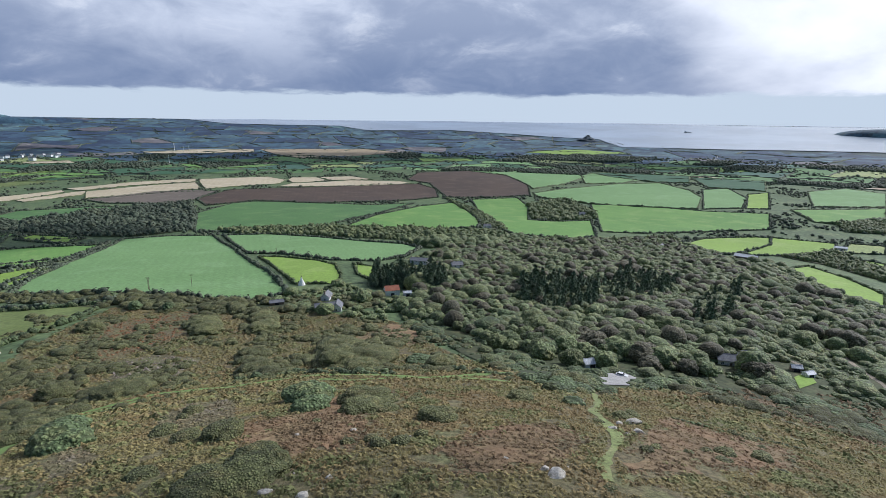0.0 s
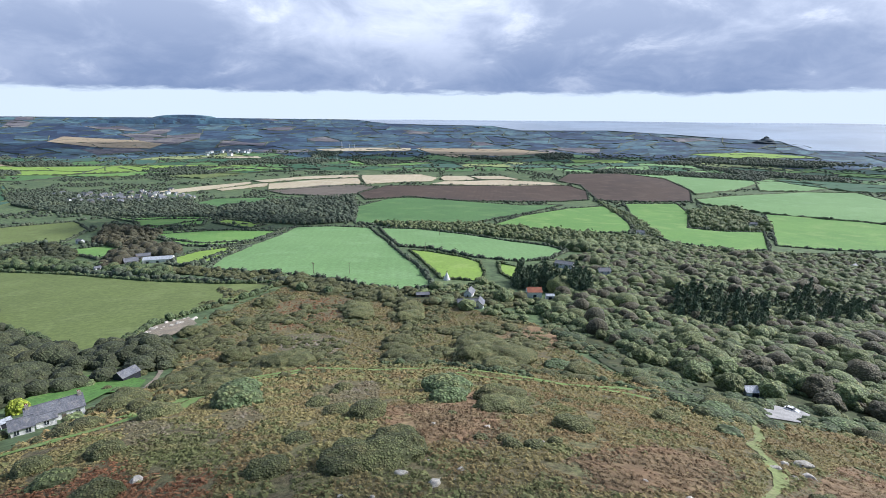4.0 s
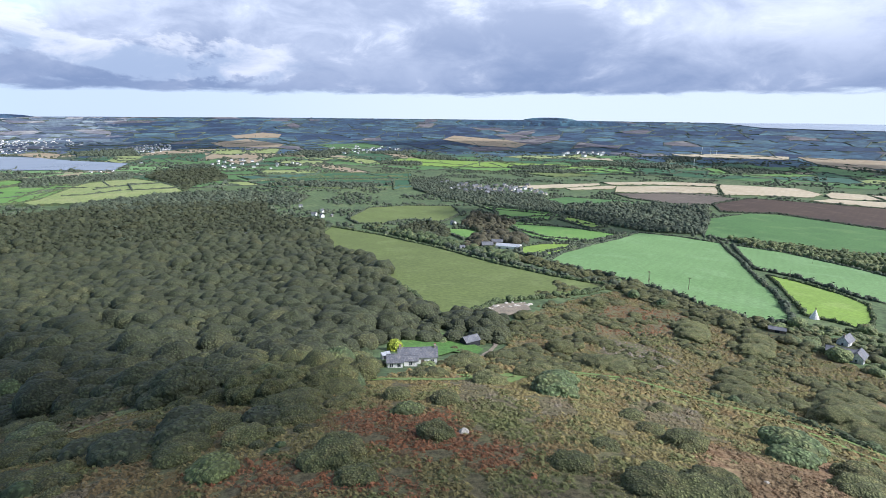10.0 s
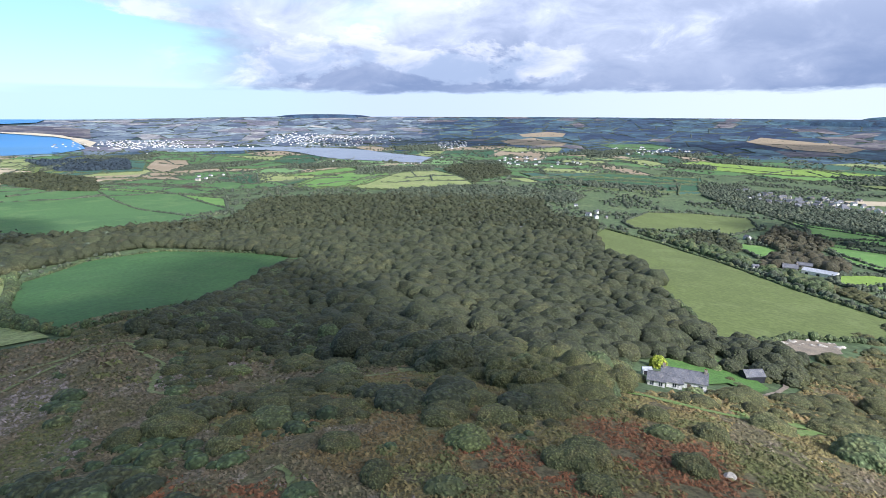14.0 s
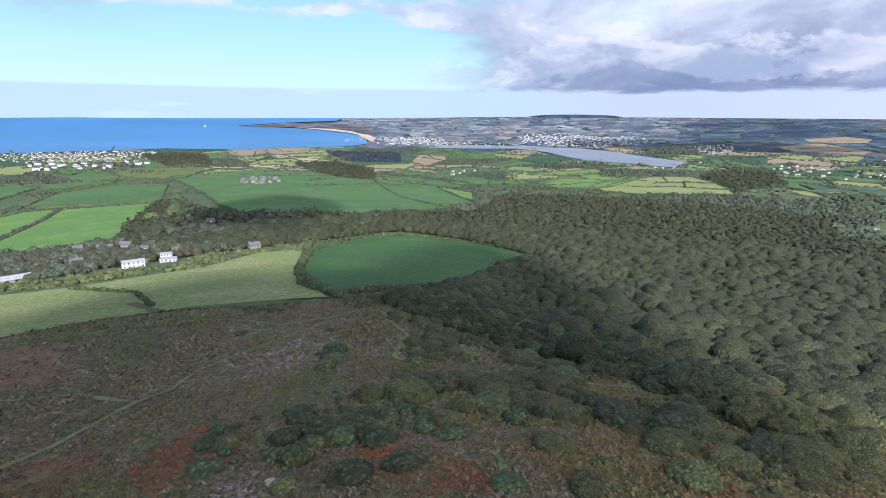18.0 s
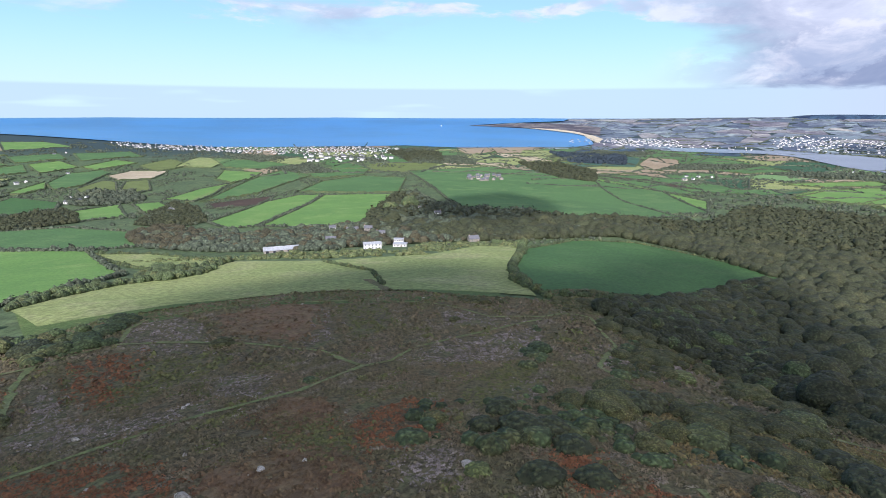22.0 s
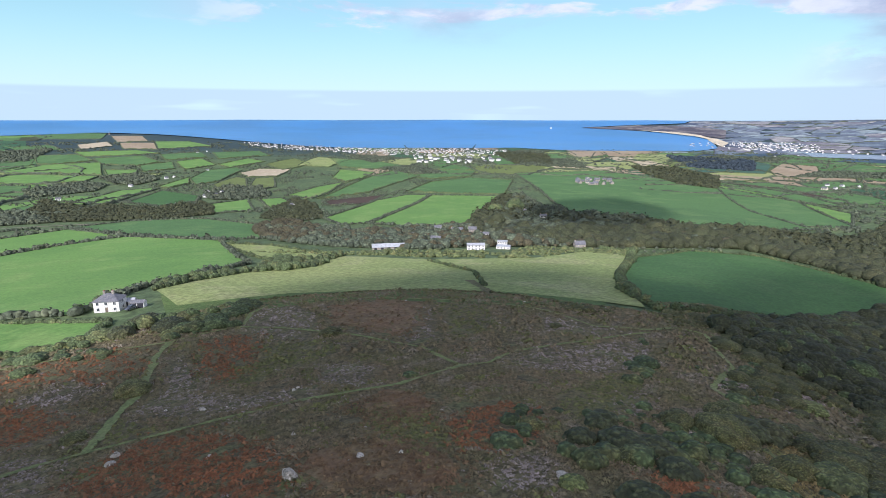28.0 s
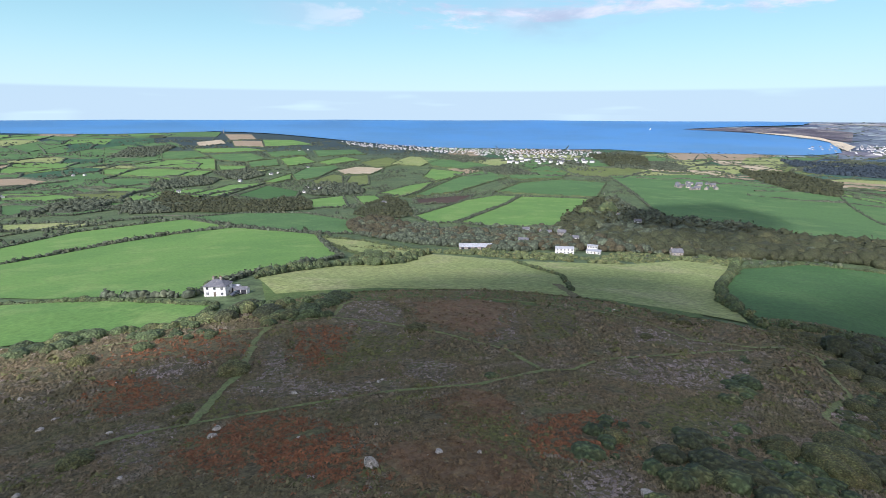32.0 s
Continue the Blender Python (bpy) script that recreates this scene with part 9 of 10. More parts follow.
wood('rough belt of trees along the stream', [(-324.1, 753), (-182.4, 768), (-66, 753), (52.5, 719), (87.2, 686), (58.9, 554.4), (-12.7, 548.3), (-55.5, 631), (-163.8, 688), (-270.4, 716)], 4, 'mixed', 1.6)
wood('tree belt beside the lane', [(9.5, 1192), (71.5, 993), (94.9, 750), (62.3, 745), (53.1, 945)], 3.5, 'mixed', 1.6)
wood('low wood on the rise', [(655, 879), (778, 928), (678, 804), (626, 813)], 4, 'mixed', 1.4)
wood('trees beside the lane', [(395.9, 610), (486.9, 653), (485.9, 566.2), (409.7, 474.6), (418.4, 566.4)], 4, 'mixed', 1.5)
wood('dense oak wood with rounded brown-green crowns', [(-434.7, -54.7), (-451.4, -25.1), (-506.9, 35.4), (-498.8, 67), (-520.2, 128.1), (-509.2, 185), (-540.9, 262.8), (-439.8, 220.3), (-398.2, 236.4), (-305.5, 195.4), (-241.5, 172.9), (-198.2, 156.3), (-167.6, 129.6), (-174.1, 116.4), (-163.2, 95.4), (-143.5, 68.4), (-140.2, 48.6), (-126.1, 31.3), (-123.8, 16), (-156.4, -4), (-264.3, -21.9)], 3.9, 'oak', 1.55)
wood('low dense thicket of stunted oak and gorse', [(-177.2, -74.4), (-273.3, -75.4), (-423.1, -61.7), (-434.7, -54.7), (-264.3, -21.9), (-156.4, -4), (-173.3, -32.9), (-167.5, -55.6)], 2.8, 'oak', 1.5)
wood('green thorn bushes in the thicket', [(-177.2, -74.4), (-273.3, -75.4), (-423.1, -61.7), (-434.7, -54.7), (-264.3, -21.9), (-156.4, -4), (-173.3, -32.9), (-167.5, -55.6)], 2.4, 'hedge', 3.2)
wood('broad oak wood running down the valley', [(-547.4, -285.3), (-602, -267.7), (-672, -234.4), (-702, -163), (-947.5, -154.7), (-955.5, -92.4), (-958.9, -45.6), (-951.2, 129.9), (-924.7, 258), (-903.2, 325.4), (-733, 282.4), (-678, 328.2), (-561, 272.4), (-509.2, 185), (-520.2, 128.1), (-506.9, 35.4), (-451.4, -25.1), (-481.5, -69.3), (-513.8, -121.9), (-521.3, -179.8)], 4.4, 'oak', 1.55)
wood('low mixed wood in the valley bottom', [(-205.2, -554.3), (-266.2, -567.3), (-294.7, -474.1), (-356.3, -466.9), (-390.5, -450.1), (-328, -357.9), (-265, -324.3), (-244.7, -349.8), (-209, -422.3), (-186.9, -475.1)], 2.6, 'dim', 1.7)
wood('dark wood running along the valley', [(-405.1, -443.4), (-524.4, -547.2), (-723, -699), (-713, -637), (-591.5, -487.7), (-604, -396.1), (-656, -232), (-542, -189), (-419.9, -247), (-383.4, -273), (-375.9, -325.5), (-379.2, -393.8)], 4.6, 'oak', 1.15)
hedge(HEDGE, [(-69.2, -203.2), (-91.5, -196.3), (-113.9, -187.4), (-133.3, -173.3), (-154.1, -145.2), (-158.4, -129.4)], 0.8, 'gorse')
wood('dark valley wood below the ploughland', [(-569.1, 706), (-641.2, 811.9), (-607.3, 901.5), (-547.7, 996.8), (-487.9, 1048.3), (-424, 915.1), (-356.6, 750.6), (-408.3, 690.4), (-467.8, 689.3)], 4.2, 'dim', 1.6)
wood('dark trees round the village', [(-809.6, 725.3), (-836.6, 813.3), (-761.4, 839.9), (-640.4, 797.4), (-565.4, 701.3), (-641.9, 673.4), (-743.6, 664.1)], 3.6, 'dim', 1.7)
wood('trees along the valley road', [(-1148.6, 800.1), (-1185, 939.9), (-920.8, 829.2), (-753.8, 874.3), (-709, 822.7), (-680.4, 667), (-840.9, 666.1), (-992.4, 705.9)], 3.6, 'dim', 2)
wood('trees beside the valley houses', [(-1018.1, 64.7), (-1041.9, 137.4), (-1059.7, 238.2), (-1031.7, 342.3), (-937.9, 428.6), (-858.6, 371.9), (-882.2, 257.1), (-911.3, 117.8), (-929.3, 57.4)], 4.2, 'dim', 1.6)
wood('brown trees round the farm', [(-395.2, 340.7), (-456.4, 411), (-478.8, 469.8), (-420.2, 459.1), (-379.9, 415.3), (-398, 390.7), (-370, 340.4)], 4.2, 'brown', 1.6)
wood('brown trees above the farm', [(-561, 478.7), (-632, 569), (-585.1, 573.8), (-526.7, 550.8), (-458.7, 450.1), (-484.4, 445.6)], 4.6, 'brown', 1.6)
wood('hedgerow oaks along the ley field', [(-552.9, 366), (-592.8, 429.4), (-567.6, 448.9), (-488.7, 403.5), (-461.3, 364.5), (-495.6, 358.5)], 3.8, 'oak', 1.7)
wood('belt of hedgerow trees by the road', [(-609.3, 360), (-536.3, 371.3), (-394.2, 354.9), (-309.8, 331.8), (-300.4, 315), (-377.7, 325.6), (-487.6, 337.2), (-585.4, 337.6)], 3, 'hedge', 1.9)
wood('dark scrub wood along the shaded valley', [(-24.1, -914.8), (-55.2, -1093.7), (-90.9, -970), (-145.9, -924.2), (-177.6, -848.3), (-250.1, -906.4), (-252.8, -856.2), (-212.9, -724.7), (-147.1, -709.1), (-48.4, -798.6)], 3.2, 'oak', 1.7)
wood('scrub wood on the northern slope', [(-35.4, -1277), (-90.7, -1335.8), (-144.8, -1364.7), (-175.9, -1283.5), (-143.5, -1195.3), (-51, -1158)], 4, 'dim', 1.9)
wood('scrub wood below the hedged fields', [(-182.5, -1442.3), (-283.3, -1497.2), (-286.2, -1334.1), (-223.1, -1249.3), (-190.3, -1307.6)], 4, 'dim', 1.9)
wood('russet trees at the field corner', [(-198.8, -544.7), (-225.4, -597.9), (-263.1, -612.9), (-274.5, -552.8), (-247.5, -486.6), (-200.1, -450), (-189.3, -489.9)], 3.4, 'brown', 1.5)
wood('trees round the hamlet', [(-281.1, -1014.4), (-360.8, -1133.1), (-423.5, -1108), (-392.3, -972.2), (-323.3, -929.3), (-279.9, -944.9)], 4.4, 'dim', 2)
wood('thorn scrub below the hamlet', [(-248.7, -658.2), (-312.1, -776.8), (-411.8, -915.2), (-399.4, -800.9), (-319.6, -626.2), (-269.8, -603.4)], 2.8, 'oak', 1.9)
wood('dark copse on the near hedge', [(25.4, -900.5), (0.4, -963), (-35.8, -889.8), (-47.9, -792.1), (2.6, -816.8)], 3.6, 'dim', 1.7)
wood('dark trees beside the white houses', [(-429.7, -431), (-568.9, -554.1), (-769.4, -691.6), (-669.6, -564.8), (-607.9, -461.8), (-640.5, -363.1), (-600.5, -325.6), (-483.9, -322.9), (-392.5, -350.3)], 4.4, 'dim', 1.6)
wood('hawthorn belt between the pastures', [(-115.1, -310.5), (-143.5, -352.8), (-149.3, -303.2), (-187.5, -342.8), (-146.8, -298.1), (-120.5, -289)], 2.2, 'hedge', 1.6)
wood('dense dark bushes beside the quarry', [(-191.8, 147.1), (-202.8, 169.4), (-191.3, 185.7), (-175.9, 179.8), (-149.5, 151.2), (-169.2, 158.1), (-177.7, 149.7)], 2.6, 'oak', 1.4, floor=False)
wood('round bushes before the oak wood', [(-142.7, 37.2), (-143.8, 49.8), (-137.3, 61.5), (-140.2, 77.6), (-111, 67.9), (-99.1, 51.4), (-95.9, 37.2), (-101, 28.9)], 2.8, 'gorse', 1.7, floor=False)
shrubs('thick gorse scrub below the quarry', [(-169.4, 168.5), (-179.9, 206), (-181.2, 226.7), (-108.4, 140.9), (-112.1, 126.7), (-140.8, 137.4)], 3.0, 1.7, 'gorse', -0.25)
tree(-122.7, 61.6, 4.6, 'hedge')
tree(-115.2, 40.1, 4.0, 'hedge')
tree(-126.1, 69.2, 3.40, 'light')
wood('brown wood on the far rise', [(-1485, -892), (-1543, -785), (-1407, -614), (-1213, -516.8), (-1211, -611), (-1357, -768)], 6, 'oak', 1.2)
wood('wood above the estuary', [(-1447.3, 247.4), (-1590.5, 319), (-1551.7, 435), (-1266.1, 382), (-1176.7, 285.6), (-1098.9, 250.9), (-1268.8, 256.2)], 5, 'oak', 1.3)
wood('woods below the town', [(-1504, -753), (-1443, -619), (-1172, -506.6), (-1202, -607)], 6, 'oak', 1.2)
wood('coastal wood beside the town', [(-1608, -1602), (-1711, -1410), (-1337, -1077), (-1266, -1165)], 6, 'oak', 1.3)
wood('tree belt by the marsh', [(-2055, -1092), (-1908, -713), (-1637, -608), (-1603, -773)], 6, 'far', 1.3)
tree(-138.6, 73.6, 3.28, 'oak')
tree(-166.7, 139.2, 4.22, 'oak')
tree(-161.2, 150.1, 5.04, 'oak')
tree(-174.1, 172.5, 4.99, 'oak')
tree(-134.2, 38.2, 4.89, 'oak')
tree(-124.5, 73.2, 2.36, 'oak')
tree(-131.6, 64.6, 2.91, 'oak')
tree(-63.8, 279.1, 4.80, 'mixed')
tree(-22.4, 286.4, 4.75, 'mixed')
tree(-47.4, 304.8, 5.71, 'mixed')
tree(-68.6, 345.1, 4.30, 'mixed')
tree(64.4, 193.9, 4.37, 'mixed')
tree(91.4, 205.1, 5.71, 'mixed')
tree(127.1, 201.6, 6.02, 'mixed')
tree(105.7, 195.8, 3.77, 'mixed')
tree(-13.4, 298.4, 3.69, 'mixed')
tree(53.5, 214.0, 5.62, 'mixed')
tree(42.1, 205.0, 4.92, 'mixed')
tree(75.2, 213.3, 5.75, 'mixed')
tree(-208.3, 324.6, 3.4, 'hedge')
tree(-155.8, 291.7, 3.4, 'hedge')
tree(-178.0, 296.5, 3.4, 'hedge')
tree(83.1, 222.1, 5.99, 'light')
tree(114.6, 255.0, 6.38, 'light')
tree(51.1, 194.2, 4.31, 'light')
tree(24.9, 219.3, 4.22, 'light')
tree(175.5, 242.1, 6.16, 'light')
tree(67.3, 219.8, 5.83, 'brown')
tree(46.5, 228.4, 4.92, 'brown')
tree(82.8, 195.2, 4.52, 'brown')
tree(126.5, 196.4, 5.42, 'brown')
tree(201.5, 247.2, 6.54, 'brown')
tree(-528.0, -520.7, 9.48, 'hedge')
tree(-561.5, -514.9, 12.17, 'hedge')
tree(-17.1, -235.7, 2.08, 'hedge')
tree(-25.3, -246.0, 2.44, 'hedge')
tree(-19.7, -187.9, 2.11, 'hedge')
tree(-12.9, -181.4, 1.63, 'hedge')
tree(-45.4, -191.2, 2.62, 'hedge')
tree(-31.3, -190.9, 2.80, 'hedge')
tree(-39.3, -191.3, 2.39, 'hedge')
tree(-25.9, -190.4, 2.14, 'hedge')
tree(-53.4, -193.3, 2.00, 'hedge')
tree(-156.1, 102.0, 2.79, 'yellow')

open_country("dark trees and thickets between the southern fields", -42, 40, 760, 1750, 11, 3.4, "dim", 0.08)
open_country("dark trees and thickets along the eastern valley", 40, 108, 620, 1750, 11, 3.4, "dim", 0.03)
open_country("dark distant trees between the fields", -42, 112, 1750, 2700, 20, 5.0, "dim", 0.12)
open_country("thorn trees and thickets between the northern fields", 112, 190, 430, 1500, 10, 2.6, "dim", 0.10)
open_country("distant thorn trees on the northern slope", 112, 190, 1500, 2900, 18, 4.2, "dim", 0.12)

# ---- bushes ----
bush(-51.7, -47.5, 2.30, 'hedge')
bush(-112.3, -38.6, 2.36, 'hedge')
bush(-67.6, -132.1, 3.04, 'gorse')
bush(-62, -85.3, 1.62, 'hedge')
bush(2, -165.3, 2.61, 'hedge')
bush(-125.9, -97, 1.79, 'gorse')
bush(-3.6, -101.4, 2.17, 'gorse')
bush(-15.7, -122, 3.42, 'gorse')
bush(-18.4, -187.7, 4.63, 'hedge')
bush(-23, -185.8, 4.18, 'oak')
bush(-36.7, -182.8, 4.99, 'oak')
bush(-31.5, -196.2, 5.74, 'oak')
bush(-43.2, -190.8, 4.35, 'gorse')
bush(-49.4, -34.1, 1.73, 'light')
bush(-71.1, -44.4, 2.86, 'oak')
bush(-65.8, -37.1, 3.19, 'oak')
bush(-69, -33.6, 2.85, 'oak')
bush(-64.7, -28.2, 3.02, 'oak')
bush(-91.2, -30.6, 4.15, 'oak')
bush(-95.5, -27.8, 3.56, 'oak')
bush(-134.4, -31.5, 3.85, 'light')
bush(-63, -33.5, 2.51, 'gorse')
bush(-62.1, -42.2, 2.24, 'oak')
bush(-53.5, -27, 2.67, 'oak')
bush(-57.8, -21.7, 2.40, 'oak')
bush(-85.2, -15, 3.58, 'light')
bush(-83.1, -19.6, 2.71, 'gorse')
bush(-68.9, -17.8, 1.97, 'hedge')
bush(-55.4, -7.3, 1.92, 'hedge')
bush(-89, 7.5, 4.77, 'oak')
bush(-95.2, 18, 4.66, 'oak')
bush(-145.9, 46.9, 8.19, 'gorse')
bush(-84.2, 28.5, 4.32, 'oak')
bush(-85.8, 33.4, 5.12, 'gorse')
bush(-77.3, 22.4, 3.57, 'gorse')
bush(-141.8, 17.6, 5.67, 'light')
bush(-127, -4.5, 4.18, 'light')
bush(-146.9, -16.6, 4.47, 'gorse')
bush(-99.4, 2, 3.10, 'oak')
bush(-38.3, 52.6, 2.50, 'gorse')
bush(-102.6, 158.1, 7.43, 'gorse')
bush(-121, 257.3, 8.59, 'gorse')
bush(-78.3, 208.4, 7.15, 'gorse')
bush(-36.5, 80.8, 3.47, 'gorse')
bush(-40.7, 64.3, 1.89, 'gorse')
bush(-29.7, 110.4, 4.92, 'hedge')
bush(-42.7, 212.2, 10.96, 'gorse')
bush(-28, 186.4, 10.97, 'gorse')
bush(-28.7, 56.2, 3.74, 'gorse')
bush(-24.8, 59.6, 4.30, 'gorse')
bush(-15.6, 102.5, 5.00, 'gorse')
bush(-93.7, 268.2, 8.27, 'gorse')
bush(-58.8, 29.2, 4.02, 'gorse')
bush(-66.9, 15, 2.95, 'light')
bush(-102.1, 52.4, 4.08, 'hedge')
bush(-81.1, 32.3, 3.61, 'gorse')
bush(-86.7, 15.1, 4.50, 'oak')
bush(-71.5, 49.1, 2.75, 'light')
bush(-57.6, 44.6, 2.74, 'gorse')
bush(-177.4, 30.6, 4.13, 'gorse')
bush(-71.3, 89.9, 5.46, 'hedge')
bush(-59.2, 26.1, 2.81, 'gorse')
bush(-24, 62.5, 3.92, 'gorse')
bush(-30.6, 60.9, 2.59, 'gorse')
bush(-26, 97.8, 3.67, 'hedge')
bush(-15.5, 98.6, 2.90, 'gorse')
bush(-80.7, 103, 4.32, 'hedge')
bush(-0.3, 84.8, 3.13, 'gorse')
bush(17.9, 109, 2.65, 'gorse')
bush(-38.5, 188.9, 8.96, 'gorse')
bush(-37.8, 209.9, 7.37, 'gorse')
bush(-7.7, 183.3, 5.56, 'hedge')
bush(-71.4, 192.3, 5.22, 'gorse')
bush(21.4, 82.9, 1.05, 'gorse')
bush(29.9, 108.4, 2.42, 'hedge')
bush(40.4, 101.7, 1.58, 'gorse')
bush(-15.0, 92.8, 3.43)
bush(-114.9, 246.5, 7.64)
bush(-88.1, 249.4, 7.45)
bush(-37.5, 183.3, 8.71)
bush(-26.6, 167.1, 5.94)
bush(0.1, 173.5, 5.57)
bush(-66.6, 179.4, 6.67)
bush(-6.4, 94.4, 0.80)
bush(34.7, 76.3, 1.03)
bush(21.1, 57.3, 0.79)
bush(36.7, 97.6, 1.63)
bush(29.7, 90.0, 1.04)
bush(-21.8, 85.1, 0.86)
bush(-51.1, 88.7, 2.46)
bush(-43.4, 81.9, 2.25)
bush(-94.1, 118.1, 3.53)
bush(-90.9, 104.0, 4.06)
bush(-96.1, 47.9, 4.48)
bush(-7.1, 96.3, 0.82)
bush(36.9, 141.3, 5.16)
bush(-117.5, 103.7, 5.49)
bush(-178.3, 196.2, 5.95)
bush(-115.9, 251.7, 5.59)
bush(-90.8, 263.3, 6.24)
bush(-178.1, 255.9, 6.92)
bush(-155.8, 294.1, 6.62)
bush(-126.9, 129.8, 4.21)
bush(-118.5, -40.6, 2.04)
bush(-77.7, 12.7, 2.92)
bush(-98.2, -35.2, 3.70)
bush(-69.7, -3.3, 2.64)
bush(-51.6, 27.7, 2.30)
bush(-88.7, 22.0, 3.32)
bush(-97.3, 49.5, 3.90)
bush(-73.5, 59.6, 2.86)
bush(-82.2, 53.8, 2.96)
bush(-85.6, 83.0, 4.24)
bush(-91.7, 108.1, 4.99)
bush(-131.9, 168.0, 6.13)
bush(-113.4, 97.7, 3.50)
bush(-57.7, 1.7, 2.27)
bush(-74.7, -20.2, 2.39)
bush(16.5, -161.7, 3.30)
bush(11.8, -88.6, 2.43)
bush(-86.0, -30.8, 4.40)
bush(-69.0, -77.3, 1.23)
bush(-83.6, -37.7, 2.76)
bush(-60.1, -50.0, 1.93)
bush(-53.9, 9.4, 1.09, 'light')
bush(-87.6, -24.9, 0.66, 'light')
bush(-159.8, 105.3, 2.86, 'mixed')
bush(-166.3, 131.9, 2.67, 'mixed')
bush(-146.0, 125.9, 2.00, 'mixed')
bush(-115.7, 87.1, 2.54, 'mixed')
bush(-53.4, 9.4, 2.0, 'light')

# ---- granite boulders ----
boulder(-14.1, 78.2, 1.38)
boulder(-22.8, 76.8, 1.39)
boulder(-20.7, 55.4, 2.01)
boulder(-15.9, 53.6, 2.22)
boulder(-13.8, 58.7, 1.10)
boulder(15.0, 60.0, 3.20)
boulder(13.9, 61.8, 1.63)
boulder(9.1, 64.9, 1.17)
boulder(37.2, 92.7, 3.86)
boulder(33.8, 91.0, 1.88)
boulder(30.9, 85.6, 2.22)
boulder(35.6, 85.7, 2.48)
boulder(32.4, 82.7, 1.52)
boulder(-67.2, 75.8, 1.22)
boulder(-34.1, 64.6, 0.92)
boulder(-18.7, 60.4, 0.65)
boulder(-4.6, 74.0, 0.74)
boulder(49.6, 76.4, 1.11)
boulder(46.6, 70.0, 0.83)
boulder(27.1, 61.0, 0.85)
boulder(-30.6, 76.6, 0.61)
boulder(-6.6, 59.4, 0.50)
boulder(-22.0, 120.1, 2.04)
boulder(17.1, 62.8, 0.83)
boulder(45.2, 64.4, 0.78)
boulder(-25.4, 48.0, 1.30)
boulder(-13.7, 55.4, 0.75)
boulder(-21.0, 51.7, 0.59)
boulder(-21.9, 48.9, 0.86)
boulder(-56.3, 49.3, 2.24)
boulder(-23.0, -58.3, 3.0, 1.0)
boulder(-33.0, -57.7, 1.70)
boulder(-31.2, -57.5, 0.84)
boulder(-37.9, -54.6, 1.19)
boulder(-29.7, -72.2, 1.35)
boulder(-17.7, -73.8, 1.22)
boulder(-6.6, -83.9, 2.46)
boulder(-7.8, -87.0, 2.12)
boulder(-23.0, -97.2, 1.90)
boulder(-18.1, -103.3, 0.99)
boulder(7.9, -99.1, 1.66)
boulder(5.8, -77.1, 1.34)
boulder(17.6, -116.7, 1.65)
boulder(26.3, -138.5, 2.26)
boulder(-50.4, -36.1, 2.41)
boulder(-6.0, -231.4, 2.54)
boulder(-39.3, -66.5, 0.76)
boulder(-53.6, -64.6, 0.82)
boulder(-39.6, -94.1, 1.45)
boulder(-113.2, -158.0, 1.30)
boulder(-35.4, -64.7, 0.55)
boulder(19.4, -112.2, 2.13)
boulder(18.1, -82.2, 1.44)
boulder(-0.1, -138.4, 1.27)
boulder(8.1, -134.6, 1.08)
boulder(-29.8, -93.5, 0.82)
boulder(-26.8, -94.9, 0.82)
boulder(-40.9, -95.1, 1.22)
boulder(-147.3, -128.6, 1.30)

# ---- houses and farms ----
house(-128.4, 92.4, 57, 12.0, 5.2, 2.9, 2.1, cols=4, rows=1, label="long white cottage with a grey slate roof and garden")
house(-122.9, 80.3, 57, 4.4, 4.0, 2.3, 1.5, cols=2, rows=1, stacks=0, door=False, label="low white annexe with a slate roof")
house(-122.7, 85.7, 57, 4.0, 2.6, 2.2, 0.9, cols=1, rows=1, stacks=0, door=False, wall="white", label="slate-roofed front wing of the white cottage")
shed(-158.2, 141.2, 83.3, 7, 5, 2.4, 1.6, wall="dark", roof="slate", doors=1, label="dark boarded garage beside the garden")
shed(-140.2, 87.8, 77.9, 2.6, 2.2, 1.8, 0.5, wall="white", roof="steel", doors=1, label="small white shed beside the garden lawn")
house(-26.9, -231.3, 148.4, 9, 7, 4.4, 2.2, cols=3, rows=2, hip=True, label="square white farmhouse with a hipped slate roof")
shed(-32.8, -233.1, 147, 6, 4, 2.2, 0.8, wall="white", roof="steel", doors=1, label="white flat-roofed outbuilding beside the farmhouse")
shed(-35.6, -227.2, 146.1, 5, 3, 2, 0.7, wall="white", roof="slate", doors=2, label="low white outhouse beside the farm")
car(-32.2, -224.0, 30, "car_dark", "grey car parked beside the farmhouse")
shed(-239.8, -357.6, 150.1, 27, 8, 2.6, 2, wall="stone", roof="steel", doors=5, label="long grey sheet-roofed cattle shed")
house(-289.7, -306.9, 142.7, 14, 6, 4.4, 1, cols=5, rows=2, stacks=0, wall="white", roof="steel", door=False, label="cream two-storey block with rows of blue-grey windows")
house(-313.6, -298.9, 125.6, 11, 7, 2.6, 0.4, cols=4, rows=1, stacks=0, roof="steel", label="lower storey of a white stepped modern house")
house(-324.5, -310.7, 125.8, 8, 5, 5, 0.4, cols=4, rows=2, stacks=0, roof="steel", door=False, label="upper storeys of a white stepped modern house")
house(-358.1, -367.0, 140.7, 8, 5, 3.6, 1.5, cols=3, rows=2, stacks=1, label="white house among the trees")
house(-369.6, -396.8, 137, 8, 6, 4.6, 2, cols=3, rows=2, stacks=1, wall="stone", label="tall stone house with a slate roof")
house(-360.7, -410.9, 150.7, 12, 5, 3.2, 1.8, cols=4, rows=2, stacks=1, wall="stone", label="long stone house with a slate roof")
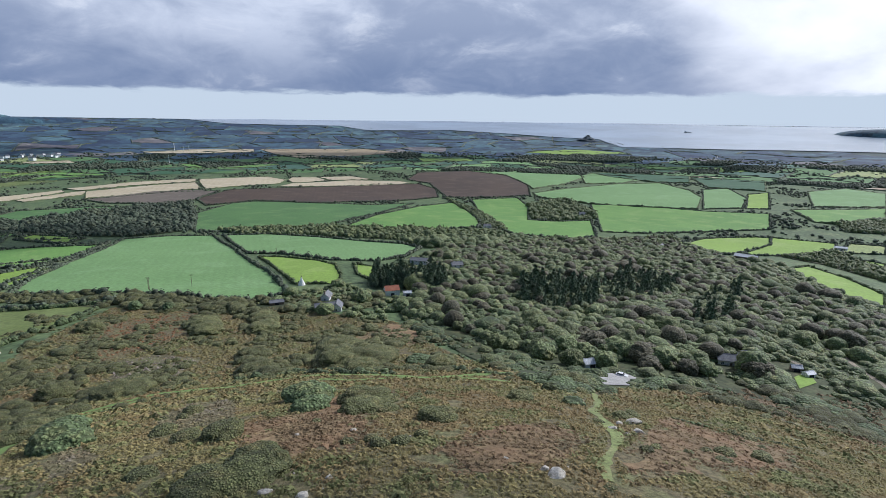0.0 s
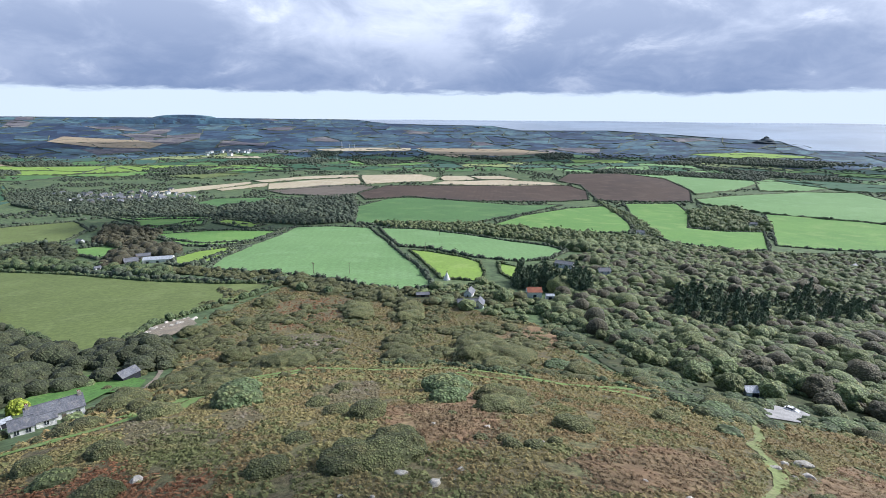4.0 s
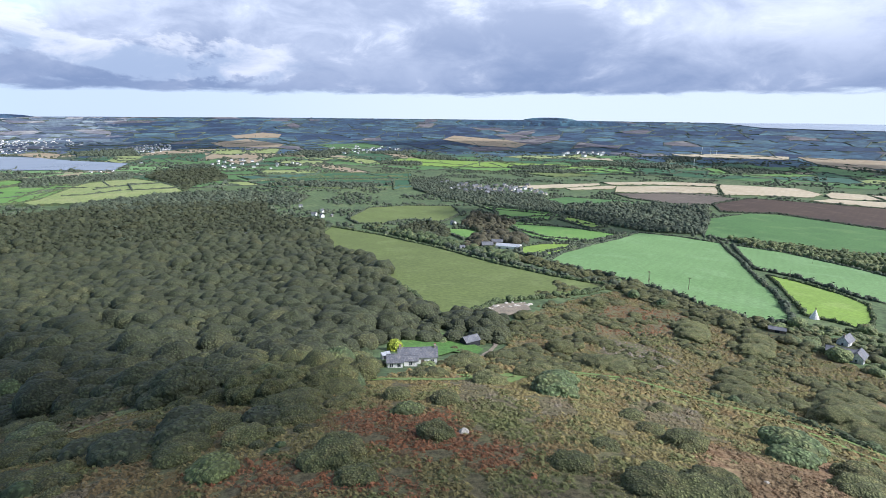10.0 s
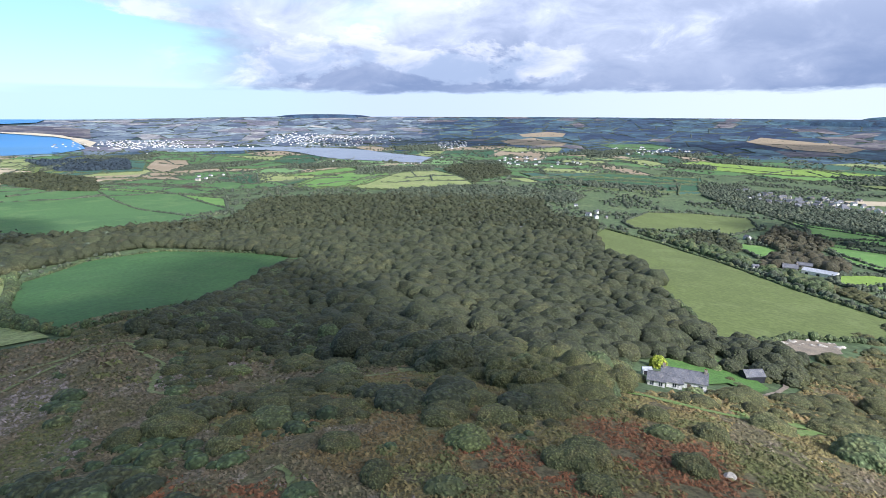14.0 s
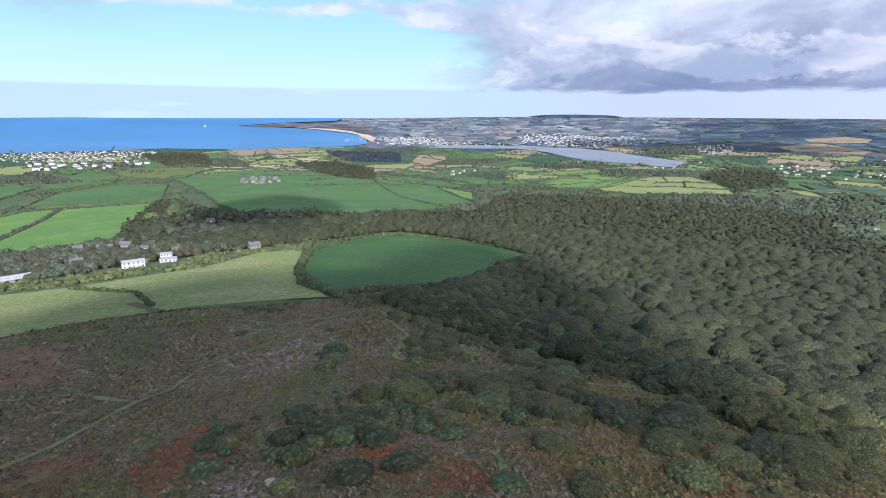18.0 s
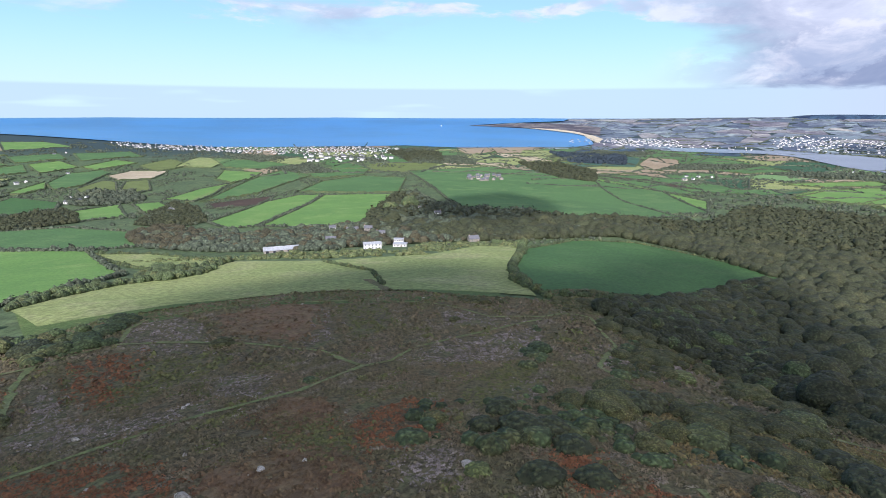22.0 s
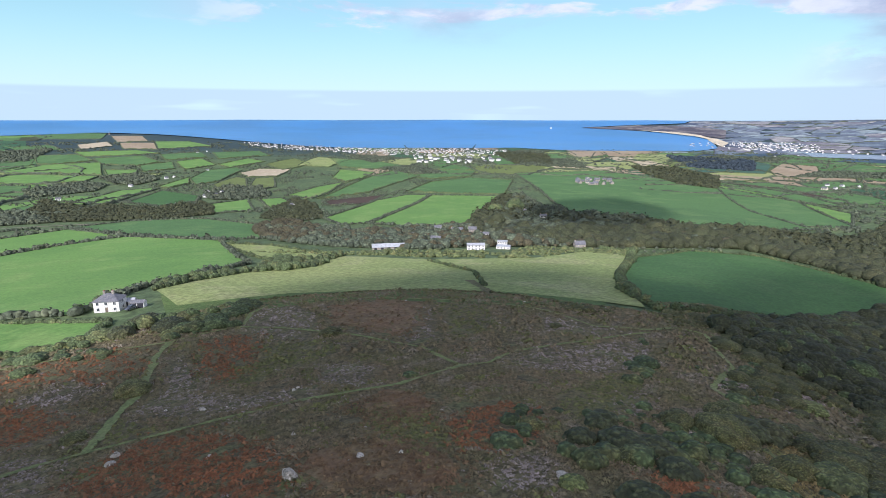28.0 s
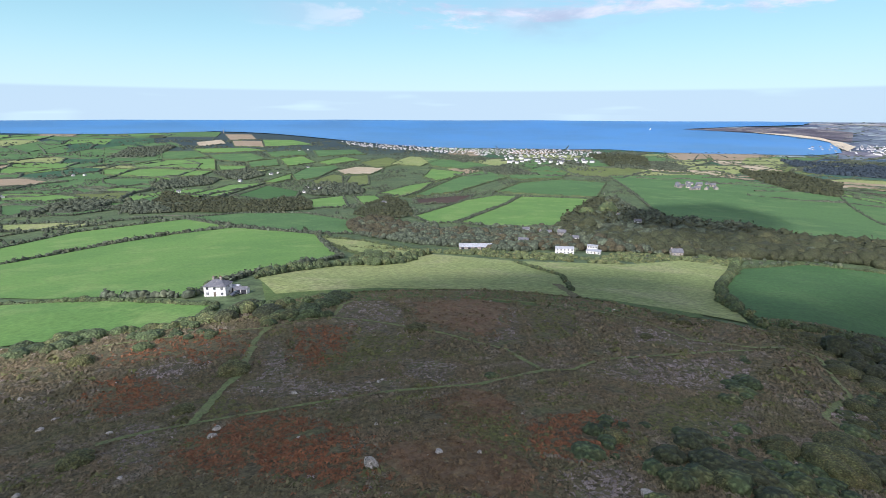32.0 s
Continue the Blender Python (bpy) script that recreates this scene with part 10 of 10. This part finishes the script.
house(-305.3, -376.9, 131, 9, 6, 3, 1.6, cols=2, rows=1, stacks=0, label="white bungalow among the trees")
house(-303.1, -414.4, 153.8, 6, 5, 3, 1.2, cols=1, rows=1, stacks=0, label="small white cottage in the trees")
house(-357.4, -437.9, 140.8, 7, 5, 3.4, 1.6, cols=2, rows=1, stacks=0, label="small white house at the field edge")
shed(-427.8, -406.4, 139.5, 15, 5, 2.2, 1.2, wall="stone", roof="slate", doors=2, label="long low slate-roofed barn in shade")
house(-382.3, -274.1, 145.6, 9, 7, 3, 2.4, cols=2, rows=1, stacks=1, wall="stone", label="slate-roofed cottage in the hedge")
house(-555.4, -487.0, 143.2, 9, 6, 4.5, 2, cols=2, rows=2, label="white house in the dark trees")
house(-524.8, -433.3, 141.5, 8, 6, 4.5, 2, cols=2, rows=2, label="pale house in the dark trees")
house(-64.4, 284.8, 20.7, 12, 6.5, 3, 2, cols=3, rows=1, stacks=0, wall="stone", label="long slate-roofed bungalow above the meadow")
house(-58.5, 287.1, 93.5, 8, 5.5, 2.8, 2.4, cols=2, rows=1, stacks=0, label="white gabled wing with a slate roof")
house(-69.9, 312.3, 87.6, 8, 5, 2.8, 2.4, cols=2, rows=1, stacks=1, label="small white gabled house")
shed(-31.4, 325.2, 17.5, 9, 7, 4, 2.2, wall="white", roof="tile", doors=1, label="white barn with a rusty red roof")
shed(-21.1, 320.6, 13.8, 5, 4, 3, 0.7, wall="white", roof="steel", doors=1, label="small white caravan-like shed")
house(-18.5, 433.3, -12.6, 14, 7, 5, 1.6, cols=4, rows=2, stacks=1, label="long white house at the wood edge")
house(12.3, 419.0, 18.3, 9, 6, 4, 2, cols=2, rows=2, label="white house among the trees")
house(65.4, 763.3, 5.1, 10, 7, 4.6, 2.4, cols=2, rows=2, label="white house beside the country road")
house(252.9, 958.9, -4.8, 10, 7, 4.6, 2.2, cols=2, rows=2, label="white house beside the copse")
shed(327.5, 560.2, -40.3, 22, 12, 4, 2, wall="wood", roof="steel", doors=4, label="open-sided farm barn with a pale roof")
shed(58.5, 194.2, 13.2, 6, 5, 2.6, 1.2, wall="white", roof="steel", doors=1, label="pale-roofed hut by the car park")
house(123.0, 211.2, -15.2, 10, 6, 2.8, 1.8, cols=3, rows=1, stacks=0, label="low white house hidden in trees")
house(136.0, 219.2, 8.2, 8, 5, 2.8, 1.6, cols=2, rows=1, stacks=0, label="low white chalet in the trees")
shed(149.3, 207.6, -15.7, 4, 3, 2.2, 0.9, wall="wood", roof="steel", doors=1, label="small wooden garden shed on the lawn")
shed(150.6, 201.6, 13.3, 4, 3, 2, 0.8, wall="white", roof="steel", doors=1, label="small white shed beside the garden lawn")
shed(522.2, 684.9, -27.3, 14, 8, 3.5, 1.5, wall="white", roof="steel", doors=2, label="long white farm shed in a field")
car(65.7, 178.4, -30.2)
tent(-96.6, 356.5)
shed(-97.0, 301.3, 22.8, 8, 4, 2.2, 1, wall="wood", roof="slate", doors=1, label="low dark shed in the garden")
shed(-371.3, 380.9, 32.3, 24, 12, 3.5, 1.6, wall="white", roof="steel", doors=3, label="broad pale-roofed farm shed")
house(-382.7, 361.9, 56.6, 11, 7, 4.6, 2.4, cols=3, rows=2, wall="stone", label="stone farmhouse with a slate roof")
shed(-402.4, 395.3, 45.5, 12, 7, 3.4, 1.8, wall="stone", roof="slate", doors=2, label="stone barn with a slate roof")
shed(-395.9, 340.4, 69.3, 5, 4, 2.4, 1.2, wall="white", roof="slate", doors=1, label="small white roadside shed")
pole(-173.4, 357.9)
pole(-187.1, 652.2)
pole(-197.7, 348.1)
pole(-200.2, 351.4)
pole(-156.6, 495.8)
cottage(-708.9, 341.4, 175, 0.75)
cottage(-730.3, 339.3, 38, 0.75)
cottage(-642.8, 155.0, 170, 0.75)
cottage(-600.6, 198.4, 80, 0.75)
cottage(-567.3, 470.7, 179, 0.75)
cottage(110.6, -1532.5, 119, 0.75)
cottage(88.1, -1530.3, 66, 0.75)
cottage(-75.4, -1077.1, 178, 0.75)
cottage(-305.1, -1053.9, 70, 0.75)
cottage(-302.6, -1005.3, 32, 0.75)
cottage(-324.6, -1039.7, 50, 0.75)
cottage(-316.4, -983.3, 11, 0.75)
cottage(-280.8, -989.9, 126, 0.75)
cottage(-352.0, -791.5, 106, 0.75)
cottage(-208.4, -1228.7, 141, 0.75)
cottage(-300.0, -1339.6, 10, 0.75)
cottage(-321.9, -1362.9, 68, 0.75)
cottage(-448.4, -1536.8, 129, 0.75)
cottage(183.0, -1129.7, 111, 0.75)
cottage(-580.4, -2089.2, 174, 0.75)
cottage(-635.3, -2162.9, 73, 0.75)
cottage(258.7, 616.7, 50, 0.75)
cottage(103.2, 478.4, 60, 0.75)

# ---- villages and towns ----
village([(-1149, 879), (-1001, 900), (-929, 1011), (-768, 903), (-797, 800), (-911, 760)], 21, thin=0.30, size=0.85, walls=("white", "cream", "stone", "stone"))
village([(-1095, -815), (-1139, -759), (-1075, -664), (-969, -707)], 26, walls=("stone", "cream", "stone"), label="grey stone farm building with a slate roof")
village([(-932, 396.6), (-873, 411.6), (-702, 364.4), (-707, 329.8), (-787, 331.6)], 30, thin=0.5, size=0.6)
village([(-1384, -371.2), (-1364, -317.3), (-1274, -286.1), (-1292, -347.5)], 30, thin=0.4)
town("crowded white seaside town along the coast", [(-1008, -2844), (-1241, -2625), (-1560, -2249), (-1824, -1967), (-1825, -1718), (-1518, -1454), (-1254, -1657), (-1176, -2137), (-933, -2477)], 26, 0.45, 0.35)
town("white houses along the estuary mouth", [(-2999, -1473), (-3187, -1259), (-2946, -847), (-2810, -486.1), (-2621, -407.2), (-2640, -984), (-2720, -1339)], 46, 0.6, 0.45)
town("harbour town above the estuary", [(-3349, -453.5), (-3522, -145.2), (-3491, 268.5), (-3092, 299.7), (-2507, -9.2), (-2795, -303.6)], 46, 0.6, 0.5)
town("small town on the far hillside", [(-2438, 1216), (-2513, 1503), (-2204, 1491), (-1951, 1170), (-1926, 1010)], 46, 0.6, 0.5)
town("village across the water", [(-2749, 379.7), (-2909, 618), (-2432, 542.7), (-2368, 376.4)], 46, 0.6, 0.5)
town("estate at the water edge", [(-1912, 510.9), (-1920, 687), (-1545, 718), (-1427, 511.5), (-1602, 446.1)], 46, 0.6, 0.5)
town("far houses by the bay", [(893, 2345), (1377, 2572), (1348, 2332), (919, 2120)], 46, 0.6, 0.6)
town("hamlet in the far valley", [(-1713, 2110), (-1567, 2249), (-1372, 1963), (-1539, 1891)], 40, 1.2, 0.6)
town("grey industrial estate beside the town", [(-1189, -1605), (-1370, -1475), (-1339, -1281), (-1233, -1202), (-1058, -1397)], 40, 0.9, 0.3)

# ---- the far shore ----
tagged(blanket('dunes', [(-3383, -2479), (-3650, -2314), (-3865, -2134), (-3882, -1844), (-3802, -1618), (-3278, -1395), (-3326, -1476), (-3432, -1630), (-3504, -1843), (-3485, -2113)], FIELD["far_tan"], 3), 'tan dunes behind the long beach', 'dunes', kind="structure")
tagged(blanket('beach', [(-3489, -2068), (-3505, -1798), (-3403, -1595), (-3163, -1384), (-2978, -1278), (-2967, -1302), (-3182, -1432), (-3330, -1603), (-3420, -1821)], SAND, 4), 'bright sand beach below the dunes', 'beach', kind="structure")
field('tan', 'tan harvested field with faint rows', [(-2138, -1651), (-2187, -1565), (-1886, -1309), (-1797, -1328)])
hedge(HEDGE, [(-2138, -1651), (-2187, -1565)], 2.3)
hedge(HEDGE, [(-1797, -1328), (-2138, -1651)], 2.3)
field('tan', 'tan harvested field with faint rows', [(-2190, -1558), (-2266, -1489), (-1994, -1254), (-1892, -1299)])
hedge(HEDGE, [(-2190, -1558), (-2266, -1489), (-1994, -1254)], 2.3)
field('tan', 'tan harvested field with faint rows', [(-2270, -1482), (-2370, -1342), (-2088, -1141), (-2000, -1244)])
hedge(HEDGE, [(-2270, -1482), (-2370, -1342), (-2088, -1141), (-2000, -1244)], 2.3)
field('straw', 'pale straw-coloured stubble field', [(-1342, -1089), (-1429, -910), (-1355, -863), (-1272, -1033)])
hedge(HEDGE, [(-1429, -910), (-1355, -863), (-1272, -1033), (-1342, -1089)], 2.3)
field('straw', 'pale straw-coloured stubble field', [(-1704, -1036), (-1759, -997), (-1574, -829), (-1537, -892)])
hedge(HEDGE, [(-1704, -1036), (-1759, -997)], 2.3)
hedge(HEDGE, [(-1574, -829), (-1537, -892)], 2.3)
field('straw', 'pale straw-coloured stubble field', [(-1831, -1217), (-1940, -1073), (-1766, -965), (-1656, -1054)])
hedge(HEDGE, [(-1831, -1217), (-1940, -1073)], 2.3)
cottage(-1686.6, -64.0, 144, 0.75)
cottage(-1765.2, -54.8, 161, 0.75)
cottage(-1642.8, -35.4, 129, 0.75)
cottage(-1670.2, 160.4, 100, 0.75)
cottage(-1667.9, 180.3, 38, 0.75)
cottage(-1697.6, 199.3, 109, 0.75)
cottage(-1672.6, 209.8, 25, 0.75)
cottage(-2455.2, -757.6, 179, 0.75)
cottage(-2347.2, -803.7, 175, 0.75)
cottage(-1410.3, -313.1, 24, 0.75)
cottage(-1346.0, -338.6, 60, 0.75)
cottage(-1397.0, -366.9, 118, 0.75)
cottage(-1403.1, -341.2, 64, 0.75)
cottage(-2701.3, 643.3, 136, 0.75)
cottage(-2141.6, 689.9, 35, 0.75)
cottage(-2270.4, 975.2, 104, 0.75)
cottage(-1603.5, 926.1, 150, 0.75)
cottage(-1932.0, 322.5, 120, 0.75)
cottage(-997.2, 857.9, 130, 0.75)
cottage(-931.3, 844.8, 10, 0.75)
town("white seaside houses behind the beach", [(-3150, -1321), (-3238, -1185), (-3186, -898), (-2826, -780), (-2683, -981), (-2908, -1195)], 34, 0.6, 0.25)
town("pale harbour town above the estuary", [(-3521, -511.9), (-3718, -323.3), (-3466, -50), (-3365, 207.7), (-2952, -38.9), (-2790, -369.4)], 40, 0.55, 0.4)
town("white village above the water", [(-2654, 337.1), (-3047, 632), (-2710, 623), (-2349, 425.1)], 36, 0.55, 0.4)
# skyline hills, coloured with the haze-tinted field materials
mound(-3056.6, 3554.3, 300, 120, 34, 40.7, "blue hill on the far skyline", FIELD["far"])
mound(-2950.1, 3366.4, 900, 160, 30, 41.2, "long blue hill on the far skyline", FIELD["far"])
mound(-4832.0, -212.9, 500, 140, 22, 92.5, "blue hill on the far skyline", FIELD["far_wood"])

# ---- far landmarks ----
island(889.7, 3370.0, 120, 27)
ship(1698.6, 3821.1, 52, 5)
sailing_boat(-3219.0, -2623.0, 14)
mast(-1232.1, 2511.9, 34)
mast(-1192.5, 2516.0, 24)
mast(-1167.1, 2517.5, 24)
mast(-940.3, 1871.2, 30)
monument(-514.2, -3426.8, 22)
mound(2729.6, 3253.5, 420, 150, 42, -40, "pale hazy headland across the bay")
tagged(blanket('beach', [(-3411, -1645), (-3260, -1432), (-3075, -1287), (-2776, -1191), (-3016, -1346), (-3275, -1507)], SAND, 3), 'pale sand beach curving round the bay', 'beach', kind="structure")

# ---- unseen clouds, placed to shade the land ----
cloud(126, 200, 108, 128, 0)
cloud(131, 228, 100, 62, 50)
cloud(10, 2350, 900, 260, 10)
cloud(45, 2900, 700, 320, 40)
cloud(-22, 2250, 420, 150, -20)
cloud(80, 2900, 600, 380, 80)
cloud(36, 830, 170, 90, 30)
cloud(124, 760, 190, 95, 25)
# two unseen clouds stacked here only to darken the near moor
cloud(176, 84, 66, 56, 0)
cloud(168, 112, 72, 62, 30)
cloud(102, 310, 150, 64, 11)
